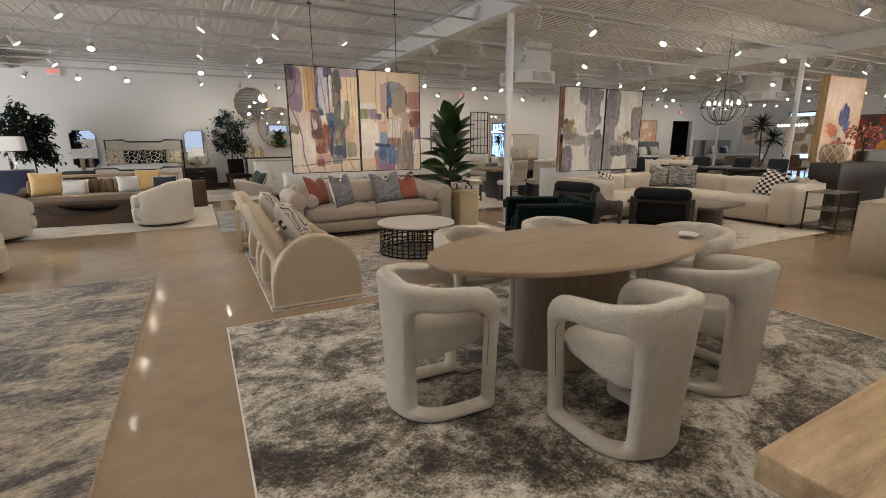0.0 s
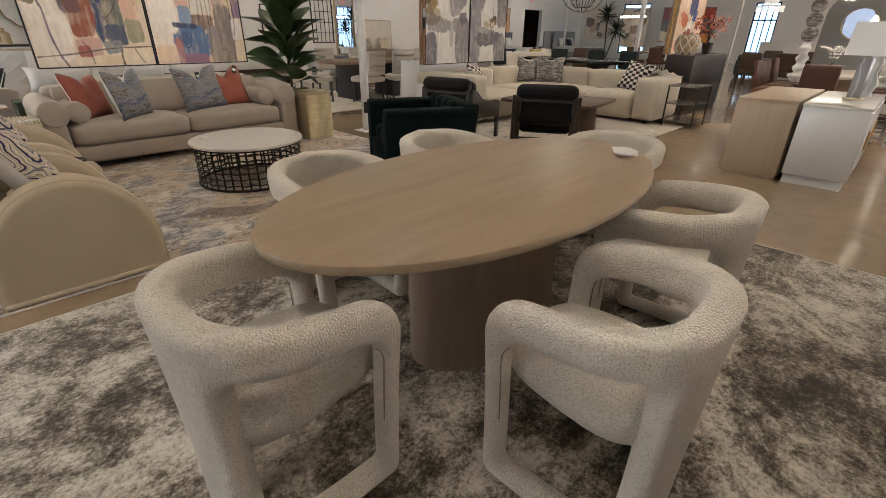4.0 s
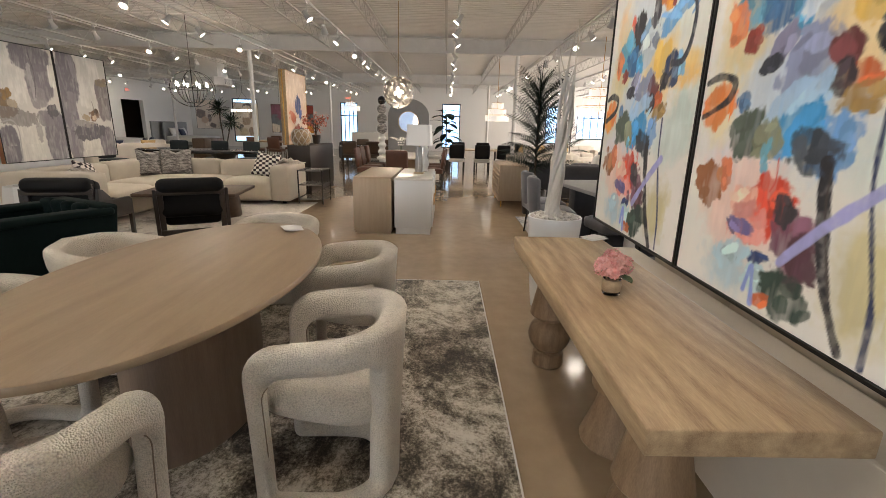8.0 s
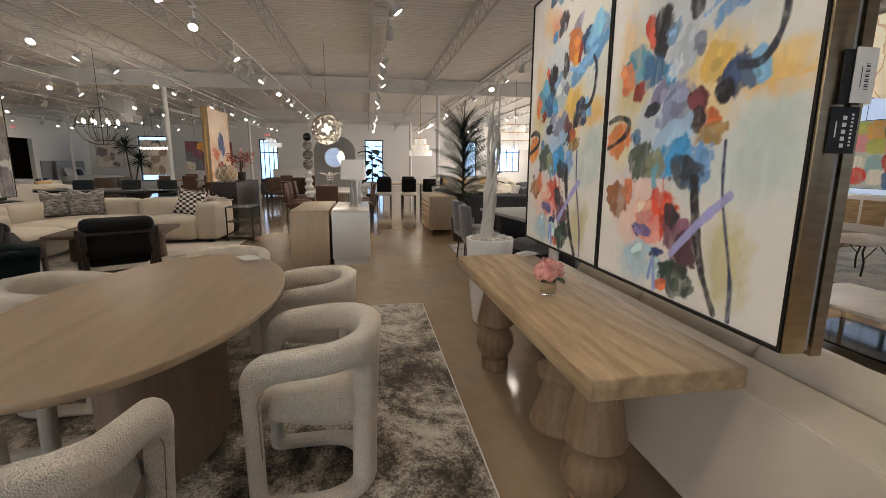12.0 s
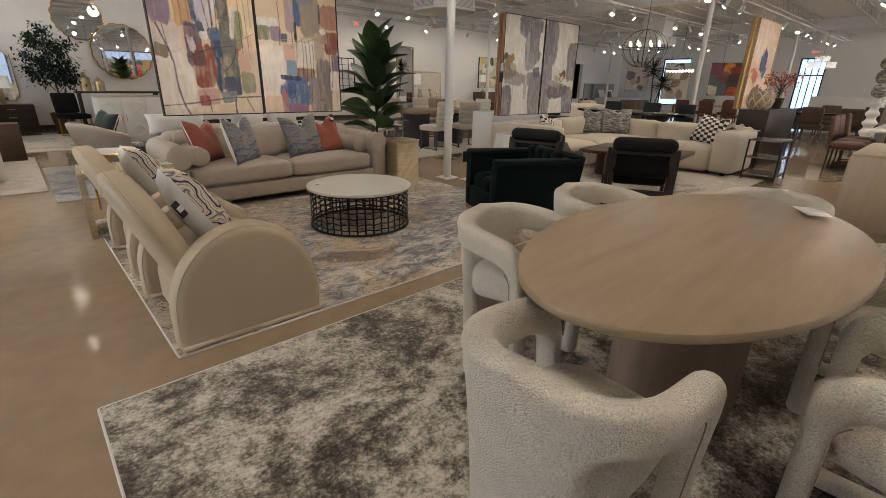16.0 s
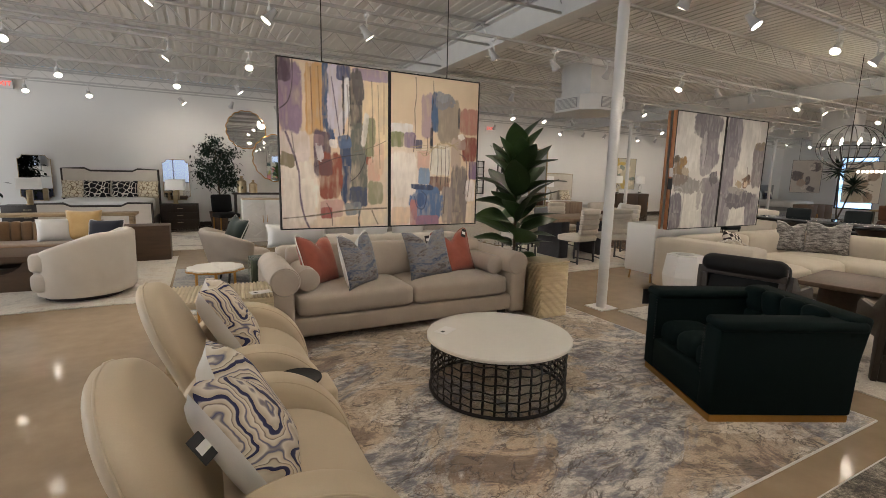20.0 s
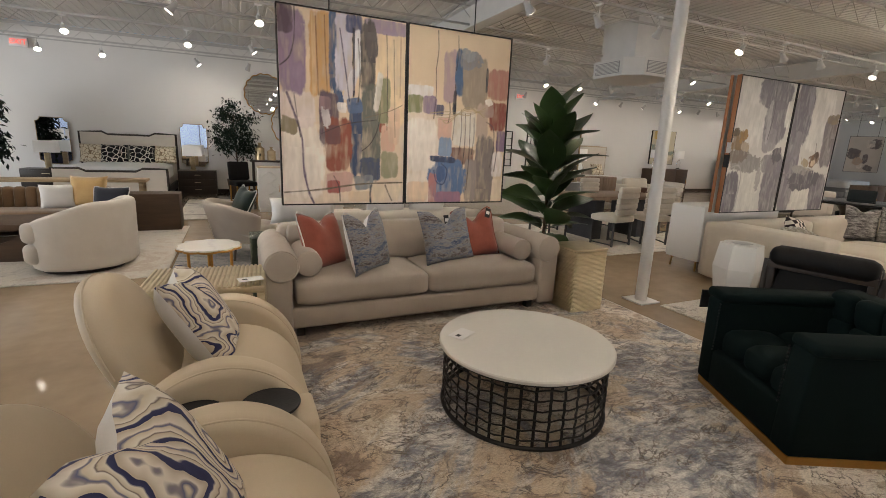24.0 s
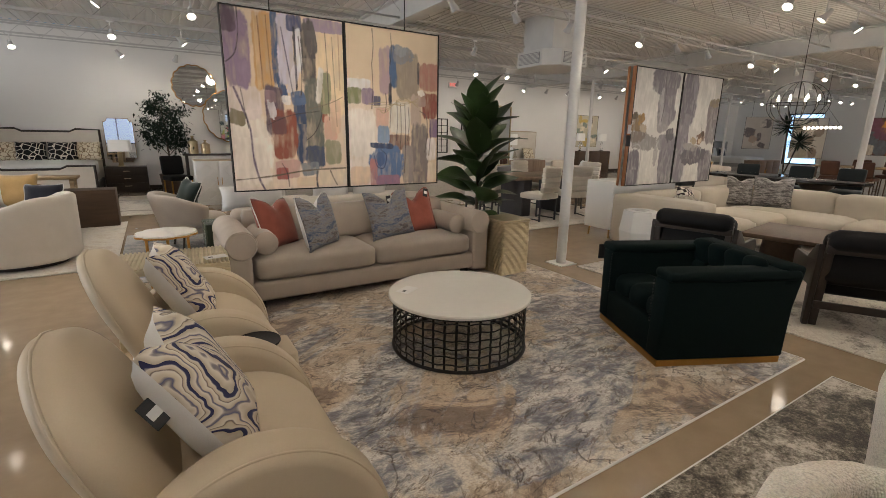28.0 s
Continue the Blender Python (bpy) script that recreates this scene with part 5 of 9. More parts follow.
def diptych_one():
    grp = "muted abstract diptych over the sofa"
    lab = "large abstract canvas in cream, blue, rust and lilac over a sofa"
    a = Canvas(lab, 1.825, 7.35, 0.935, 0, 1.09, 1.59, (226, 212, 196), M_iron, grp=grp, ground2=(210, 194, 178))
    S, L, Wa = a.stroke, a.line, a.wash
    Wa(.5, .5, 1.0, 1.0, (222, 200, 172)); Wa(.16, .80, .4, .5, (234, 222, 210)); S(.17, .77, .30, .36, (236, 225, 214)); S(.13, .50, .26, .18, (226, 212, 206)); S(.88, .30, .28, .50, (226, 204, 170)); S(.50, .93, .4, .14, (228, 210, 190))
    S(.10, .22, .20, .40, (148, 126, 150)); S(.055, .065, .13, .14, (92, 74, 88)); S(.315, .22, .17, .41, (204, 160, 106)); S(.26, .22, .03, .40, (216, 184, 140)); S(.83, .045, .36, .07, (160, 142, 162)); S(.405, .20, .06, .40, (74, 94, 130)); S(.44, .40, .06, .16, (70, 90, 126), 14)
    S(.49, .20, .13, .38, (202, 196, 210)); S(.54, .36, .07, .16, (214, 208, 214), -18); S(.575, .05, .13, .09, (86, 88, 120)); S(.595, .20, .055, .24, (226, 226, 230)); S(.565, .24, .022, .34, (44, 46, 62)); S(.68, .20, .12, .36, (82, 78, 78)); S(.70, .12, .10, .16, (96, 90, 90), 8)
    S(.705, .60, .16, .52, (106, 107, 100)); S(.70, .80, .17, .13, (74, 84, 108)); S(.58, .64, .10, .40, (60, 76, 106)); S(.57, .46, .12, .08, (84, 104, 140), 10); S(.815, .42, .10, .25, (140, 140, 108)); S(.765, .38, .05, .20, (222, 216, 208), -8); S(.80, .57, .05, .05, (146, 78, 62))
    S(.85, .63, .12, .14, (212, 172, 152)); S(.865, .775, .15, .15, (150, 147, 118)); S(.90, .56, .10, .20, (220, 190, 164)); S(.37, .54, .15, .27, (100, 82, 94)); S(.34, .46, .09, .07, (152, 124, 128)); S(.44, .67, .21, .28, (144, 80, 62)); S(.40, .62, .12, .10, (112, 78, 78)); S(.35, .53, .06, .10, (206, 198, 200), 12, .4); S(.47, .475, .07, .05, (232, 226, 222), 0, .25)
    S(.45, .875, .21, .11, (198, 162, 152)); S(.40, .90, .10, .07, (164, 92, 86)); S(.65, .875, .16, .08, (134, 138, 142), 6); S(.07, .58, .13, .08, (142, 130, 104), -14, .25); S(.84, .93, .26, .11, (228, 210, 186)); S(.62, .955, .2, .06, (222, 200, 172))
    dk = (60, 52, 56)
    L([(.06, .42), (.11, .52), (.16, .64), (.17, .80), (.20, .92), (.24, .99)], (104, 88, 106), .014); L([(.13, .01), (.125, .14), (.09, .24), (.02, .29)], dk, .008); L([(.11, .42), (.13, .54), (.15, .64)], dk, .006); L([(.28, .04), (.285, .22), (.29, .42)], (110, 76, 52), .006); L([(.345, .03), (.35, .22), (.36, .41)], (120, 84, 60), .006)
    L([(.02, .93), (.30, .915), (.62, .885), (.98, .875)], (104, 92, 74), .012); L([(.71, .89), (.70, .94), (.705, .99)], (40, 44, 62), .014); L([(.83, .89), (.86, .94), (.89, .98)], (120, 106, 92), .010); L([(.83, .08), (.84, .30), (.84, .58)], dk, .005); L([(.89, .10), (.90, .36), (.91, .62)], dk, .004); L([(.95, .08), (.95, .40)], (150, 110, 100), .005)
    L([(.63, .70), (.70, .66), (.76, .58), (.78, .50)], dk, .006); L([(.30, .62), (.50, .56), (.75, .53)], dk, .005); L([(.66, .52), (.85, .48), (.97, .44)], (120, 104, 90), .005); L([(.46, .08), (.50, .28), (.53, .44)], (60, 60, 84), .008); L([(.40, .84), (.44, .90), (.45, .98)], dk, .007); L([(.60, .12), (.615, .30), (.60, .44)], dk, .008)
    b = Canvas(lab, 2.915, 7.35, 0.935, 0, 1.07, 1.59, (226, 206, 178), M_iron, grp=grp, ground2=(216, 194, 166))
    S, L, Wa = b.stroke, b.line, b.wash
    Wa(.2, .75, .5, .6, (232, 220, 210)); S(.14, .66, .28, .30, (234, 224, 214)); S(.12, .355, .24, .07, (222, 218, 216)); S(.08, .425, .13, .10, (132, 136, 96)); S(.21, .425, .13, .10, (148, 128, 148)); S(.31, .45, .07, .06, (96, 92, 112)); S(.40, .26, .13, .28, (178, 154, 158)); S(.49, .23, .09, .26, (76, 102, 138)); S(.45, .40, .035, .14, (40, 46, 60))
    S(.645, .28, .25, .30, (160, 146, 130)); S(.60, .16, .20, .08, (142, 142, 146), 8, .4); S(.56, .13, .10, .05, (150, 152, 158), -14, .45); S(.765, .26, .025, .15, (52, 56, 72)); S(.89, .28, .22, .18, (178, 128, 114)); S(.90, .465, .18, .17, (142, 78, 66)); S(.80, .42, .10, .10, (168, 140, 128)); S(.795, .385, .07, .04, (228, 222, 214), 20, .3)
    S(.56, .55, .24, .20, (222, 216, 206)); S(.36, .56, .14, .14, (216, 178, 160)); S(.74, .50, .12, .20, (190, 170, 156)); S(.78, .80, .20, .42, (128, 118, 114)); S(.55, .71, .24, .10, (134, 102, 92)); S(.95, .61, .10, .13, (134, 110, 136)); S(.92, .76, .11, .16, (230, 220, 216)); S(.93, .92, .10, .14, (224, 206, 184)); S(.64, .86, .12, .26, (150, 138, 132))
    S(.40, .86, .36, .27, (88, 114, 154), 0, .12, 2.4); S(.37, .66, .13, .11, (134, 154, 182)); S(.36, .735, .26, .035, (62, 72, 100), -4); S(.26, .92, .08, .20, (180, 124, 120)); S(.42, .965, .26, .07, (150, 112, 132)); S(.33, .82, .09, .10, (72, 96, 140), 10, .15, 2.2); S(.12, .93, .2, .12, (224, 198, 172))
    for u, v0, v1 in ((.27, .02, .22), (.26, .22, .50), (.46, .03, .22), (.45, .30, .62), (.52, .44, .70), (.56, .46, .78), (.61, .46, .92), (.65, .48, .70), (.40, .40, .52), (.90, .55, .80)):
        L([(u, v0), (u + .008, (v0 + v1) / 2), (u - .008, v1)], dk, .006)
    for q in range(5):
        L([(.22 + .03 * q, .47 + .01 * q), (.40, .455 + .016 * q), (.58, .47 - .012 * q), (.76, .42 + .014 * q)], (176, 158, 122), .005)
    L([(.27, .80), (.30, .87), (.37, .88), (.40, .80), (.34, .76)], (54, 66, 104), .008); L([(.78, .50), (.86, .54), (.87, .66), (.84, .78)], (92, 80, 82), .007)
    hanger(1.70, 7.37, 2.525); hanger(3.05, 7.37, 2.525)


def diptych_two():
    grp = "grey abstract diptych over the sectional"
    lab = "large white, grey and mauve abstract canvas with a copper edge"
    a = Canvas(lab, 6.81, 6.90, 0.82, 0, 1.09, 1.60, (212, 208, 201), M_iron, depth=0.04, grp=grp, ground2=(201, 197, 191))
    S, Wa = a.stroke, a.wash
    a.rag, a.sq = 0.06, 3.4
    S(.30, .25, .55, .50, (216, 212, 206)); S(.44, .86, .34, .36, (212, 208, 200)); S(.64, .10, .58, .22, (118, 112, 119)); S(.72, .30, .42, .32, (124, 118, 124)); S(.66, .44, .26, .18, (150, 144, 146), 8); S(.84, .78, .34, .50, (122, 116, 122)); S(.92, .24, .09, .20, (222, 218, 212)); S(.74, .62, .30, .14, (138, 132, 134))
    S(.32, .62, .56, .12, (146, 140, 136), -3, .3); S(.18, .56, .34, .10, (128, 116, 106), 10, .35); S(.12, .46, .22, .14, (134, 112, 82), 6, .4); S(.20, .42, .13, .07, (158, 124, 74), 20, .4); S(.08, .40, .10, .06, (96, 82, 64), -10, .4); S(.26, .50, .12, .06, (176, 160, 138), -14, .4); S(.12, .85, .26, .32, (112, 106, 113)); S(.84, .55, .16, .11, (98, 92, 97), 10, .35); S(.58, .74, .10, .16, (168, 162, 160), -6, .3); S(.60, .30, .06, .30, (168, 162, 164), 4, .3)
    a.line([(.06, .66), (.20, .64), (.27, .72), (.26, .88), (.25, .99)], (170, 164, 160), .014); a.line([(.62, .06), (.66, .24), (.62, .44)], (96, 90, 96), .010)
    b = Canvas(lab, 7.90, 6.90, 0.82, 0, 1.06, 1.60, (210, 206, 199), M_iron, depth=0.04, grp=grp, ground2=(200, 196, 190))
    S = b.stroke
    b.rag, b.sq = 0.06, 3.4
    S(.56, .24, .56, .52, (214, 210, 204)); S(.20, .22, .38, .48, (116, 110, 118)); S(.14, .68, .30, .66, (124, 118, 124)); S(.32, .12, .10, .22, (150, 144, 150), 6); S(.86, .42, .30, .42, (126, 118, 120)); S(.86, .24, .26, .07, (140, 126, 106), 8, .35); S(.82, .86, .32, .34, (120, 114, 120)); S(.48, .90, .32, .22, (210, 206, 198))
    S(.48, .745, .60, .15, (100, 94, 100), 3, .25); S(.40, .66, .36, .07, (150, 144, 140), -8, .35); S(.62, .58, .20, .10, (122, 94, 74), 10, .4); S(.60, .60, .08, .05, (208, 188, 160), 0, .4); S(.66, .54, .09, .05, (92, 72, 58), -20, .4); S(.44, .60, .16, .05, (168, 150, 122), -20, .4); S(.20, .46, .18, .20, (140, 134, 138), -8, .3)
    b.line([(.60, .44), (.62, .52), (.60, .58)], (84, 74, 66), .008); b.line([(.34, .56), (.42, .63), (.56, .66)], (176, 166, 150), .010)
    cop = mat("copper_edge", lin((176, 122, 88)), 0.4, 0.6, scale=6)
    t = thing("framed_canvas", "canvas hung back to back, copper-coloured sides", "painting", 6.265, 6.99, 0.82)
    part("side_panel", box(-0.006, -0.105, 0, 0.0, -0.05, 1.60, 0.002), cop, t)
    part("side_panel", box(-0.006, -0.01, 0, 0.0, 0.03, 1.60, 0.002), cop, t)
    part("back_board", box(0.0, -0.01, 0.0, 2.15, 0.03, 1.60), M_whitecloth, t, "", 0)
    part("swing_tag", box(-0.012, -0.13, 0.55, -0.007, -0.06, 0.70, 0.001), M_tagblack, t, "black swing tag", 0)
    part("swing_tag", box(-0.012, -0.12, 0.72, -0.007, -0.07, 0.84, 0.001), M_paper, t, "white price tag", 0)


def floral(c):
    """A loose bouquet: pale washes, a tumble of petals, black stems."""
    S, L, Wa, dk = c.stroke, c.line, c.wash, (38, 37, 44)
    c.rag, c.sq = 0.22, 2.3
    # washes
    Wa(.30, .12, .5, .2, (226, 220, 214)); Wa(.41, .48, .42, .34, (204, 214, 222)); Wa(.88, .62, .24, .17, (192, 210, 204)); Wa(.80, .68, .24, .12, (204, 216, 212)); Wa(.86, .505, .25, .075, (236, 190, 96)); Wa(.90, .47, .16, .04, (240, 210, 140))
    Wa(.14, .57, .2, .2, (226, 214, 176)); Wa(.22, .47, .24, .11, (210, 205, 160)); Wa(.29, .13, .18, .11, (236, 204, 156)); Wa(.39, .16, .14, .09, (230, 150, 110)); Wa(.84, .37, .22, .1, (222, 226, 218)); Wa(.76, .88, .2, .17, (202, 192, 142)); Wa(.32, .93, .26, .11, (174, 202, 216)); Wa(.24, .72, .3, .12, (222, 216, 222))
    Wa(.62, .38, .2, .16, (224, 222, 216)); Wa(.70, .42, .14, .1, (236, 214, 160)); Wa(.16, .33, .14, .14, (236, 204, 160)); Wa(.26, .82, .26, .12, (238, 212, 196))
    r = random.Random(len(c.todo) + int(c.W * 1000))

    def S(u, v, w, h, rgb, rot=0, rag=None):
        """One dab: a loose body, then drier, tinted passes over it."""
        c.stroke(u, v, 1.12 * w, 1.12 * h, rgb, rot, (rag or 0.22) + 0.16, r.choice((1.7, 2.4, 3.2)), 0.16)
        for k in range(3):
            q, tint = r.uniform(0.35, 0.7), r.uniform(0.78, 1.2)
            c.stroke(u + w * r.uniform(-.42, .42), v + h * r.uniform(-.42, .42), q * w, q * h * r.uniform(0.5, 1.1), tuple(min(245, g * tint + 10 * k) for g in rgb), rot + r.uniform(-35, 35), 0.5, r.choice((1.6, 2.2, 4)), 0.22)

    Wa(.46, .36, .5, .3, (206, 216, 224)); Wa(.46, .60, .46, .24, (196, 210, 224)); Wa(.34, .80, .4, .2, (236, 206, 196)); Wa(.20, .42, .24, .2, (228, 206, 160)); Wa(.62, .50, .3, .2, (232, 206, 150))
    # petals, from the top down
    S(.46, .04, .16, .06, (120, 160, 190), 30); S(.60, .07, .12, .05, (150, 145, 170), 40); S(.34, .04, .1, .06, (86, 120, 150), 60); S(.72, .05, .12, .06, (240, 190, 120), 20); S(.48, .15, .09, .08, (66, 62, 74), 60); S(.36, .19, .07, .035, (60, 130, 185), 30)
    S(.65, .20, .12, .05, (150, 145, 170), 45); S(.77, .26, .11, .06, (44, 76, 126), 40); S(.89, .27, .24, .09, (112, 166, 214), 32, .2); S(.80, .325, .36, .045, (104, 160, 212), 22, .25); S(.63, .25, .14, .09, (204, 122, 64), 20); S(.66, .31, .1, .04, (236, 164, 66), 15); S(.70, .29, .03, .05, (150, 60, 56), -15); S(.53, .31, .06, .08, (52, 50, 60), 20)
    S(.30, .34, .06, .085, (204, 74, 52), 25); S(.36, .34, .105, .1, dk, 25); S(.43, .36, .1, .035, (130, 170, 205), 40); S(.23, .40, .16, .10, (92, 162, 192), 20); S(.15, .43, .08, .09, (232, 134, 82), 10); S(.33, .43, .13, .08, (54, 104, 152), 15); S(.42, .455, .08, .055, (80, 166, 216), 30); S(.24, .475, .065, .045, (140, 56, 46)); S(.49, .41, .13, .08, (186, 196, 206), 30); S(.56, .40, .06, .05, (122, 132, 156), 45)
    S(.65, .46, .13, .09, (228, 190, 98), 30); S(.37, .50, .11, .045, (132, 132, 162), 40); S(.34, .53, .08, .03, (42, 46, 60), 15); S(.50, .53, .19, .085, (142, 152, 188), 25); S(.585, .525, .07, .07, (102, 48, 52), 60); S(.64, .565, .09, .04, (196, 96, 50), 20); S(.58, .57, .085, .05, (52, 42, 52), 50); S(.66, .60, .13, .04, (156, 126, 72), 15)
    S(.73, .49, .12, .07, (40, 60, 98), 40); S(.69, .515, .07, .045, dk, 10); S(.79, .49, .08, .055, (92, 114, 144), 45); S(.82, .485, .045, .06, (130, 186, 222), 25); S(.11, .595, .15, .085, (232, 132, 58), 25); S(.24, .59, .05, .04, (80, 120, 165), 45); S(.46, .60, .24, .06, (164, 198, 228), 28); S(.47, .65, .20, .075, (58, 146, 206), 28); S(.62, .67, .095, .1, (112, 162, 216), -25)
    S(.28, .655, .15, .085, (78, 90, 80), 20, .25); S(.37, .665, .1, .07, (136, 140, 114), 15, .3); S(.55, .69, .135, .065, (52, 60, 70), -20); S(.38, .70, .03, .06, (110, 180, 205), 15); S(.15, .77, .13, .09, (152, 98, 62), 25, .35); S(.22, .74, .06, .06, (206, 120, 84), 20, .35)
    S(.43, .775, .17, .09, (214, 72, 48), -15, .25); S(.33, .78, .12, .05, (240, 190, 170), 10, .3); S(.37, .835, .17, .075, (230, 150, 140), 10, .25); S(.34, .84, .12, .028, (112, 102, 152), -10); S(.53, .84, .15, .11, (118, 76, 96), 15, .25); S(.59, .865, .09, .08, (80, 50, 60), 20); S(.50, .79, .07, .06, (60, 56, 62), 30, .3)
    S(.43, .89, .08, .03, (42, 62, 110), 20); S(.30, .90, .14, .06, (176, 206, 218), 15); S(.44, .93, .10, .06, (186, 214, 220), 0); S(.57, .94, .16, .085, (46, 66, 58), 10, .18); S(.48, .965, .07, .028, (212, 106, 58), 10)
    # stems and scribbles
    L([(.60, .70), (.615, .76), (.66, .87), (.70, .93), (.75, .985)], dk, .032); L([(.62, .71), (.63, .78), (.69, .90)], (70, 64, 60), .008); L([(.72, .62), (.73, .72), (.76, .80), (.80, .90), (.81, .985)], (52, 62, 96), .014); L([(.52, .88), (.64, .80), (.76, .73)], (166, 168, 220), .03); L([(.40, .96), (.42, .91), (.44, .98)], (140, 160, 225), .02)
    L([(.845, .325), (.875, .36), (.87, .43), (.82, .475), (.74, .475)], (50, 54, 68), .024); L([(.03, .545), (.10, .535), (.18, .55), (.165, .585), (.10, .605), (.03, .62)], dk, .024); L([(.44, .70), (.445, .74), (.43, .76)], (214, 90, 80), .006)


def diptych_three():
    grp = "bright floral abstract diptych over the wooden table"
    lab = "large bright floral abstract canvas in a deep champagne frame"
    # the two hang side by side, their fronts towards +y
    for x, w in ((2.388, 1.043), (1.335, 1.050)):
        floral(Canvas(lab, x, -0.02, 0.888, 180, w, 1.55, (236, 233, 226), M_iron, depth=0.048, grp=grp, ground2=(224, 224, 218), step=0.005))
    e = thing("framed_canvas", "canvas hung back to back, in champagne metal frames", "painting", 1.8635, -0.12, 0.872)
    for x0, x1 in ((-1.054, 0.0), (0.0, 1.043)):
        part("frame", join(box(x0, -0.02, 0, x0 + 0.012, 0.015, 1.566), box(x1 - 0.012, -0.02, 0, x1, 0.015, 1.566), box(x0 + 0.012, -0.02, 0, x1 - 0.012, 0.015, 0.012), box(x0 + 0.012, -0.02, 1.554, x1 - 0.012, 0.015, 1.566)), M_brass, e, "", 0)
        part("canvas", box(x0 + 0.012, -0.01, 0.012, x1 - 0.012, 0.012, 1.554), M_whitecloth, e, "", 0)
        # black filler in the gap between the canvases, its shade put into the colour
        part("back_board", box(x0 + 0.02, 0.0155, 0.02, x1 - 0.02, 0.046, 1.54), M_tagblack, e, "", 0)
    s = thing("picture_moulding", "deep champagne metal moulding of the floral canvas with hanging tags", "frame", 0.80, -0.02, 0.888)
    part("side_panel", box(0.0, -0.052, 0, 0.008, 0.018, 1.55, 0.002), M_brass, s)
    part("swing_tag", box(-0.006, -0.095, 0.545, -0.003, -0.012, 0.66, 0.001), M_tagblack, s, "black shop tag", 0)
    part("tag_print", join(*[box(-0.0066, -0.060, 0.56 + 0.017 * k, -0.0062, -0.048, 0.56 + 0.017 * k + 0.010) for k in range(5)], *[box(-0.0066, -0.080, 0.563 + 0.0095 * k, -0.0062, -0.073, 0.563 + 0.0095 * k + 0.005) for k in range(9)], box(-0.0066, -0.032, 0.585, -0.0062, -0.028, 0.625)), M_paper, s, "", 0)
    part("swing_tag", box(-0.010, -0.085, 0.665, -0.007, -0.022, 0.795, 0.001), M_tagblack, s, "black shop tag", 0)
    part("price_tag", box(-0.016, -0.112, 0.668, -0.013, -0.048, 0.80, 0.001), M_paper, s, "white price tag", 0)
    part("barcode", join(*[box(-0.0166, -0.092, 0.70 + 0.006 * k, -0.0162, -0.080, 0.70 + 0.006 * k + 0.003 * (1 + k % 2) * 0.6) for k in range(11)], box(-0.0166, -0.070, 0.705, -0.0162, -0.068, 0.755)), M_tagblack, s, "", 0)
    hanger(2.45, -0.05, 2.438); hanger(1.30, -0.05, 2.438)


diptych_one()
diptych_two()
diptych_three()


# ---- plants ----
def leaf_bm(length, width, curl=0.3, n=6, fold=0.12):
    """A leaf along +x from the origin, drooping towards its tip."""
    rows = []
    for i in range(n + 1):
        t = i / n
        w = width * math.sin(math.pi * min(1, t * 0.93 + 0.06)) ** 0.8 / 2
        z = -curl * length * t * t
        rows.append([(length * t, s * w, z + fold * abs(s) * w) for s in (-1, 0, 1)])
    return quads(rows)


def fiddle_plant():
    p = thing("potted_plant", "tall potted plant with big pointed dark green leaves behind the sofa", "plant", 4.05, 7.38, 0)
    part("pot", lathe([(0.0, 0.0), (0.16, 0.0), (0.20, 0.30), (0.20, 0.32), (0.185, 0.32), (0.18, 0.28), (0.0, 0.28)], 28), M_brownwood, p)
    part("stem", tube(spline([(0, 0, 0.25), (0.02, 0.01, 0.8), (-0.01, 0, 1.3), (0.01, 0.0, 1.75)], 4), 0.018, 8), M_bark, p, "", 180)
    r = random.Random(21)

    def blade(width, curl):
        """A pointed leaf on a short stalk, folded along its midrib, with a wavy rim."""
        rows = []
        for i in range(13):
            t = i / 12
            w = 0.006 if t < 0.10 else 0.006 + width / 2 * math.sin(math.pi * ((t - 0.10) / 0.90) ** 0.82) ** 0.85
            rows.append([(0.52 * t, s * w, -curl * 0.52 * t ** 2.4 + 0.22 * abs(s) * w + 0.007 * math.sin(9 * t + 2.5 * s) * abs(s)) for s in (-1, -0.5, 0, 0.5, 1)])
        return quads(rows)
    lms = [mesh_of(blade(wd, cu), 60, (M_leaf,)) for wd, cu in ((0.25, 0.16), (0.28, 0.28), (0.22, 0.42))]
    for k in range(48):
        t = k / 47
        z = 0.46 + 1.22 * t + r.uniform(-0.05, 0.05)
        o = new("leaf", r.choice(lms))
        o.parent = p
        up = -14 - 60 * t ** 1.2 + r.gauss(0, 11)
        s = (0.80 + 0.36 * math.sin(math.pi * min(1, 0.12 + 0.72 * t))) * r.uniform(0.85, 1.12)
        o.matrix_basis = pose(0.01, 0, z, 0, 0, 137.5 * k + r.uniform(-20, 20)) @ pose(0.02, 0, 0, r.gauss(0, 20), up, 0) @ Matrix.Scale(s, 4)


fiddle_plant()


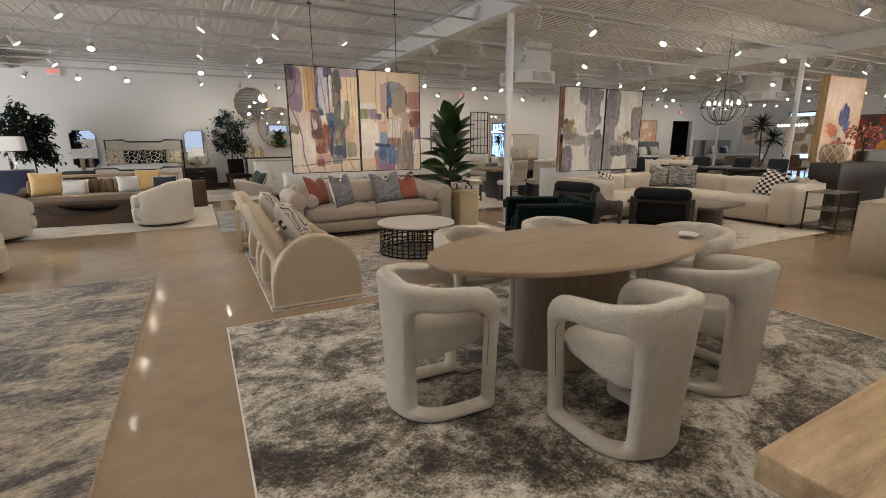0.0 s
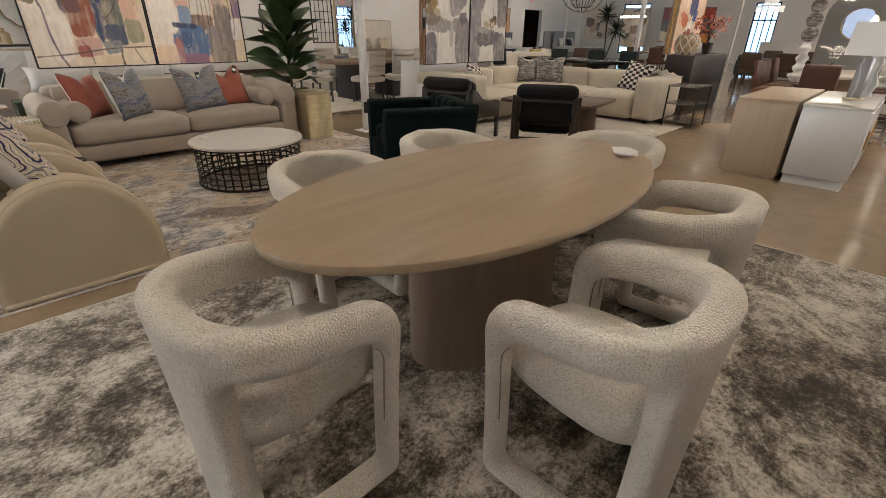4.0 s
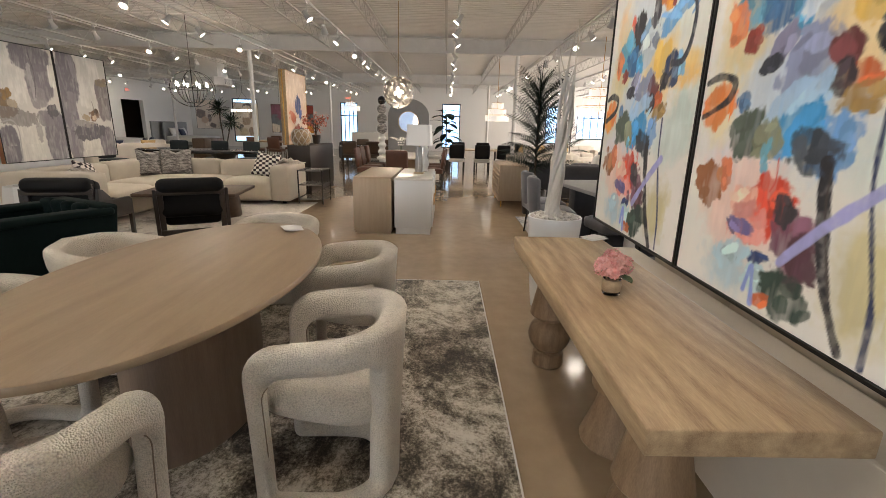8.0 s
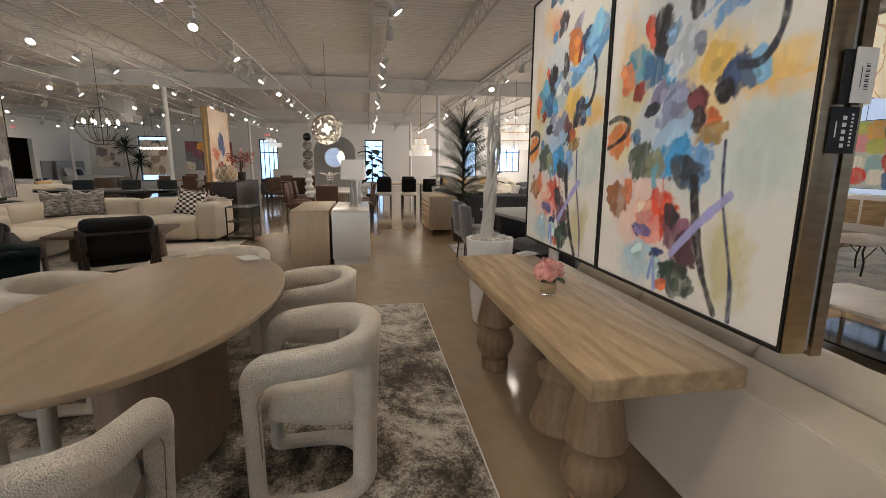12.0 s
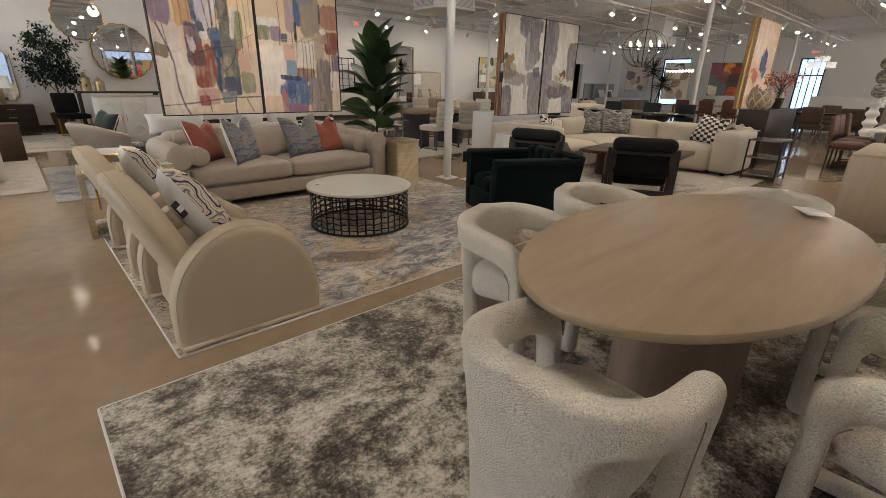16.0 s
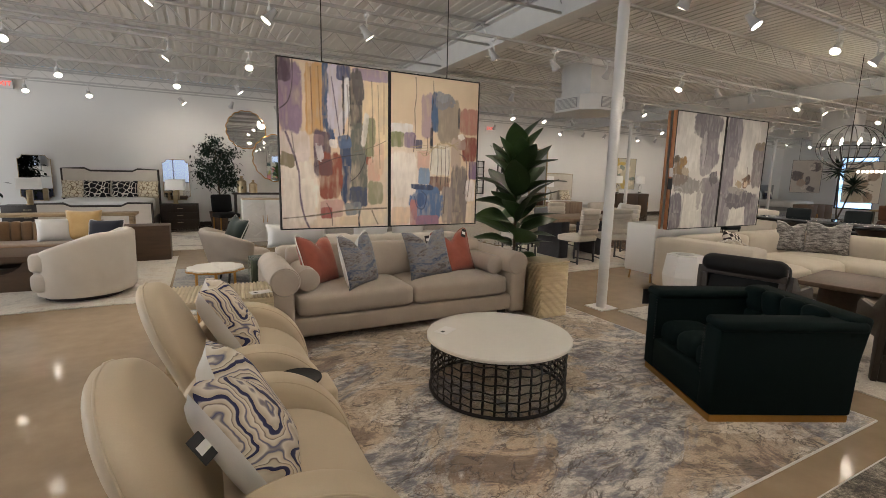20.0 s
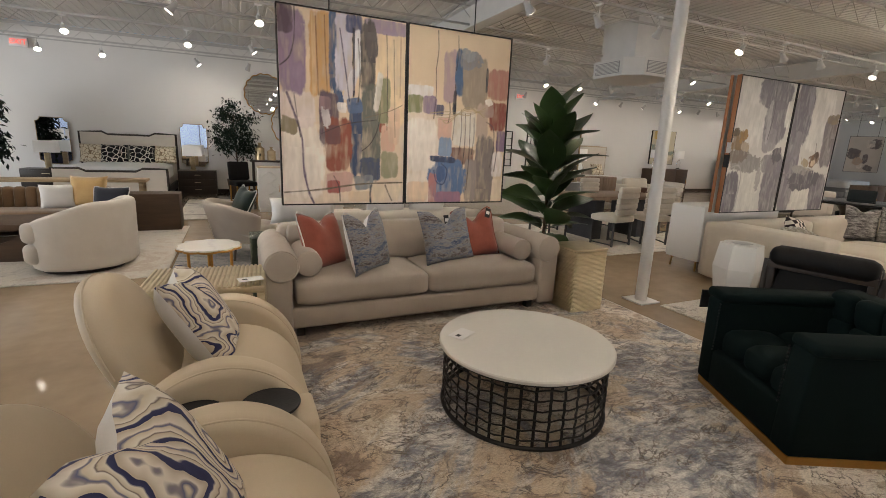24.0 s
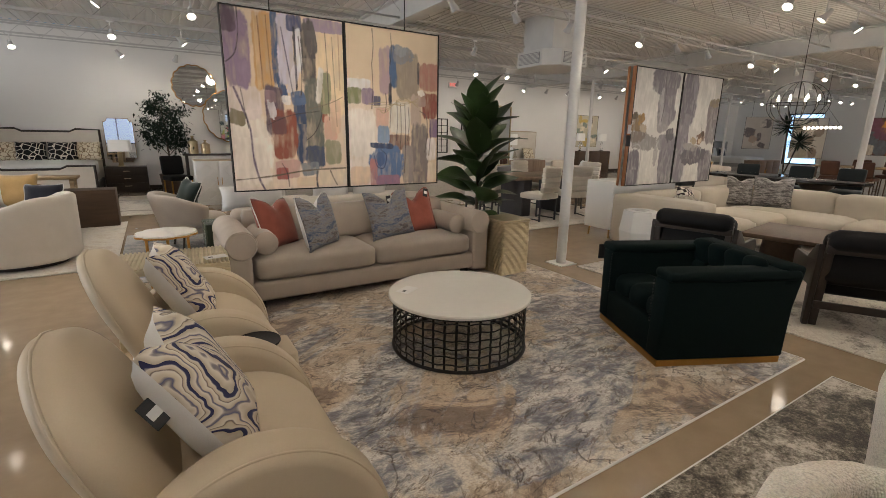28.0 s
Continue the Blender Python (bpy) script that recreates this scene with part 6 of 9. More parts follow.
def leafy_tree(name, label, x, y, height, spread, crown_z, n, leaf, material, seed, pot=M_brownwood, pot_h=0.3, pot_r=0.17, droop=0.2):
    """A potted tree with a branched trunk and a loose crown of small leaves."""
    p = thing(name, label, "plant", x, y, 0)
    part("pot", lathe([(0.0, 0.0), (pot_r * 0.75, 0.0), (pot_r, pot_h), (pot_r * 0.9, pot_h), (pot_r * 0.88, pot_h - 0.03), (0.0, pot_h - 0.03)], 24), pot, p)
    r = random.Random(seed)
    tips, bits = [], [tube(spline([(0, 0, pot_h - 0.05), (0.03, 0.02, crown_z * 0.7), (-0.02, 0.0, height * 0.8)], 4), [0.022 * (1 - i / 12) + 0.006 for i in range(9)], 7)]
    for k in range(16):
        a, z0 = 2.4 * k, crown_z * 0.75 + (height * 0.8 - crown_z * 0.75) * k / 16
        tip = Vector((spread * 0.85 * math.cos(a) * r.uniform(0.6, 1), spread * 0.85 * math.sin(a) * r.uniform(0.6, 1), min(height, z0 + r.uniform(0.15, 0.45))))
        bits.append(tube(spline([(0, 0, z0), tip * 0.5 + Vector((0, 0, z0 * 0.55)), tip], 3), [0.009, 0.008, 0.007, 0.006, 0.005, 0.004, 0.003], 5))
        tips += [(Vector((0, 0, z0)).lerp(tip, q), q) for q in (0.55, 0.75, 0.9, 1.0)]
    part("trunk", join(*bits), M_bark, p, "", 60)
    verts, faces = [], []
    for k in range(n):
        c, q = tips[k % len(tips)]
        d = Vector((r.gauss(0, 1), r.gauss(0, 1), r.gauss(0, 0.8)))
        c = c + d * spread * 0.17
        m = Matrix.Translation(c) @ pose(0, 0, 0, r.uniform(-40, 40), r.uniform(-10, 50) + 60 * droop, r.uniform(0, 360)) @ Matrix.Scale(leaf * r.uniform(0.7, 1.2), 4)
        b = len(verts)
        verts += [m @ Vector(v) for v in ((0, 0, 0), (0.5, -0.2, 0.03), (1, 0, -0.1), (0.5, 0.2, 0.03))]
        faces.append((b, b + 1, b + 2, b + 3))
    me = bpy.data.meshes.new("crown")
    me.from_pydata(verts, [], faces)
    me.materials.append(material)
    o = new("crown", me)
    o.parent = p
    o["kind"] = "stuff"
    return p


def palm(label, x, y, z, height, n, length, seed, material=M_leafdk, width=0.03, heads=((0, 0, 1.0),), pot_r=0.2, pot_h=0.35, pot=M_espresso, leaflets=13):
    """A potted palm: fronds of narrow leaflets from one or more heads."""
    p = thing("potted_palm", label, "plant", x, y, z)
    part("pot", lathe([(0.0, 0.0), (pot_r * 0.8, 0.0), (pot_r, pot_h), (pot_r * 0.9, pot_h), (pot_r * 0.88, pot_h - 0.03), (0.0, pot_h - 0.03)], 20), pot, p)
    r = random.Random(seed)
    for hx, hy, hk in heads:
        part("trunk", tube(spline([(0, 0, pot_h - 0.05), (hx * 0.5, hy * 0.5, height * hk * 0.4), (hx, hy, height * hk * 0.78)], 4), 0.022, 7), M_bark, p, "", 180)
        for k in range(n):
            a, e = 137.5 * k + r.uniform(-25, 25), 84 - 48 * k / n + r.uniform(-17, 17)
            z0 = height * hk * (0.78 - 0.5 * (k / n) * (leaflets > 3))
            L = length * r.uniform(0.8, 1.15)
            verts, faces = [], []
            M2 = pose(hx, hy, z0, 0, 0, a)
            def at(t):
                q = radians(e) - 1.0 * t
                return Vector((L * t * math.cos(radians(e) - 0.5 * t), 0, L * t * math.sin(radians(e) - 0.5 * t)))
            nb = leaflets + 1
            for i in range(nb):
                c = at(i / leaflets)
                verts += [M2 @ c, M2 @ (c + Vector((0, 0.008, 0)))]
            faces += [(2 * i, 2 * i + 2, 2 * i + 3, 2 * i + 1) for i in range(leaflets)]
            for i in range(1, leaflets + 1):
                t = i / leaflets
                c = at(t)
                ll = L * 0.5 * math.sin(math.pi * min(1, 0.15 + t * 0.8))
                for s in (-1, 1):
                    tip = c + Vector((ll * 0.55, s * ll * 0.75, -ll * 0.35))
                    sd = Vector((width, -s * width * 0.4, 0))
                    b = len(verts)
                    verts += [M2 @ (c.lerp(tip, 0.4) + sd * 0.6), M2 @ tip, M2 @ (c.lerp(tip, 0.4) - sd * 0.6)]
                    faces.append((2 * i, b, b + 1, b + 2))
            me = bpy.data.meshes.new("frond")
            me.from_pydata(verts, [], faces)
            me.materials.append(material)
            o = new("frond", me)
            o.parent = p
    return p


def broad_plant(label, x, y, height, n, size, seed, material=M_leafdk):
    p = thing("potted_plant", label, "plant", x, y, 0)
    part("pot", lathe([(0.0, 0.0), (0.17, 0.0), (0.22, 0.35), (0.2, 0.35), (0.19, 0.31), (0.0, 0.31)], 20), M_espresso, p)
    part("stem", tube(spline([(0, 0, 0.3), (0.05, 0, height * 0.5), (-0.03, 0, height * 0.9)], 4), 0.022, 7), M_bark, p, "", 180)
    r = random.Random(seed)
    lm = mesh_of(leaf_bm(size, size * 0.55, 0.35, 6), 60, (material,))
    for k in range(n):
        o = new("leaf", lm)
        o.parent = p
        t = k / n
        o.matrix_basis = pose(0, 0, height * (0.42 + 0.55 * t), 0, 0, 137.5 * k) @ pose(0.08, 0, 0, 0, 10 - 35 * t + r.uniform(-20, 20), 0) @ Matrix.Scale(r.uniform(0.7, 1.2), 4)
    return p


leafy_tree("potted_tree", "potted ficus tree with a loose small-leaved crown by the wall", 0.98, 16.3, 2.55, 0.56, 1.15, 2600, 0.10, M_leafdk, 5, M_brownwood, 0.45, 0.24)
leafy_tree("potted_tree", "tall bushy dark green potted tree near the wall", -3.75, 15.5, 2.45, 0.62, 1.2, 1800, 0.17, M_leafdk, 9, M_espresso, 0.4, 0.22)
palm("tall black-green potted palm with feathery fronds", 8.0, -0.60, 0, 2.60, 120, 0.58, 14, pot_r=0.22, pot_h=0.42, width=0.016, leaflets=13)


def yucca(label, x, y, heads, seed):
    """A potted yucca: bare stems, each with a burst of stiff narrow blades."""
    p = thing("potted_plant", label, "plant", x, y, 0)
    part("pot", lathe([(0.0, 0.0), (0.16, 0.0), (0.2, 0.35), (0.18, 0.35), (0.176, 0.32), (0.0, 0.32)], 20), M_espresso, p)
    r = random.Random(seed)
    blades = [mesh_of(quads([[(ln * t, sg * 0.022 * math.sin(math.pi * (0.12 + 0.88 * t)) ** 0.7, -cu * t * t + 0.012 * abs(sg)) for sg in (-1, 0, 1)] for t in np.linspace(0, 1, 6)]), 60, (M_leafdk,)) for ln, cu in ((0.44, 0.03), (0.40, 0.10), (0.47, 0.16))]
    for hx, hy, hz in heads:
        part("trunk", tube(spline([(0, 0, 0.3), (hx * 0.4, hy * 0.4, hz * 0.5), (hx, hy, hz)], 4), 0.026, 8), M_bark, p, "", 180)
        for k in range(64):
            o = new("leaf", r.choice(blades))
            o.parent = p
            o.matrix_basis = pose(hx, hy, hz - 0.12 + 0.16 * (1 - k / 64), 0, 0, 137.5 * k) @ pose(0.015, 0, 0, r.uniform(-30, 30), -86 + 112 * (k / 64) ** 0.8 + r.gauss(0, 7), 0)


yucca("spiky double-headed potted yucca on bare stems", 19.6, 10.25, ((0.0, 0.12, 2.0), (0.12, -0.28, 1.48)), 17)


# ---- sectional group ----
def sectional():
    s = thing("sectional_sofa", "large ivory L-shaped sectional sofa with wide rounded backs", "sofa", 0, 0, 0.0)
    def blk(name, x0, y0, x1, y1, z0, z1, r=0.08, puff=0.0, n=7):
        b = soft(x1 - x0, y1 - y0, z1 - z0, r, n, puff, ((x0 + x1) / 2, (y0 + y1) / 2, (z0 + z1) / 2))
        part(name, b, M_sect, s, "", 180)
    # wing along the back, facing -y
    blk("back", 6.42, 6.56, 7.75, 6.92, 0.05, 0.74)
    blk("back", 7.75, 6.56, 9.25, 6.92, 0.05, 0.74)
    blk("arm", 6.10, 5.66, 6.44, 6.94, 0.05, 0.73, 0.05)
    blk("seat", 6.43, 5.60, 7.45, 6.60, 0.05, 0.44, 0.09, 0.03)
    blk("seat", 7.45, 5.60, 8.45, 6.60, 0.05, 0.44, 0.09, 0.03)
    # wing along +x, facing -x
    blk("back", 9.0, 5.35, 9.36, 6.92, 0.05, 0.74)
    blk("back", 9.0, 4.10, 9.36, 5.35, 0.05, 0.74)
    blk("arm", 8.28, 3.76, 9.36, 4.12, 0.05, 0.70, 0.06)
    blk("seat", 8.25, 4.10, 9.05, 5.00, 0.05, 0.44, 0.09, 0.03)
    blk("seat", 8.25, 5.00, 9.05, 6.60, 0.05, 0.44, 0.09, 0.03)
    for x, y in ((6.3, 5.75), (6.3, 6.65), (8.4, 3.9), (9.2, 3.9), (9.2, 6.6)):
        part("foot", box(x - 0.03, y - 0.03, 0.0, x + 0.03, y + 0.03, 0.06), M_espresso, s, "", 0)


sectional()
M_foil = rug_mat("silver_foil_cloth", [lin(c) for c in ((44, 41, 41), (96, 92, 90), (170, 166, 162), (226, 223, 219))], 9, (1, 1, 4), 4.4, 0.6, 70, 0.8)
M_fur = mat("fur_throw", lin((206, 196, 176)), 0.95, rgb2=lin((110, 98, 84)), scale=22, grain=120, bump=0.8, sheen=0.5, sharp=0.5)


def check_mat():
    m = mat("blocks_print", lin((216, 208, 196)), 0.9, bump=0.1)
    n, link = m.node_tree.nodes, m.node_tree.links.new
    tc, ck, mp = n.new("ShaderNodeTexCoord"), n.new("ShaderNodeTexChecker"), n.new("ShaderNodeMapping")
    mp.inputs["Scale"].default_value, mp.inputs["Location"].default_value = (15.0, 0.001, 22.0), (0.3, 0.5, 0.2)
    mp.inputs["Rotation"].default_value = (0, radians(12), 0)
    ck.inputs["Scale"].default_value = 1.0
    ck.inputs["Color1"].default_value, ck.inputs["Color2"].default_value = (*lin((226, 218, 208)), 1), (*lin((50, 40, 42)), 1)
    link(tc.outputs["Object"], mp.inputs[0])
    link(mp.outputs[0], ck.inputs["Vector"])
    link(ck.outputs[0], n["Principled BSDF"].inputs["Base Color"])
    return m


M_check = check_mat()
cushion("crinkled silver pillow on the sectional", 8.62, 6.46, 0.44, -36, -14, 0.44, 0.48, 0.15, M_foil, None, 6, 0.06)
cushion("large crinkled silver pillow on the sectional", 8.83, 6.08, 0.44, -66, -15, 0.54, 0.50, 0.15, M_foil, None, 0, 0.06)
cushion("brown, mauve and white block-print pillow on the sectional", 8.76, 4.44, 0.45, -106, -26, 0.52, 0.50, 0.15, M_check, None, 8, 0.03, True)
cushion("fur and stripe pillow on the sectional", 6.95, 6.30, 0.45, 10, -20, 0.46, 0.40, 0.15, M_check, None, 10)


def throw(label, x, y, z, rz, w, d, seed):
    t = thing("fur_throw", label, "throw", x, y, z, rz)
    r = random.Random(seed)
    rows = [[(w * (i / 14 - 0.5), d * (j / 10 - 0.5) * (1 + 0.12 * math.sin(i * 1.1)), 0.05 * math.sin(math.pi * i / 14) * math.sin(math.pi * j / 10) + 0.03 * (1 + math.sin(i * 1.7 + j)) * math.sin(math.pi * i / 14)) for j in range(11)] for i in range(15)]
    part("fur", quads(rows), M_fur, t, "", 180)


throw("cream fur throw folded over the sectional", 9.05, 4.02, 0.70, 70, 0.62, 0.32, 1)
throw("cream fur throw over the sectional back", 6.62, 6.20, 0.66, 10, 0.42, 0.3, 2)


def lounge_chair():
    c = thing("lounge_chair", "black leather lounge chair in a dark wooden frame", "armchair", 0, 0, 0.011, 0, "black leather lounge chairs")
    # faces +y
    for sx in (-1, 1):
        part("side_frame", bent(prism([(-0.36, 0.0), (-0.30, 0.0), (-0.27, 0.32), (0.30, 0.28), (0.30, 0.0), (0.36, 0.0), (0.37, 0.46), (0.30, 0.50), (-0.10, 0.52), (-0.30, 0.66), (-0.40, 0.68), (-0.41, 0.55)], -0.02, 0.02, 0.006), lambda x, y, z: (sx * 0.36 + z, x, y)), M_espresso, c, "dark wooden side frame", 30)
        part("back_post", bent(box(-0.028, -0.02, 0.0, 0.028, 0.02, 0.74, 0.006), lambda x, y, z: (x + sx * 0.31, y - 0.33 - 0.12 * z, z)), M_espresso, c)
    for z in (0.16, 0.62):
        part("rail", box(-0.34, -0.39 - 0.10 * z, z, 0.34, -0.36 - 0.10 * z, z + 0.06, 0.006), M_espresso, c)
    part("seat_cushion", moved(soft(0.62, 0.66, 0.18, 0.07, 8, 0.03), pose(0, 0.04, 0.36, 6)), M_black, c, "", 180)
    part("back_cushion", moved(soft(0.66, 0.17, 0.42, 0.075, 8, 0), pose(0, -0.30, 0.56, -16)), M_black, c, "", 180)
    part("head_roll", moved(soft(0.68, 0.18, 0.17, 0.08, 8, 0), pose(0, -0.40, 0.72, -10)), M_black, c, "", 180)
    return c


lc = lounge_chair()
lc.matrix_basis = pose(5.34, 5.20, 0.011, 0, 0, -78)
copy_thing(lc, pose(5.55, 4.02, 0.011, 0, 0, -60))


def block_table():
    t = thing("coffee_table", "large dark wooden coffee table with rounded slab legs", "table", 7.05, 4.75, 0.011, 8)
    part("tabletop", box(-0.55, -0.70, 0.37, 0.55, 0.70, 0.42, 0.01), M_brownwood, t)
    for sy in (-1, 1):
        part("leg", moved(lathe([(0.0, 0.0), (0.20, 0.0), (0.21, 0.01), (0.19, 0.37), (0.0, 0.37)], 28), pose(0.0, sy * 0.40, 0)), M_brownwood, t)


block_table()


def hex_table():
    t = thing("side_table", "white faceted hexagonal side table", "side table", 5.74, 6.22, 0.011)
    rows = [[(r * math.cos(math.pi / 3 * k + o), r * math.sin(math.pi / 3 * k + o), z) for k in range(6)] for r, z, o in ((0.18, 0.0, 0.2), (0.235, 0.34, 0.2), (0.20, 0.60, 0.2))]
    part("body", quads(rows, closed_v=True, caps=True), M_lacq, t, "", 0)
    part("inset", prism([(0.10 * math.cos(k * math.pi / 3), 0.10 * math.sin(k * math.pi / 3)) for k in range(6)], 0.60, 0.604), M_greygrid, t, "", 0)


hex_table()


def shelf_table():
    t = thing("tiered_table", "three-tier dark metal end table with marble shelves", "side table", 8.72, 3.42, 0, 0)
    for sx in (-1, 1):
        for sy in (-1, 1):
            part("leg", box(sx * 0.29 - 0.01, sy * 0.22 - 0.01, 0, sx * 0.29 + 0.01, sy * 0.22 + 0.01, 0.62), M_iron, t, "", 0)
    for z in (0.08, 0.34, 0.60):
        part("shelf", box(-0.28, -0.21, z, 0.28, 0.21, z + 0.022), vein_mat("grey_marble", lin((120, 116, 110)), [lin((190, 186, 180)), lin((150, 146, 140))], 0.2, 3, 0.05), t, "grey marble shelf", 0)
        for sy in (-1, 1):
            part("rail", box(-0.28, sy * 0.22 - 0.008, z - 0.002, 0.28, sy * 0.22 + 0.008, z + 0.02), M_iron, t, "", 0)


shelf_table()


# ---- cabinets and things to the east ----
def cabinet(name, label, x0, y0, x1, y1, h, body, top=None, doors=(), knob=M_gold, toe=0.0, leg=0.0):
    """doors: (face, count); faces by their outward side."""
    c = thing(name, label, "cabinet", (x0 + x1) / 2, (y0 + y1) / 2, 0)
    w, d = (x1 - x0) / 2, (y1 - y0) / 2
    base = leg or toe
    th = 0.025 if top else 0.0
    part("body", box(-w, -d, base, w, d, h - th, 0.004), body, c)
    if top:
        part("top", box(-w - 0.005, -d - 0.005, h - th, w + 0.005, d + 0.005, h, 0.003), top, c)
    if toe:
        part("plinth", box(-w + 0.015, -d + 0.015, 0, w - 0.015, d - 0.015, toe), body, c, "", 0)
    if leg:
        for sx in (-1, 1):
            for sy in (-1, 1):
                part("leg", rod((sx * (w - 0.05), sy * (d - 0.05), 0), (sx * (w - 0.06), sy * (d - 0.06), leg), 0.014, 8), M_gold, c)
    for face, n in doors:
        along = w if face in "-y+y" and "y" in face else d
        step = 2 * along / n
        for k in range(n):
            a0, a1 = -along + step * k + 0.006, -along + step * (k + 1) - 0.006
            z0, z1 = base + 0.02, h - th - 0.012
            if "y" in face:
                s = -1 if face[0] == "-" else 1
                q0, q1 = sorted((s * d, s * (d + 0.016)))
                dr = part("door", box(a0, q0, z0, a1, q1, z1, 0.003), body, c)
                part("handle", box((a1 - 0.04 if k % 2 == 0 else a0 + 0.03), min(s * (d + 0.016), s * (d + 0.03)), (z0 + z1) / 2 - 0.08, (a1 - 0.03 if k % 2 == 0 else a0 + 0.04), max(s * (d + 0.016), s * (d + 0.03)), (z0 + z1) / 2 + 0.08, 0.002), knob, dr, "metal pull", 0)
            else:
                s = -1 if face[0] == "-" else 1
                q0, q1 = sorted((s * w, s * (w + 0.016)))
                dr = part("door", box(q0, a0, z0, q1, a1, z1, 0.003), body, c)
                part("handle", box(min(s * (w + 0.016), s * (w + 0.03)), a0 + 0.03, (z0 + z1) / 2 - 0.08, max(s * (w + 0.016), s * (w + 0.03)), a0 + 0.04, (z0 + z1) / 2 + 0.08, 0.002), knob, dr, "metal pull", 0)
    return c


M_palewood = mat("pale_ash", lin((190, 172, 148)), 0.5, rgb2=lin((174, 154, 130)), scale=3, grain=40, bump=0.06, stretch=(8, 8, 1), detail=8)
cabinet("sideboard", "pale ash sideboard with a smooth end panel", 6.15, 1.66, 7.70, 2.16, 0.77, M_palewood, M_palewood, (("+y", 3),), toe=0.03)
cabinet("sideboard", "glossy white sideboard with a marble top", 6.15, 1.12, 7.70, 1.62, 0.76, M_lacq, M_marble, (("-y", 3),), toe=0.09)


def table_lamp(label, x, y, z, base_mat, kind=0, h=0.62, sw=0.19, rz=0, sd=None):
    l = thing("table_lamp", label, "lamp", x, y, z, rz)
    sd = sd or sw * 0.55
    if kind == 0:
        part("base", box(-0.05, -0.05, 0.02, 0.05, 0.05, h * 0.55, 0.004), base_mat, l)
        part("foot", box(-0.07, -0.07, 0, 0.07, 0.07, 0.02, 0.003), M_brass, l)
    else:
        part("base", lathe([(0.0, 0.0), (0.08, 0.0), (0.085, 0.02), (0.04, 0.05), (0.06, h * 0.2), (0.075, h * 0.32), (0.05, h * 0.45), (0.02, h * 0.52), (0.0, h * 0.52)], 20), base_mat, l)
    part("stem", rod((0, 0, h * 0.52), (0, 0, h * 0.66), 0.008), M_brass, l)
    rows = [[(px * q, py * q, zz) for px, py in ring_outline(sw, sd, 32, 8 if kind == 0 else 2)] for q, zz in ((1.0, h * 0.58), (0.94, h))]
    part("shade", quads(rows, closed_v=True), M_shade, l, "white fabric shade", 60)
    return l


table_lamp("table lamp with a grey marble base and a wide white shade", 6.9, 1.33, 0.76, vein_mat("grey_stone", lin((150, 148, 146)), [lin((196, 194, 192)), lin((170, 168, 166))], 0.3, 4, 0.06), 0, 0.70, 0.18, 80, 0.12)


def baluster_vase(label, x, y, z, h, r, material, bumps=3):
    v = thing("vase", label, "vase", x, y, z)
    prof = [(0.0, 0.0), (r * 0.7, 0.0)]
    for k in range(bumps * 8 + 1):
        t = k / (bumps * 8)
        prof.append((r * (0.62 + 0.38 * math.sin(math.pi * bumps * t) ** 2) * (1 - 0.35 * t), 0.02 + (h - 0.05) * t))
    prof += [(r * 0.5, h), (r * 0.35, h), (r * 0.3, h - 0.05)]
    part("body", lathe(prof, 24), material, v, "", 60)


baluster_vase("white stacked sculptural vase on the sideboard", 7.35, 1.28, 0.76, 0.46, 0.09, M_lacq, 2)


def chevron_cabinet():
    c = thing("sideboard", "pale wooden sideboard with carved zigzag doors on brass legs", "cabinet", 9.2, -0.33, 0)
    w, d, h = 0.62, 0.27, 0.78
    part("body", box(-w, -d, 0.12, w, d, h, 0.006), M_palewood, c)
    for sx in (-1, 1):
        for sy in (-1, 1):
            part("leg", rod((sx * (w - 0.07), sy * (d - 0.06), 0), (sx * (w - 0.06), sy * (d - 0.06), 0.12), 0.014, 8), M_gold, c)
    for face in (0, 1):
        n = 6 if face == 0 else 12
        L = (2 * d if face == 0 else 2 * w)
        for row in range(7):
            pts = []
            for k in range(n * 2 + 1):
                a = -L / 2 + 0.01 + (L - 0.02) * k / (n * 2)
                zz = 0.17 + 0.08 * row + 0.04 * (k % 2)
                pts.append((-w - 0.002, a, zz) if face == 0 else (a, d + 0.002, zz))
            part("carved_ridge", tube(pts, 0.009, 4), M_palewood, c, "", 0)


chevron_cabinet()


def dining_chair_simple():
    c = thing("dining_chair", "grey upholstered tub dining chair on dark legs", "chair", 0, 0, 0, 0, "grey dining chairs")
    part("seat", moved(soft(0.54, 0.52, 0.14, 0.05, 6, 0.02), pose(0, 0, 0.43)), M_greyup, c, "", 180)
    b = soft(1.5, 0.08, 0.44, 0.038, 10, 0, (0, 0, 0.66))
    part("back", bent(b, lambda x, y, z: ((0.27 + y + 0.04 * (z - 0.4)) * math.sin(x), 0.02 - (0.27 + y + 0.10 * (z - 0.4)) * math.cos(x), z)), M_greyup, c, "", 180)
    for sx in (-1, 1):
        for sy in (-1, 1):
            part("leg", rod((sx * 0.22, sy * 0.20, 0), (sx * 0.19, sy * 0.17, 0.38), 0.012, 7), M_iron, c)
    return c


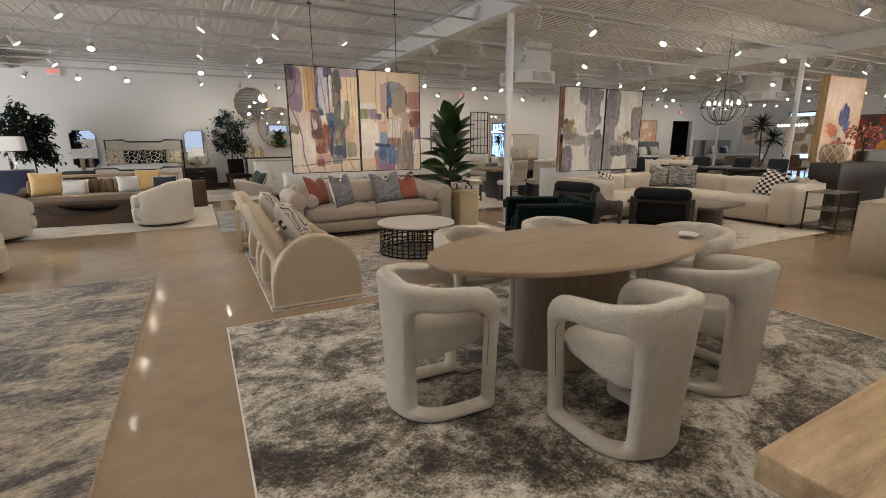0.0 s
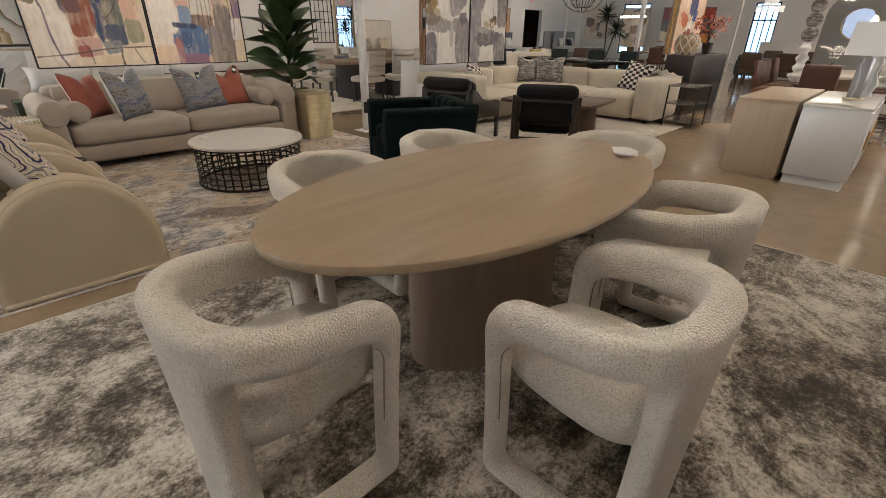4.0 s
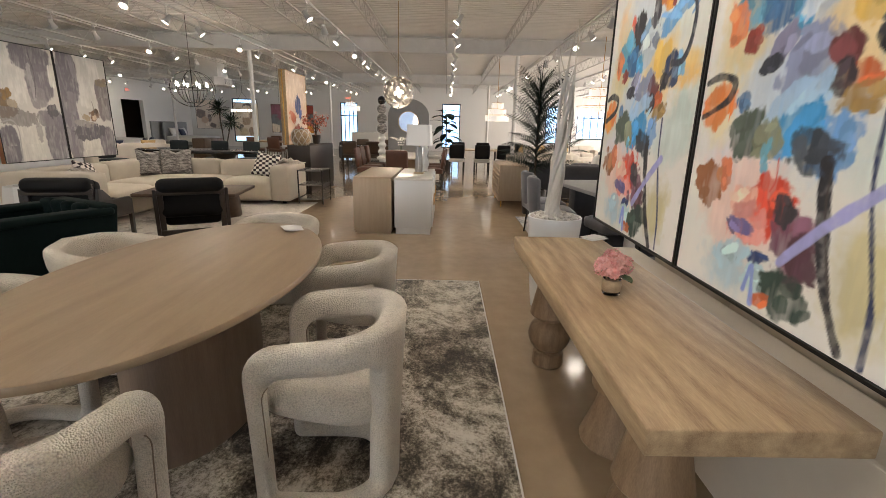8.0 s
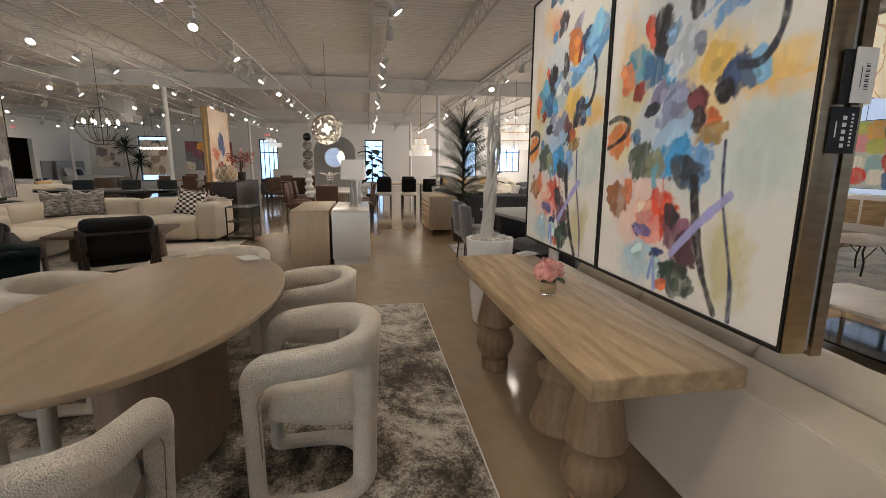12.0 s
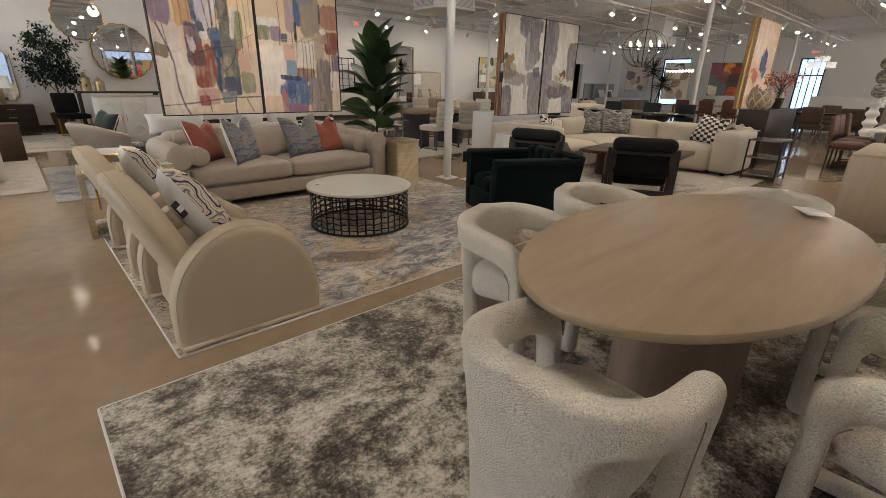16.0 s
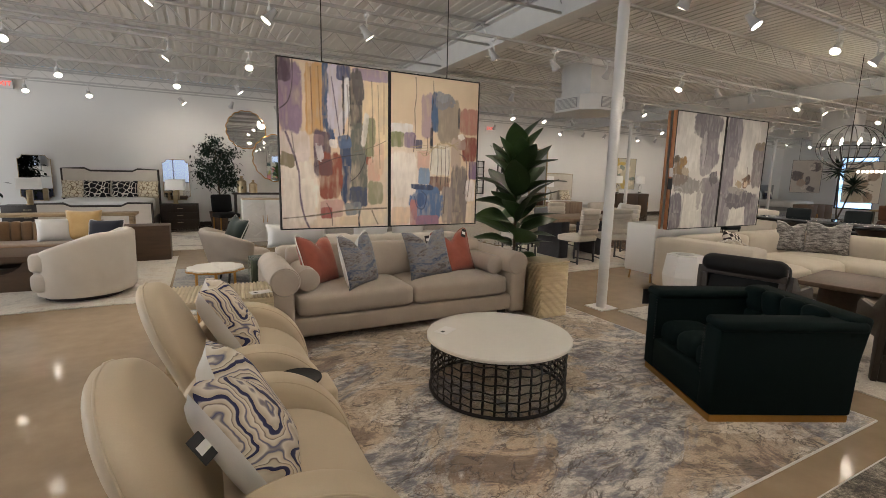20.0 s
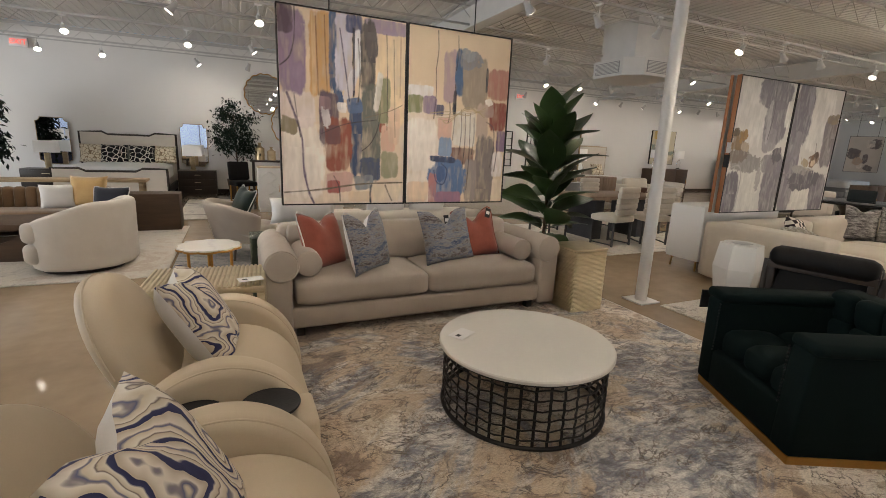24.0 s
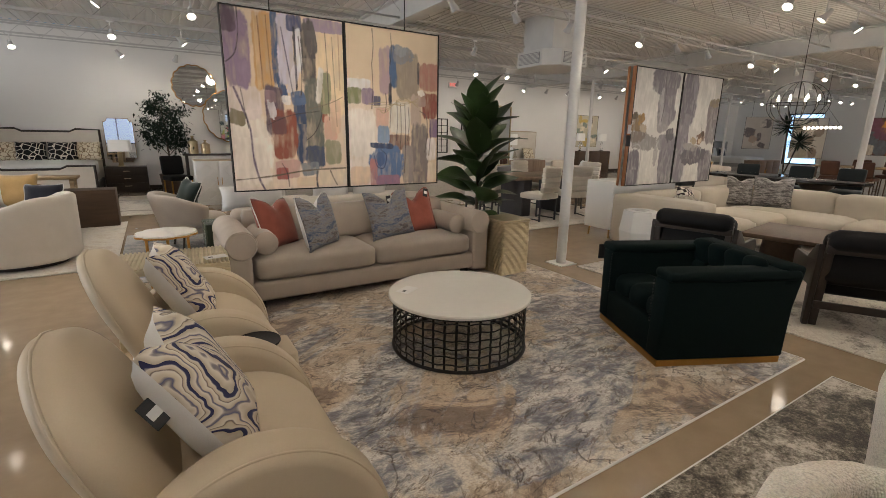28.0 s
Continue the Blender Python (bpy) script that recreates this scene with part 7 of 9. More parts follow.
def slat_chair(name, label, group, seat_mat, frame_mat, back_mat=None, channels=0):
    """A straight dining chair: four legs, seat, upright back."""
    c = thing(name, label, "chair", 0, 0, 0, 0, group)
    part("seat", moved(soft(0.50, 0.50, 0.11, 0.035, 6, 0.02), pose(0, 0, 0.44)), seat_mat, c, "", 180)
    if channels:
        for k in range(channels):
            z = 0.52 + 0.44 * k / channels
            part("back_channel", moved(soft(0.48, 0.085, 0.44 / channels + 0.012, 0.03, 5, 0), pose(0, -0.235 - 0.04 * k / channels, z + 0.22 / channels)), back_mat or seat_mat, c, "", 180)
    else:
        part("back", moved(soft(0.48, 0.08, 0.44, 0.035, 6, 0), pose(0, -0.25, 0.72, 8)), back_mat or seat_mat, c, "", 180)
    for sx in (-1, 1):
        for sy in (-1, 1):
            part("leg", box(sx * 0.22 - 0.014, sy * 0.21 - 0.014, 0, sx * 0.22 + 0.014, sy * 0.21 + 0.014, 0.41, 0.003), frame_mat, c, "", 0)
        part("rail", box(sx * 0.22 - 0.010, -0.196, 0.02, sx * 0.22 + 0.010, 0.196, 0.04), frame_mat, c, "", 0)
    return c


def placed(ch, spots):
    first = True
    for x, y, rz in spots:
        if first:
            ch.matrix_basis, first = pose(x, y, ch.location.z, 0, 0, rz), False
        else:
            copy_thing(ch, pose(x, y, ch.location.z, 0, 0, rz))


def plain_table(label, x, y, w, d, h, top_mat, leg_mat, rz=0, ped=False, thick=0.045, z=0):
    t = thing("dining_table", label, "table", x, y, z, rz)
    part("tabletop", box(-w / 2, -d / 2, h - thick, w / 2, d / 2, h, 0.008), top_mat, t)
    if ped:
        for s in (-1, 1):
            part("pedestal", bent(box(-0.10, -d * 0.3, 0.0, 0.10, d * 0.3, h - thick, 0.01), lambda a, b, c: (a + s * w * 0.27, b * (1 + 0.3 * abs(c / h - 0.4)), c)), leg_mat, t)
    else:
        for sx in (-1, 1):
            for sy in (-1, 1):
                part("leg", box(sx * (w / 2 - 0.08) - 0.03, sy * (d / 2 - 0.08) - 0.03, 0, sx * (w / 2 - 0.08) + 0.03, sy * (d / 2 - 0.08) + 0.03, h - thick, 0.004), leg_mat, t)
    return t


M_greyup = mat("grey_velvet", lin((112, 112, 116)), 0.85, rgb2=lin((92, 92, 98)), scale=7, grain=200, bump=0.1, sheen=0.3)
M_charcoal = mat("charcoal_weave", lin((70, 70, 74)), 0.9, rgb2=lin((56, 56, 60)), scale=7, grain=240, bump=0.2, sheen=0.2)
M_cognac = mat("cognac_leather", lin((92, 56, 38)), 0.5, rgb2=lin((70, 42, 28)), scale=6, grain=200, bump=0.08)
M_teal = mat("teal_velvet", lin((18, 32, 36)), 0.85, rgb2=lin((12, 22, 26)), scale=7, grain=200, bump=0.08, sheen=0.15)
M_glossblack = mat("gloss_black", (0.008, 0.008, 0.009), 0.06, rgb2=(0.012, 0.012, 0.013), scale=4, bump=0)
M_beigeup = mat("beige_upholstery", lin((214, 206, 195)), 0.9, rgb2=lin((202, 193, 180)), scale=6, grain=240, bump=0.2, sheen=0.2)
M_linenwhite = mat("white_bedding", (0.74, 0.73, 0.71), 0.9, rgb2=(0.66, 0.65, 0.63), scale=4, grain=160, bump=0.2)

plain_table("grey-topped dining table on slab legs", 5.75, -1.15, 1.7, 0.95, 0.75, M_greygrid, M_charcoal, 8, True)
placed(dining_chair_simple(), ((5.0, -0.95, -80), (5.6, -0.38, 176), (6.3, -0.42, 182), (5.5, -1.95, 4), (6.3, -1.95, -4)))


def gen_sofa(label, x, y, rz, w, material, h=0.74, d=0.9, pillows=(), seats=3, group=""):
    """A plain upholstered sofa, facing +y before it is turned."""
    s = thing("sofa", label, "sofa", x, y, 0, rz, group)
    part("base", box(-w / 2 + 0.02, -d / 2 + 0.02, 0.06, w / 2 - 0.02, d / 2 - 0.02, 0.26, 0.03), material, s)
    part("back", moved(soft(w, 0.22, h - 0.08, 0.08, 7, 0), pose(0, -d / 2 + 0.11, (h + 0.08) / 2)), material, s, "", 180)
    for sx in (-1, 1):
        part("arm", moved(soft(0.2, d, 0.50, 0.07, 7, 0), pose(sx * (w / 2 - 0.1), 0, 0.33)), material, s, "", 180)
    sw = (w - 0.42) / seats
    for k in range(seats):
        part("seat_cushion", moved(soft(sw - 0.005, d - 0.26, 0.20, 0.06, 7, 0.02), pose(-w / 2 + 0.21 + sw * (k + 0.5), 0.10, 0.34)), material, s, "", 180)
        part("back_cushion", moved(soft(sw - 0.01, 0.16, 0.36, 0.06, 7, 0), pose(-w / 2 + 0.21 + sw * (k + 0.5), -d / 2 + 0.28, 0.58, 10)), material, s, "", 180)
    for sx in (-1, 1):
        for sy in (-1, 1):
            part("foot", box(sx * (w / 2 - 0.1) - 0.025, sy * (d / 2 - 0.1) - 0.025, 0, sx * (w / 2 - 0.1) + 0.025, sy * (d / 2 - 0.1) + 0.025, 0.06), M_espresso, s, "", 0)
    for px, m in pillows:
        q = pose(x, y, 0, 0, 0, rz) @ Vector((px, -d / 2 + 0.46, 0))
        cushion("scatter pillow on a sofa", q.x, q.y, 0.45, rz + 180, -18, 0.44, 0.42, 0.14, m)
    return s


M_mustard = mat("mustard_velvet", lin((204, 170, 112)), 0.8, rgb2=lin((182, 146, 90)), scale=7, bump=0.1, sheen=0.4)
M_navy = mat("navy_velvet", lin((34, 42, 72)), 0.8, rgb2=lin((26, 32, 56)), scale=7, bump=0.1, sheen=0.3)

# ---- far east ----
plain_table("long white-topped dining table", 11.6, 2.0, 2.2, 1.0, 0.76, M_marble, M_palewood, 0, True)
placed(slat_chair("dining_chair", "cognac leather dining chair on slim legs", "cognac leather dining chairs", M_cognac, M_espresso), ((10.3, 2.0, -90), (10.9, 2.75, 180), (11.6, 2.78, 178), (12.3, 2.75, 183), (10.9, 1.25, 0), (11.6, 1.22, 2), (12.3, 1.25, -3)))


def orchid(x, y, z):
    o = thing("orchid", "white orchid in a pot on the dining table", "plant", x, y, z)
    part("pot", lathe([(0.0, 0.0), (0.07, 0.0), (0.09, 0.14), (0.08, 0.14), (0.0, 0.12)], 18), M_lacq, o)
    r = random.Random(2)
    bm = bmesh.new()
    for s in range(3):
        sp = spline([(0, 0, 0.12), (0.06 * math.cos(s * 2.1), 0.06 * math.sin(s * 2.1), 0.35), (0.22 * math.cos(s * 2.1), 0.22 * math.sin(s * 2.1), 0.42)], 5)
        part("stem", tube(sp, 0.004, 5), M_leaf, o, "", 180)
        for p in sp[3:]:
            for q in range(5):
                m = Matrix.Translation(p) @ pose(0, 0, 0, r.uniform(30, 90), 0, 72 * q + r.uniform(0, 30))
                bm.faces.new([bm.verts.new(m @ Vector(v)) for v in ((0, 0, 0), (0.035, -0.018, 0.008), (0.06, 0, 0), (0.035, 0.018, 0.008))])
    part("blossoms", bm, M_whitecloth, o, "white blossoms", 0)
    for k in range(5):
        part("leaf", moved(leaf_bm(0.22, 0.07, 0.3, 5), pose(0, 0, 0.12, 0, -20, 72 * k)), M_leaf, o, "", 60)


orchid(11.0, 2.0, 0.76)


def globe_chandelier():
    g = thing("globe_chandelier", "round chandelier of many pearly discs, lit, on a long rod", "chandelier", 10.1, 1.96, 2.12)
    part("rod", rod((0, 0, 0.30), (0, 0, 1.75), 0.008), M_brass, g)
    part("core", lathe([(0.0, -0.1), (0.08, -0.06), (0.1, 0), (0.08, 0.06), (0.0, 0.1)], 16), M_bulb, g, "glowing core")
    disc = mesh_of(lathe([(0.0, 0.0), (0.066, 0.004), (0.071, 0.0), (0.066, -0.004), (0.0, -0.003)], 14), 60, (mat("pearl_disc", (0.72, 0.69, 0.64), 0.25, rgb2=(0.55, 0.5, 0.45), scale=25, bump=0, trans=0.6),))
    n = 72
    for k in range(n):
        z = 1 - 2 * (k + 0.5) / n
        a = 2.39996 * k
        d = Vector((math.sqrt(1 - z * z) * math.cos(a), math.sqrt(1 - z * z) * math.sin(a), z))
        o = new("disc", disc)
        o.parent = g
        o.matrix_basis = Matrix.Translation(d * 0.31) @ d.to_track_quat("Z", "Y").to_matrix().to_4x4()
    l = bpy.data.lights.new("globe_lamp", "POINT")
    l.energy, l.shadow_soft_size, l.color = 25, 0.3, (1, 0.86, 0.7)
    new("globe_lamp", l).location = (10.1, 1.96, 1.65)


globe_chandelier()


def orb_chandelier():
    g = thing("orb_chandelier", "large open iron orb chandelier with lit candle bulbs", "chandelier", 11.46, 7.01, 2.19)
    R = 0.51
    for k in range(4):
        ring = [(R * math.cos(a), 0, R * 0.80 * math.sin(a)) for a in np.linspace(0, 2 * math.pi, 48, endpoint=False)]
        part("band", moved(tube(ring, 0.006, 6, True), pose(0, 0, 0, 0, 0, 45 * k + 10)), M_iron, g)
    part("equator_band", tube([(R * math.cos(a), R * math.sin(a), 0) for a in np.linspace(0, 2 * math.pi, 48, endpoint=False)], 0.007, 6, True), M_iron, g)
    part("rod", rod((0, 0, 0.42), (0, 0, 1.69), 0.006), M_iron, g)
    part("stem", rod((0, 0, -0.41), (0, 0, 0.42), 0.012), M_iron, g)
    for k in range(8):
        a = k * math.pi / 4
        c, s = math.cos(a), math.sin(a)
        part("candle_arm", tube(spline([(0, 0, -0.30), (0.18 * c, 0.18 * s, -0.30), (0.32 * c, 0.32 * s, -0.10), (0.34 * c, 0.34 * s, 0.05)], 4), 0.008, 6), M_iron, g, "", 180)
        part("bulb", moved(lathe([(0.0, 0.0), (0.018, 0.01), (0.024, 0.04), (0.014, 0.08), (0.0, 0.11)], 10), pose(0.34 * c, 0.34 * s, 0.05)), M_bulb, g, "glowing candle bulb")
    l = bpy.data.lights.new("orb_lamp", "POINT")
    l.energy, l.shadow_soft_size, l.color = 30, 0.35, (1, 0.84, 0.66)
    new("orb_lamp", l).location = (11.46, 7.01, 2.2)


orb_chandelier()


def tier_chandelier(label, x, y, z, r, h, tiers=3, drop=0.10):
    g = thing("tiered_chandelier", label, "chandelier", x, y, z)
    part("rod", rod((0, 0, 0), (0, 0, 3.87 - z), 0.008), M_gold, g)
    mt = glow("capiz_shell", (1.0, 0.94, 0.85), 0.55)
    for t in range(tiers):
        rr, zz = r * (1 - 0.28 * (tiers - 1 - t) if t else 0.55), h - h * (t + 1) / tiers
        rr = r * (0.5 + 0.5 * t / max(1, tiers - 1))
        part("hoop", tube([(rr * math.cos(a), rr * math.sin(a), zz + h / tiers) for a in np.linspace(0, 2 * math.pi, 28, endpoint=False)], 0.008, 5, True), M_gold, g)
        bm = bmesh.new()
        n = int(2 * math.pi * rr / 0.034)
        for k in range(n):
            a = 2 * math.pi * k / n
            for q in (-1,):
                c = Vector((rr * math.cos(a), rr * math.sin(a), zz))
                tn = Vector((-math.sin(a), math.cos(a), 0)) * 0.009
                up = Vector((0, 0, h / tiers))
                bm.faces.new([bm.verts.new(v) for v in (c - tn, c + tn, c + tn + up, c - tn + up)])
        part("shell_tier", bm, mt, g, "glowing shell drops", 0)


tier_chandelier("tiered shell chandelier, lit", 17.0, -0.85, 1.70, 0.42, 0.62)
tier_chandelier("wide chandelier of clustered glass drops, lit", 13.2, -3.25, 1.85, 0.60, 0.70)
tier_chandelier("small starburst chandelier, lit", 23.0, 5.6, 2.15, 0.45, 0.4, 2)


def linear_chandelier():
    g = thing("linear_chandelier", "long black bar chandelier with a row of lit glass drops", "chandelier", 20.0, 9.52, 1.90, 68)
    part("bar", box(-0.66, -0.03, 0.10, 0.66, 0.03, 0.12, 0.005), M_iron, g)
    bulb = mesh_of(lathe([(0.0, 0.0), (0.035, 0.02), (0.05, 0.055), (0.035, 0.09), (0.012, 0.10), (0.0, 0.10)], 10), 60, (glow("crystal_glow", (1.0, 0.9, 0.76), 6.0),))
    for k in range(9):
        o = new("glass_drop", bulb)
        o.parent, o.matrix_basis = g, pose(-0.62 + 0.155 * k, 0, 0)
    for s in (-1, 1):
        part("wire", rod((s * 0.6, 0, 0.14), (0, 0, 0.8), 0.005, 5), M_iron, g)
    part("rod", rod((0, 0, 0.8), (0, 0, 1.95), 0.008, 6), M_iron, g)


linear_chandelier()

# tall grey stone screen with a round mirror, totem vases
scr = thing("display_screen", "tall grey stone-look display screen with an arched top", "screen", 14.4, 2.1, 0, 90)
part("panel", bent(prism([(-0.62, 0.0), (0.62, 0.0), (0.62, 1.75)] + [(0.62 * math.cos(a), 1.75 + 0.5 * math.sin(a)) for a in np.linspace(0.2, math.pi - 0.2, 14)] + [(-0.62, 1.75)], -0.05, 0.05), lambda x, y, z: (x, z, y)), M_greygrid, scr, "", 0)
part("foot", box(-0.7, -0.2, 0, 0.7, 0.2, 0.03), M_greygrid, scr, "", 0)


def round_mirror(label, x, y, z, rz, r, wavy=0.0, rim=M_gold):
    m = thing("round_mirror", label, "mirror", x, y, z, rz)
    ol = [((r + wavy * abs(math.sin(8 * a))) * math.cos(a), (r + wavy * abs(math.sin(8 * a))) * math.sin(a)) for a in np.linspace(0, 2 * math.pi, 96, endpoint=False)]
    part("glass", bent(prism(ol, -0.004, 0.004), lambda x, y, z: (x, z, y)), M_mirror, m, "mirror glass", 0)
    part("rim", tube([(px, 0.0, pz) for px, pz in ol], 0.014, 6, True), rim, m, "thin gold rim")


round_mirror("round mirror on the grey screen", 14.30, 2.1, 1.58, -90, 0.30, 0, M_silver)
baluster_vase("tall white ridged pedestal column on the floor", 13.9, 2.84, 0.0, 1.22, 0.17, M_lacq, 6)
totem = thing("totem_sculpture", "stack of mottled silver balls with a dark ball on top", "sculpture", 13.9, 2.84, 1.22)
for k, (zc, rb) in enumerate(((0.15, 0.155), (0.43, 0.15), (0.70, 0.14), (0.94, 0.12))):
    part("ball", moved(lathe([(rb * math.sin(q), -rb * math.cos(q)) for q in np.linspace(0.0, math.pi, 15)], 24), pose(0, 0, zc)), M_glossblack if k == 3 else M_foil, totem, "dark ball" if k == 3 else "", 60)
broad_plant("dark potted plant with drooping leaves", 16.2, 0.95, 2.1, 30, 0.45, 31)

plain_table("black-legged pale-topped dining table", 15.9, 0.1, 1.9, 1.0, 0.75, M_palewood, M_espresso, 90)
placed(slat_chair("dining_chair", "black-framed dining chair with white seat", "black dining chairs", M_whitecloth, M_iron, M_black), ((14.9, 0.6, -90), (14.9, -0.2, -90), (14.9, -0.9, -90), (16.9, 0.5, 90), (16.9, -0.4, 90), (15.9, 1.35, 180), (15.9, -1.2, 0)))
gen_sofa("charcoal sofa with its back to the aisle", 9.9, -1.35, -90, 2.3, M_charcoal)
gen_sofa("charcoal sofa with scatter pillows", 11.6, -2.9, 0, 2.2, M_charcoal, pillows=((0.5, M_whitecloth), (-0.5, M_navy)))
gen_sofa("ivory sofa in the far showroom", 13.9, -2.0, 90, 2.2, M_beigeup, pillows=((0.4, M_whitecloth),))
gen_sofa("ivory armless sofa in the far showroom", 19.0, -2.4, 90, 2.2, M_beigeup, pillows=((0.4, M_mustard), (-0.5, M_mustard)))
gen_sofa("white sofa in the far showroom", 22.0, -5.0, 90, 2.2, M_beigeup, pillows=((0.4, M_mustard),))
gen_sofa("grey sofa in the far showroom", 16.5, -5.6, 90, 2.1, M_greyup, pillows=((0.4, M_whitecloth),))
palm("potted palm by the far window", 19.5, -4.2, 0, 2.0, 16, 0.7, 40)

M_bronzewood = mat("bronze_stained_wood", lin((50, 41, 35)), 0.55, rgb2=lin((43, 35, 30)), scale=3, grain=30, bump=0.06, stretch=(1, 9, 9), detail=8)
# cabinet behind the sectional, with a basket, plant and the second picture pair
cabinet("sideboard", "tall dark bronze-brown sideboard with plain sides", 9.75, 3.78, 11.7, 4.25, 1.0, M_bronzewood, None, (), M_bronzewood, toe=0.06)


def basket(x, y, z):
    b = thing("woven_basket", "round woven rope basket on the sideboard", "basket", x, y, z)
    prof = [(0.12, 0.0), (0.19, 0.08), (0.21, 0.17), (0.18, 0.27), (0.14, 0.31), (0.15, 0.33)]
    part("wall", lathe(prof, 24), M_rustic, b, "", 60)
    for k in range(9):
        sp = []
        for i in range(14):
            t = i / 13
            j = t * (len(prof) - 1)
            q = min(int(j), len(prof) - 2)
            rr = prof[q][0] + (prof[q + 1][0] - prof[q][0]) * (j - q) + 0.006
            zz = prof[q][1] + (prof[q + 1][1] - prof[q][1]) * (j - q)
            a = 2 * math.pi * k / 9 + 1.4 * t
            sp.append((rr * math.cos(a), rr * math.sin(a), zz))
        part("rope", tube(sp, 0.009, 5), M_beigeup, b, "", 180)
        part("rope", tube([(x2 * math.cos(-2.8 * i / 13) - y2 * math.sin(-2.8 * i / 13), x2 * math.sin(-2.8 * i / 13) + y2 * math.cos(-2.8 * i / 13), z2) for i, (x2, y2, z2) in enumerate(sp)], 0.009, 5), M_beigeup, b, "", 180)


basket(9.98, 4.02, 1.0)
leafy_tree("flower_arrangement", "orange blossom branches in a dark pot on the sideboard", 11.0, 3.98, 0.62, 0.40, 0.3, 130, 0.10, mat("orange_blossom", lin((214, 128, 96)), 0.7, rgb2=lin((170, 84, 74)), scale=20), 8, M_espresso, 0.2, 0.1).location.z = 1.0


def diptych_four():
    c = Canvas("tall abstract canvas in peach, orange and blue", 10.96, 4.40, 0.99, 0, 1.48, 1.56, (224, 200, 176), M_gold, grp="", depth=0.06, ground2=(212, 182, 154))
    S = c.stroke
    S(.5, .25, .8, .42, (230, 210, 190), 0, .3, 2.4, .4); S(.55, .44, .30, .22, (44, 62, 112), 35, .3, 2.2); S(.66, .58, .24, .10, (60, 84, 150), 50, .3, 2.2); S(.30, .62, .34, .16, (196, 98, 58), -20, .35, 2.2); S(.52, .68, .26, .12, (234, 222, 212), 15, .35, 2.2); S(.45, .80, .30, .14, (150, 62, 44), 10, .35, 2.2); S(.70, .84, .26, .14, (66, 58, 70), -15, .35, 2.2); S(.2, .9, .3, .12, (222, 160, 110), 0, .35, 2.2)
    e = thing("framed_canvas", "canvas hung back to back, pale wooden sides", "painting", 10.21, 4.36, 0.99, 0)
    part("side_panel", box(-0.006, 0.0, 0, 0.0, 0.06, 1.56, 0.002), M_rustic, e)
    part("side_panel", box(-0.006, 0.09, 0, 0.0, 0.14, 1.56, 0.002), M_rustic, e)
    part("back_board", box(0.0, 0.09, 0, 1.48, 0.13, 1.56), M_brownwood, e, "", 0)


diptych_four()


def small_picture(label, x, y, z, rz, w, h, ground, strokes, frame_mat=M_iron, ground2=None):
    c = Canvas(label, x, y, z, rz, w, h, ground, frame_mat, depth=0.04, ground2=ground2, step=0.02)
    r = random.Random(int(x * 10 + h * 100))
    for k in range(strokes[0]):
        c.stroke(r.uniform(.12, .88), r.uniform(.12, .88), r.uniform(.14, .4), r.uniform(.1, .3), r.choice(strokes[1]), r.uniform(-30, 30), .14, r.choice((2.2, 3.5)))
    if y < 17:
        for sx in (-1, 1):
            q = pose(x, y, 0, 0, 0, rz) @ Vector((sx * w * 0.3, 0.02, 0))
            hanger(q.x, q.y, z + h - 0.004)


def patch_picture(label, x, y, z, rz, w, h, ground, colours, nu, nv, seed):
    """A picture of large flat patches of colour that nearly touch."""
    c = Canvas(label, x, y, z, rz, w, h, ground, M_iron, depth=0.04, step=0.02)
    r = random.Random(seed)
    last = None
    for i in range(nu):
        for j in range(nv):
            col = r.choice([k for k in colours if k != last])
            last = col
            c.stroke((i + .5 + r.uniform(-.2, .2)) / nu, (j + .5 + r.uniform(-.25, .25)) / nv, r.uniform(.85, 1.35) / nu, r.uniform(.85, 1.35) / nv, col, r.uniform(-25, 25), .05, r.choice((2.2, 3.5, 5)))
    if y < 17:
        for sx in (-1, 1):
            q = pose(x, y, 0, 0, 0, rz) @ Vector((sx * w * 0.3, 0.02, 0))
            hanger(q.x, q.y, z + h - 0.004)


small_picture("pale abstract picture hung before the far window", 27.0, 12.40, 0.72, -64, 1.3, 1.86, (216, 206, 190), (10, ((150, 130, 110), (226, 214, 196), (96, 90, 92), (190, 176, 150))))
patch_picture("dark-framed abstract picture of large rust, ochre and grey patches", 20.6, 7.65, 1.08, -72, 1.75, 1.18, (96, 66, 56), ((176, 84, 48), (214, 150, 60), (70, 54, 52), (186, 180, 172), (120, 74, 92), (150, 60, 44), (206, 196, 176), (98, 104, 110)), 5, 3, 5)
small_picture("peach abstract picture on the wall", 21.6, 17.16, 1.2, 0, 1.4, 1.3, (214, 180, 150), (9, ((222, 150, 110), (236, 210, 190), (196, 170, 150))))
small_picture("blue and ochre abstract picture over the dresser", 17.2, 17.16, 1.12, 0, 1.35, 1.35, (206, 196, 170), (12, ((60, 70, 80), (200, 170, 90), (130, 140, 130), (226, 214, 190))))
small_picture("pale beige abstract picture on the wall", 27.2, 14.7, 1.1, -60, 1.2, 1.6, (220, 210, 200), (9, ((196, 170, 150), (120, 110, 110), (230, 220, 210))))

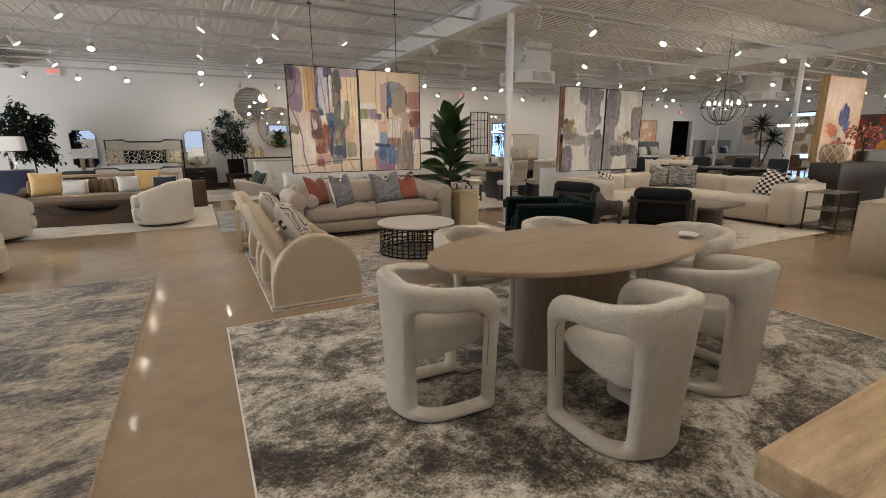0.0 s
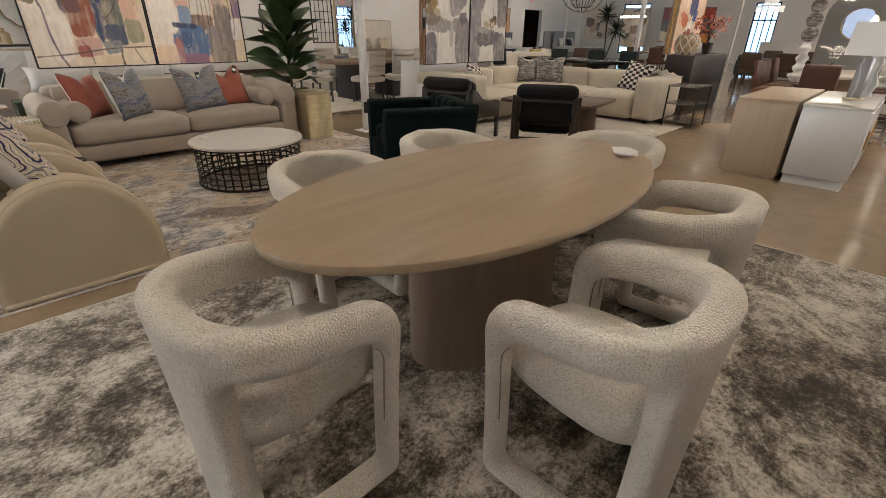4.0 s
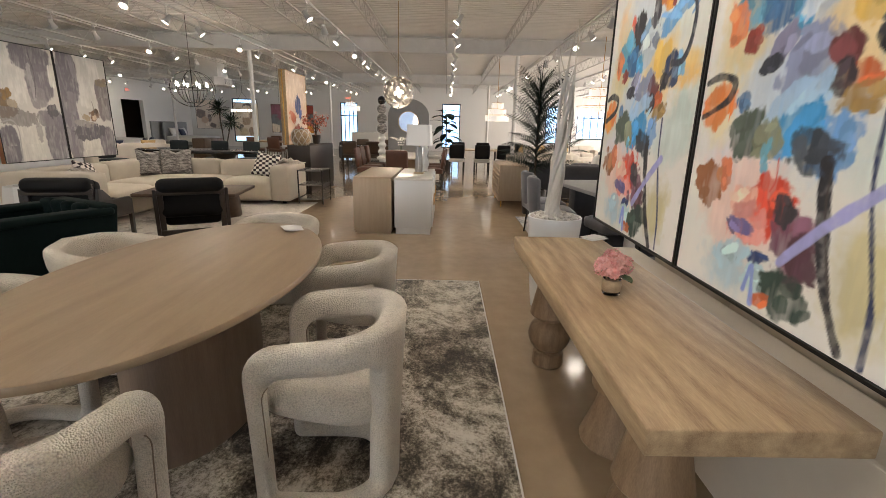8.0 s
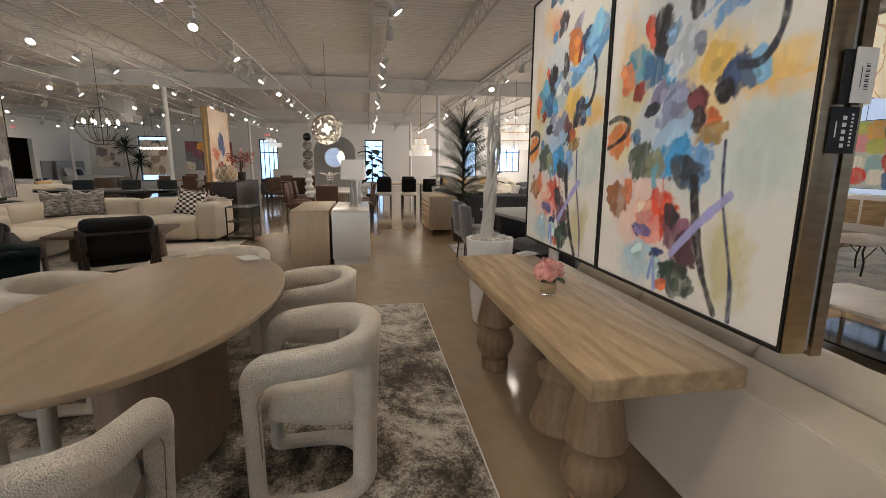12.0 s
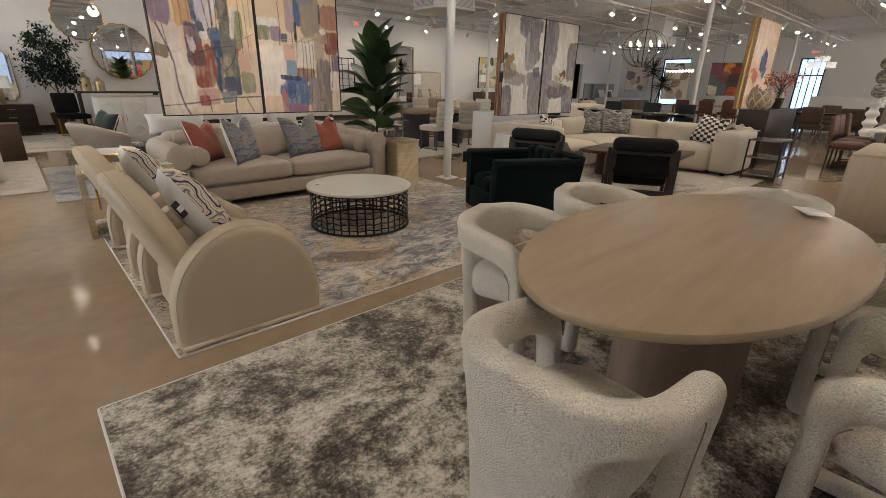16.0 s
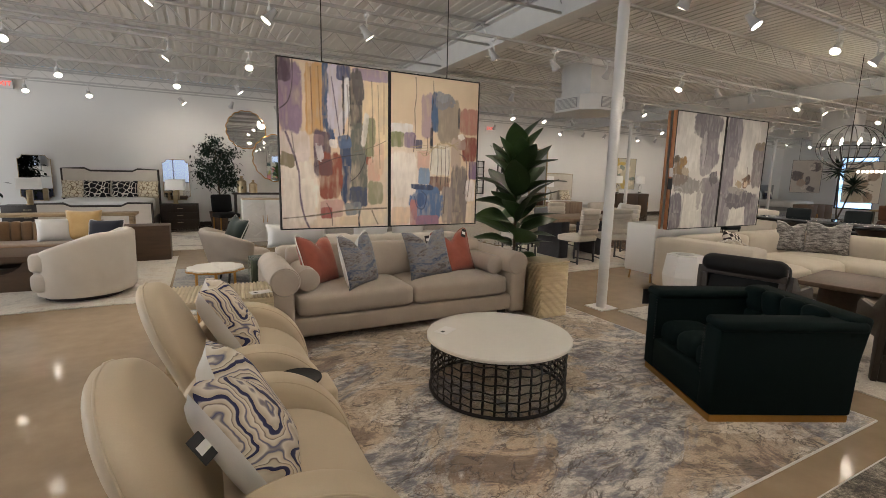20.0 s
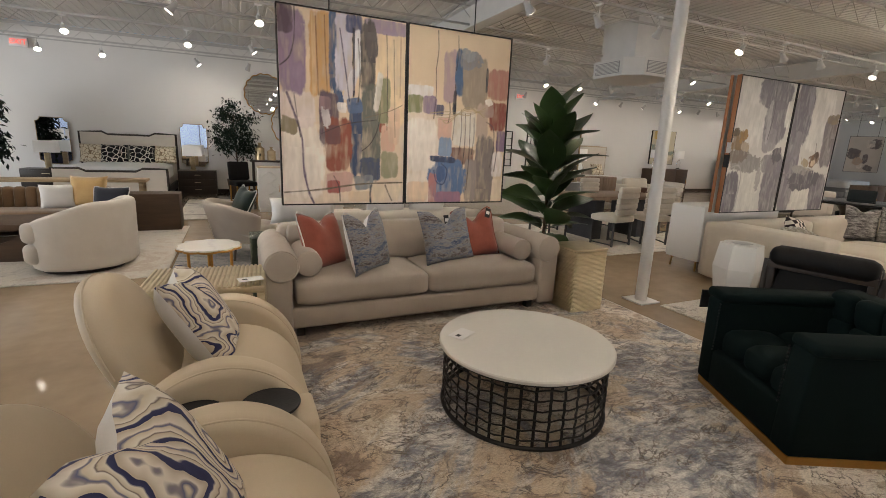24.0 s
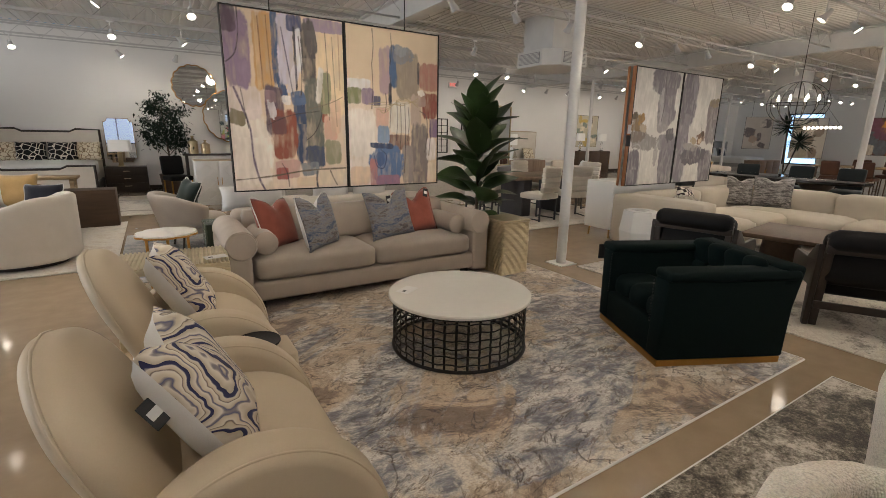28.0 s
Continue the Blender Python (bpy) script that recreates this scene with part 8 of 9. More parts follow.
# glossy table with teal chairs, beyond the sectional
oval = thing("dining_table", "long oval glossy black dining table", "table", 11.8, 7.25, 0, 80)
part("tabletop", prism([(1.60 * math.copysign(abs(math.cos(a)) ** 0.8, math.cos(a)), 0.68 * math.copysign(abs(math.sin(a)) ** 0.8, math.sin(a))) for a in np.linspace(0, 2 * math.pi, 64, endpoint=False)], 0.70, 0.76, 0.01), M_glossblack, oval, "", 60)
for px in (-0.75, 0.75):
    part("pedestal", moved(lathe([(0.0, 0.0), (0.34, 0.0), (0.33, 0.04), (0.20, 0.30), (0.22, 0.55), (0.32, 0.70), (0.0, 0.70)], 28), pose(px, 0, 0)), M_espresso, oval, "", 60)
placed(slat_chair("dining_chair", "teal velvet dining chair", "teal dining chairs", M_teal, M_espresso), ((12.75, 8.35, 98), (12.95, 7.35, 90), (12.9, 6.45, 86), (11.7, 9.3, 170)))
plain_table("dark dining table in the far showroom", 17.0, 3.6, 2.2, 1.0, 0.76, M_glossblack, M_espresso, 90)
placed(slat_chair("dining_chair", "dark leather dining chair", "dark dining chairs", M_brownwood, M_espresso), ((16.0, 4.2, -90), (16.0, 3.4, -90), (16.0, 2.6, -90), (18.0, 4.2, 90), (18.0, 3.2, 90)))
plain_table("wooden dining table in the far showroom", 19.2, 8.0, 2.2, 1.0, 0.76, M_rustic, M_brownwood, 80)
placed(slat_chair("dining_chair", "brown dining chair in the far showroom", "brown dining chairs", M_cognac, M_brownwood), ((18.3, 8.4, -95), (18.3, 7.6, -95), (20.2, 8.4, 85), (20.2, 7.6, 85), (18.4, 6.9, -90)))
gen_sofa("ivory sofa in the far showroom", 14.8, 11.0, -40, 2.3, M_beigeup, pillows=((0.5, M_mustard), (-0.4, M_navy)))
gen_sofa("grey sofa in the far showroom", 17.8, 12.4, 20, 2.3, M_beigeup, pillows=((0.5, M_navy), (-0.5, M_charcoal)))
gen_sofa("dark sofa in the far showroom", 20.8, 4.6, 100, 2.2, M_charcoal)
cabinet("reception_counter", "long white marble reception counter", 24.0, 3.6, 24.7, 5.8, 1.12, M_marble)
cabinet("sideboard", "brown wooden sideboard in the far showroom", 19.0, 10.8, 20.6, 11.3, 0.8, M_brownwood, None, (("-y", 3),))


def bed(label, x, y, rz, w, head_h, frame_mat, head_mat, foot_h=0.0, pillows=(), notch=False, length=2.1, lift=0.0):
    """A made bed, its head at -y before it is turned."""
    b = thing("bed", label, "bed", x, y, 0, rz)
    def panel(name, yy, h, z0):
        k = 0.06 if notch else 0.0
        ol = [(-w / 2, z0), (w / 2, z0), (w / 2, h), (w * 0.28, h), (w * 0.22, h - k), (-w * 0.22, h - k), (-w * 0.28, h), (-w / 2, h)]
        part(name, bent(prism([(a * 0.985, c - 0.01 if c > 0.3 else c) for a, c in ol], -0.03, 0.03), lambda p, q, s: (p, yy + s, q)), head_mat, b, "upholstered panel", 0)
        edge = [(a, yy, c) for a, c in ol[1:] + ol[:1]]
        part(name + "_edge", tube(edge, 0.035, 4), frame_mat, b, "dark wooden edge", 0)
    panel("headboard", 0.0, head_h, 0.1)
    if foot_h:
        panel("footboard", length + 0.1, foot_h, 0.12)
    part("side_rail", box(-w / 2 + 0.02, 0.03, 0.18, -w / 2 + 0.06, length + 0.07, 0.36), frame_mat, b, "", 0)
    part("side_rail", box(w / 2 - 0.06, 0.03, 0.18, w / 2 - 0.02, length + 0.07, 0.36), frame_mat, b, "", 0)
    part("mattress", moved(soft(w - 0.16, length - 0.02, 0.34, 0.08, 7, 0.02), pose(0, length / 2 + 0.05, 0.50 + lift)), M_linenwhite, b, "white bedding", 180)
    for sx in (-1, 1):
        for yy in (0.04, length + 0.05):
            part("foot", box(sx * (w / 2 - 0.06) - 0.03, yy - 0.03, 0, sx * (w / 2 - 0.06) + 0.03, yy + 0.03, 0.2), frame_mat, b, "", 0)
    for px, py, m, s in pillows:
        q = pose(x, y, 0, 0, 0, rz) @ Vector((px, py, 0))
        cushion("bed pillow leaning on the headboard", q.x, q.y, 0.66 + lift, rz + 180, -22, s, s * 0.82, 0.16, m)
    return b


def spots_mat(name, base, net, scale, w=0.09):
    m = mat(name, lin(base), 0.9, bump=0.1)
    n, link = m.node_tree.nodes, m.node_tree.links.new
    tc, v, mr, mx = n.new("ShaderNodeTexCoord"), n.new("ShaderNodeTexVoronoi"), n.new("ShaderNodeMath"), n.new("ShaderNodeMix")
    v.feature = "DISTANCE_TO_EDGE"
    v.inputs["Scale"].default_value = scale
    mr.operation, mr.inputs[1].default_value = "GREATER_THAN", w
    mx.data_type = "RGBA"
    mx.inputs[6].default_value, mx.inputs[7].default_value = (*lin(net), 1), (*lin(base), 1)
    link(tc.outputs["Object"], v.inputs["Vector"])
    link(v.outputs["Distance"], mr.inputs[0])
    link(mr.outputs[0], mx.inputs[0])
    link(mx.outputs[2], n["Principled BSDF"].inputs["Base Color"])
    return m


M_giraffe = spots_mat("cream_cell_print", (226, 214, 190), (150, 130, 104), 12, 0.05)
M_blackspot = spots_mat("black_cell_print", (14, 13, 14), (214, 206, 192), 9, 0.06)
bed("made bed with a beige upholstered headboard edged in black wood", -1.39, 16.95, 180, 1.98, 1.50, M_espresso, M_beigeup, 0.76,
    ((0.72, 0.24, M_giraffe, 0.56), (-0.72, 0.24, M_giraffe, 0.56), (0.28, 0.40, M_blackspot, 0.56), (-0.28, 0.40, M_blackspot, 0.56)), True, lift=0.13)
bed("white bed with a tall pale headboard", 13.0, 16.95, 180, 1.9, 1.70, M_palewood, M_beigeup, 0.0, ((0.45, 0.26, M_fur, 0.55), (-0.45, 0.26, M_giraffe, 0.55)))
bed("bed with a wide pale grey headboard and white pillows", 27.45, 16.86, 180, 2.2, 1.40, M_greygrid, M_greygrid, 0.0, ((0.5, 0.3, M_whitecloth, 0.6), (-0.5, 0.3, M_whitecloth, 0.6), (0.0, 0.5, M_navy, 0.5)))
panel = thing("headboard_panel", "wide pale grey upholstered headboard panel against the wall", "headboard", 27.45, 17.14, 0)
for k in range(4):
    part("panel", box(-1.76 + 0.88 * k, -0.05, 0.05, -0.884 + 0.88 * k, 0.04, 1.45, 0.02), M_greygrid, panel)
part("plinth", box(-1.70, -0.03, 0.0, 1.70, 0.03, 0.05), M_espresso, panel, "", 0)
bed("white bed in the far corner", 21.3, 16.9, 180, 1.9, 1.35, M_greygrid, M_greyup, 0.0, ((0.45, 0.26, M_whitecloth, 0.6), (-0.45, 0.26, M_whitecloth, 0.6)))


def nightstand(label, x0, x1, y0, y1, h):
    c = thing("nightstand", label, "nightstand", (x0 + x1) / 2, (y0 + y1) / 2, 0, 0, "black nightstands")
    w, d = (x1 - x0) / 2, (y1 - y0) / 2
    part("body", box(-w, -d, 0.06, w, d, h, 0.005), M_espresso, c)
    part("plinth", box(-w + 0.03, -d + 0.03, 0, w - 0.03, d - 0.03, 0.06), M_espresso, c, "", 0)
    for k in range(3):
        z0 = 0.08 + (h - 0.1) / 3 * k
        dr = part("drawer", box(-w + 0.015, -d - 0.012, z0, w - 0.015, -d, z0 + (h - 0.1) / 3 - 0.012, 0.003), M_espresso, c)
        part("handle", box(-0.07, -d - 0.025, z0 + 0.09, 0.07, -d - 0.012, z0 + 0.10, 0.002), M_silver, dr, "slim metal pull", 0)


nightstand("black three-drawer nightstand beside the bed", -0.36, 0.50, 16.35, 16.85, 0.64)
nightstand("black three-drawer nightstand beside the bed", -3.40, -2.48, 16.35, 16.85, 0.64)
table_lamp("table lamp with a brass base and white box shade", -0.02, 16.55, 0.64, M_brass, 0, 0.62, 0.22, 0, 0.14)
table_lamp("table lamp with a brass base and white box shade", -2.92, 16.55, 0.64, M_brass, 0, 0.62, 0.22, 0, 0.14)


def scalloped_mirror(x):
    m = thing("wall_mirror", "tall wall mirror with scooped corners above the nightstand", "mirror", x, 17.17, 1.25, 0, "scooped wall mirrors")
    w, h, k = 0.31, 0.54, 0.09
    ol = []
    for sx, sy in ((1, -1), (1, 1), (-1, 1), (-1, -1)):
        for q in range(7):
            a = radians(15 * q if sx * sy > 0 else 90 - 15 * q)
            ol.append((sx * (w - k * math.sin(a)), sy * (h - k * math.cos(a))))
    part("glass", bent(prism(ol, -0.006, 0.006), lambda a, b, c: (a, c, b)), M_mirror, m, "bevelled mirror glass", 0)
    part("rim", tube([(a, -0.008, b) for a, b in ol], 0.008, 5, True), M_brass, m)


scalloped_mirror(0.0)
scalloped_mirror(-2.93)
round_mirror("wavy-edged round mirror high on the wall, gold rim", 1.80, 17.15, 2.68, 0, 0.50, 0.03)
round_mirror("large wavy-edged round mirror on the wall, gold rim", 2.62, 17.12, 1.92, 0, 0.66, 0.03)

# cabinet with diamond doors, console and bottles behind it
c = cabinet("sideboard", "white sideboard with raised diamond doors and brass pulls", 1.36, 13.35, 3.1, 13.85, 0.93, M_white, M_palewood, (("-y", 4),), toe=0.08)
for k in range(4):
    x = -0.87 + 0.435 * (k + 0.5)
    for q in range(3):
        z = 0.24 + 0.24 * q
        part("diamond_moulding", tube([(x - 0.16, -0.268, z), (x, -0.268, z + 0.12), (x + 0.16, -0.268, z), (x, -0.268, z - 0.12)], 0.010, 4, True), M_white, c, "", 0)
plain_table("dark wooden console against the wall", 2.2, 16.2, 1.8, 0.42, 0.95, M_espresso, M_espresso)
for bx, bh, br in ((1.55, 0.44, 0.11), (1.83, 0.34, 0.10)):
    v = thing("decorative_bottle", "ribbed brass bottle on the console", "vase", bx, 16.15, 0.95, 0, "brass bottles")
    part("body", lathe([(0.0, 0.0), (br, 0.0), (br, bh * 0.7), (br * 0.5, bh * 0.8), (br * 0.3, bh * 0.86), (br * 0.3, bh * 0.95), (br * 0.45, bh), (0.0, bh)], 16), M_brass, v, "", 40)
    for k in range(12):
        part("rib", rod((br * math.cos(k * math.pi / 6), br * math.sin(k * math.pi / 6), 0.01), (br * math.cos(k * math.pi / 6), br * math.sin(k * math.pi / 6), bh * 0.7), 0.006, 5), M_brass, v)
rug("pale striped rug beside the bed", -0.1, 12.6, 1.0, 15.6, M_rugE)
slat = slat_chair("side_chair", "small black chair with brass legs by the wall", "", M_black, M_gold)
slat.matrix_basis = pose(1.1, 15.1, 0, 0, 0, 200)

# ---- brown sofa group ----
def barrel_chair():
    c = thing("barrel_chair", "white upholstered barrel swivel chair with rolled front arms", "armchair", 0, 0, 0.011, 0, "white barrel chairs")
    def wrap(x, y, z):
        a = x
        r = 0.42 + y + 0.02 * (z - 0.3)
        drop = 0.16 * max(0.0, (abs(a) - 0.9) / 1.0)
        zz = z if z < 0.2 else 0.2 + (z - 0.2) * (1 - drop / 0.5)
        return (r * math.sin(a), -r * math.cos(a), zz)
    s = soft(4.0, 0.11, 0.66, 0.05, 16, 0, (0, 0, 0.38))
    part("shell", bent(s, wrap), M_beigeup, c, "", 180)
    part("seat", moved(lathe([(0.0, 0.0), (0.36, 0.0), (0.38, 0.03), (0.38, 0.13), (0.34, 0.16), (0.0, 0.175)], 32), pose(0, 0.02, 0.27)), M_beigeup, c, "", 180)
    part("seat_base", lathe([(0.0, 0.05), (0.40, 0.05), (0.41, 0.27), (0.0, 0.27)], 32), M_beigeup, c, "", 60)
    part("swivel_base", lathe([(0.0, 0.0), (0.34, 0.0), (0.34, 0.05), (0.0, 0.05)], 32), M_espresso, c)
    for sx in (-1, 1):
        for z in (0.22, 0.42):
            part("arm_roll", moved(soft(0.13, 0.16, 0.20, 0.062, 6, 0), pose(sx * 0.40, 0.19, z)), M_beigeup, c, "", 180)
    return c


bc = barrel_chair()
for o in bc.children:
    o.data.transform(Matrix.Diagonal((1.1, 1.1, 1.08, 1)))
placed(bc, ((-0.66, 9.42, 76), (-2.85, 8.95, -20), (-2.4, 6.45, -60)))


def channel_sofa():
    s = thing("sofa", "brown channel-tufted sofa with a wooden shell", "sofa", -1.78, 11.1, 0.011)
    W = 2.45
    part("shell", join(box(-W / 2, 0.10, 0.05, W / 2, 0.40, 0.58, 0.03), box(-W / 2, -0.45, 0.05, -W / 2 + 0.12, 0.10, 0.52, 0.03), box(W / 2 - 0.12, -0.45, 0.05, W / 2, 0.10, 0.52, 0.03)), M_brownwood, s, "dark wooden shell")
    part("seat", moved(soft(W - 0.26, 0.62, 0.24, 0.06, 8, 0.02), pose(0, -0.16, 0.32)), M_cognacdk, s, "", 180)
    n = 18
    for k in range(n):
        part("channel", moved(soft((W - 0.26) / n + 0.01, 0.16, 0.32, 0.05, 5, 0), pose(-W / 2 + 0.13 + (W - 0.26) * (k + 0.5) / n, 0.10, 0.56, -8)), M_cognacdk, s, "", 180)


M_cognacdk = mat("brown_velvet", lin((122, 94, 62)), 0.75, rgb2=lin((98, 74, 48)), scale=6, bump=0.08, sheen=0.3)
channel_sofa()
M_navypiped = mat("deep_navy_velvet", lin((20, 24, 40)), 0.85, rgb2=lin((14, 17, 30)), scale=7, bump=0.1, sheen=0.2)
cushion("mustard pillow on the brown sofa", -2.52, 10.90, 0.45, 10, -18, 0.50, 0.46, 0.16, M_mustard)
cushion("cream and brown wave-print pillow on the brown sofa", -2.12, 10.92, 0.45, 0, -18, 0.44, 0.30, 0.14, M_whitecloth, M_cognacdk)
cushion("cream and brown wave-print pillow on the brown sofa", -1.25, 10.95, 0.45, 12, -18, 0.40, 0.34, 0.14, M_whitecloth)
cushion("mustard pillow on the brown sofa", -0.95, 10.98, 0.45, -10, -18, 0.46, 0.46, 0.16, M_mustard)
cushion("navy pillow on the brown sofa", -0.66, 10.74, 0.43, -12, -26, 0.44, 0.36, 0.16, M_navypiped, piping=M_whitecloth)


def arch_table():
    t = thing("coffee_table", "dark wooden rectangular coffee table with arched sides", "table", -1.85, 10.2, 0.011, -6)
    part("tabletop", box(-0.82, -0.40, 0.36, 0.82, 0.40, 0.43, 0.008), M_brownwood, t)
    for sy in (-1, 1):
        arch = [(-0.80, 0.0), (0.80, 0.0), (0.80, 0.36), (0.58, 0.36)] + [(0.58 * math.cos(a), 0.36 - 0.20 * math.sin(a)) for a in np.linspace(0.1, math.pi - 0.1, 17)] + [(-0.58, 0.36), (-0.80, 0.36)]
        part("side_panel", bent(prism(arch, -0.02, 0.02), lambda x, y, z: (x, sy * 0.33 + z, y)), M_brownwood, t, "arched wooden side", 0)
    part("shelf", box(-0.5, -0.3, 0.05, 0.5, 0.3, 0.08), M_brownwood, t, "", 0)


arch_table()
cabinet("sideboard", "dark brown wooden block sideboard behind the sofa", -0.95, 11.55, 0.10, 12.0, 0.58, M_brownwood)
t = plain_table("pale oak console table behind the brown sofa", -1.6, 12.25, 2.4, 0.42, 0.76, M_rustic, M_rustic)
t.name = "console_table"
cabinet("sideboard", "deep blue lacquered sideboard by the wall", -4.6, 12.8, -3.22, 13.3, 0.86, M_navy, None, (("-y", 2),))
table_lamp("table lamp with a glass base and white box shade", -3.5, 13.05, 0.86, M_glass, 0, 0.7, 0.26, 0, 0.16)
table_lamp("table lamp with a glass base and white box shade", -4.08, 13.05, 0.86, M_glass, 0, 0.7, 0.26, 0, 0.16)

# ---- behind the living group ----
def waterfall_table():
    t = thing("end_table", "ribbed champagne metal waterfall end table", "side table", 0.72, 6.56, 0.0, -4)
    W, D, H = 0.36, 0.27, 0.57
    part("top", box(-W, -D, H - 0.05, W, D, H - 0.008, 0.004), M_silver, t)
    for sx in (-1, 1):
        part("side", box(sx * W - 0.025 * (1 + sx), -D, 0.0, sx * W + 0.025 * (1 - sx), D, H - 0.05, 0.003), M_silver, t)
    n = 26
    rib = part("rib", rod((-W + 0.014 + 0.0, -D + 0.004, H - 0.008), (-W + 0.014, D - 0.004, H - 0.008), 0.011, 6), M_silver, t)
    for k in range(1, n):
        again(rib, t, pose((2 * W - 0.028) * k / (n - 1), 0, 0))


waterfall_table()
papers(0.98, 6.36, 0.578, 10, 1)


def scallop_table():
    t = thing("side_table", "scalloped white marble side table with a gold rim and legs", "side table", 0.70, 7.42, 0)
    ol = [((0.225 + 0.02 * abs(math.sin(5 * a))) * math.cos(a), (0.225 + 0.02 * abs(math.sin(5 * a))) * math.sin(a)) for a in np.linspace(0, 2 * math.pi, 80, endpoint=False)]
    part("top", prism(ol, 0.585, 0.605, 0.003), M_marble, t, "white marble top", 0)
    part("rim", tube([(a, b, 0.585) for a, b in ol], 0.009, 6, True), M_gold, t, "gold rim")
    for k in range(4):
        part("leg", rod((0.16 * math.cos(k * 1.57), 0.16 * math.sin(k * 1.57), 0), (0.16 * math.cos(k * 1.57), 0.16 * math.sin(k * 1.57), 0.585), 0.012, 8), M_gold, t)


scallop_table()
cabinet("pedestal_table", "green marble block side table", 1.02, 7.62, 1.36, 7.98, 0.60, vein_mat("green_marble", lin((58, 66, 54)), [lin((86, 92, 78)), lin((70, 78, 64))], 0.25, 4, 0.06))
gen_sofa("cream sofa standing back to back with another", 2.55, 8.45, 0, 2.3, M_beigeup, 0.76)
cushion("long white bolster pillow on the cream sofa", 1.55, 8.05, 0.66, 0, -10, 0.66, 0.26, 0.18, M_whitecloth)
cushion("white pillow on the cream sofa", 2.45, 8.22, 0.50, 180, -10, 0.46, 0.42, 0.16, M_whitecloth)
cushion("white pillow on the cream sofa", 2.95, 8.22, 0.50, 180, -10, 0.46, 0.42, 0.16, M_whitecloth)
rug("striped black and cream rug behind the settee", 0.22, 8.0, 1.4, 10.6, M_rugF)


def wing_chair():
    c = thing("armchair", "beige low-back armchair with a curved shell", "armchair", 1.06, 9.5, 0, -80)
    b = soft(3.3, 0.10, 0.5, 0.045, 14, 0, (0, 0, 0.48))
    part("shell", bent(b, lambda x, y, z: ((0.36 + y + 0.25 * (z - 0.25)) * math.sin(x), -(0.36 + y + 0.25 * (z - 0.25)) * math.cos(x), z - 0.16 * max(0, abs(x) - 0.8) * (z > 0.4))), M_sofa, c, "", 180)
    part("seat", moved(lathe([(0.0, 0.0), (0.34, 0.0), (0.36, 0.03), (0.36, 0.16), (0.32, 0.19), (0.0, 0.2)], 28), pose(0, 0, 0.24)), M_sofa, c, "", 180)
    for sx in (-1, 1):
        for sy in (-1, 1):
            part("leg", rod((sx * 0.24, sy * 0.24, 0), (sx * 0.2, sy * 0.2, 0.25), 0.014, 7), M_espresso, c)


wing_chair()
M_greenpil = mat("bottle_green_velvet", (0.012, 0.028, 0.02), 0.8, rgb2=(0.008, 0.018, 0.014), scale=7, bump=0.1, sheen=0.15)
cushion("bottle green pillow with white piping on the armchair", 0.90, 9.62, 0.44, -70, -24, 0.46, 0.46, 0.15, M_greenpil, None, 6, 0.02, piping=M_whitecloth)

# ---- dining group beyond the column ----
rug("blue-grey patterned rug under the dark dining table", 5.2, 8.2, 8.6, 10.9, M_rugD)
plain_table("grey dining table with splayed dark pedestals", 7.1, 9.55, 1.9, 1.0, 0.76, M_oakdk, M_charcoal, 0, True, 0.06, 0.011)
cc = slat_chair("dining_chair", "cream dining chair with a channelled back on dark metal legs", "cream dining chairs", M_beigeup, M_charcoal, None, 5)
cc.location.z = 0.011
placed(cc, ((7.35, 8.82, -20), (6.55, 8.86, 8), (5.75, 9.5, -90), (8.5, 9.6, 90), (6.7, 10.35, 180), (7.6, 10.35, 182)))
cabinet("sideboard", "white lacquered sideboard standing behind the sectional", 6.35, 7.12, 7.9, 7.6, 0.86, M_lacq, None, (("+y", 3),), leg=0.14)
cabinet("dresser", "dark wooden dresser against the wall", 16.2, 16.6, 18.2, 17.15, 0.95, M_brownwood, None, (("-y", 3),))
table_lamp("table lamp with a glass base and white shade", 16.5, 16.85, 0.95, M_glass, 1, 0.75, 0.24)
table_lamp("table lamp with a glass base and white shade", 17.9, 16.85, 0.95, M_glass, 1, 0.75, 0.24)
gen_sofa("cognac leather sofa in the far showroom", 11.4, 12.2, 60, 1.1, M_cognac, 0.8, 0.85, ((0.0, M_whitecloth),), 1)
cabinet("dresser", "grey-brown dresser at the foot of a bed", 9.4, 13.2, 10.9, 13.7, 0.82, M_oakdk, None, (("-y", 3),))
table_lamp("white ceramic table lamp", 9.7, 13.4, 0.82, M_lacq, 1, 0.75, 0.2)
for sx, sy, sw, sh in ((10.9, 17.182, 0.9, 1.75), (9.2, 17.182, 1.3, 1.2)):
    s = thing("lattice_screen", "dark-framed lattice wall panel", "screen", sx, sy, 0.9, 0, "lattice panels")
    part("frame", join(box(-sw / 2, -0.02, 0, -sw / 2 + 0.03, 0.02, sh), box(sw / 2 - 0.03, -0.02, 0, sw / 2, 0.02, sh), box(-sw / 2, -0.019, 0, sw / 2, 0.019, 0.03), box(-sw / 2, -0.019, sh - 0.03, sw / 2, 0.019, sh)), M_iron, s, "", 0)
    for k in range(1, 5):
        part("bar", box(-sw / 2 + sw * k / 5 - 0.008, -0.01, 0.03, -sw / 2 + sw * k / 5 + 0.008, 0.01, sh - 0.03), M_iron, s, "", 0)
        part("bar", box(-sw / 2 + 0.03, -0.008, sh * k / 5 - 0.008, sw / 2 - 0.03, 0.008, sh * k / 5 + 0.008), M_iron, s, "", 0)
lm = thing("leaning_mirror", "tall champagne-framed mirror standing on a chest", "mirror", 8.9, 12.9, 0.0, 20)
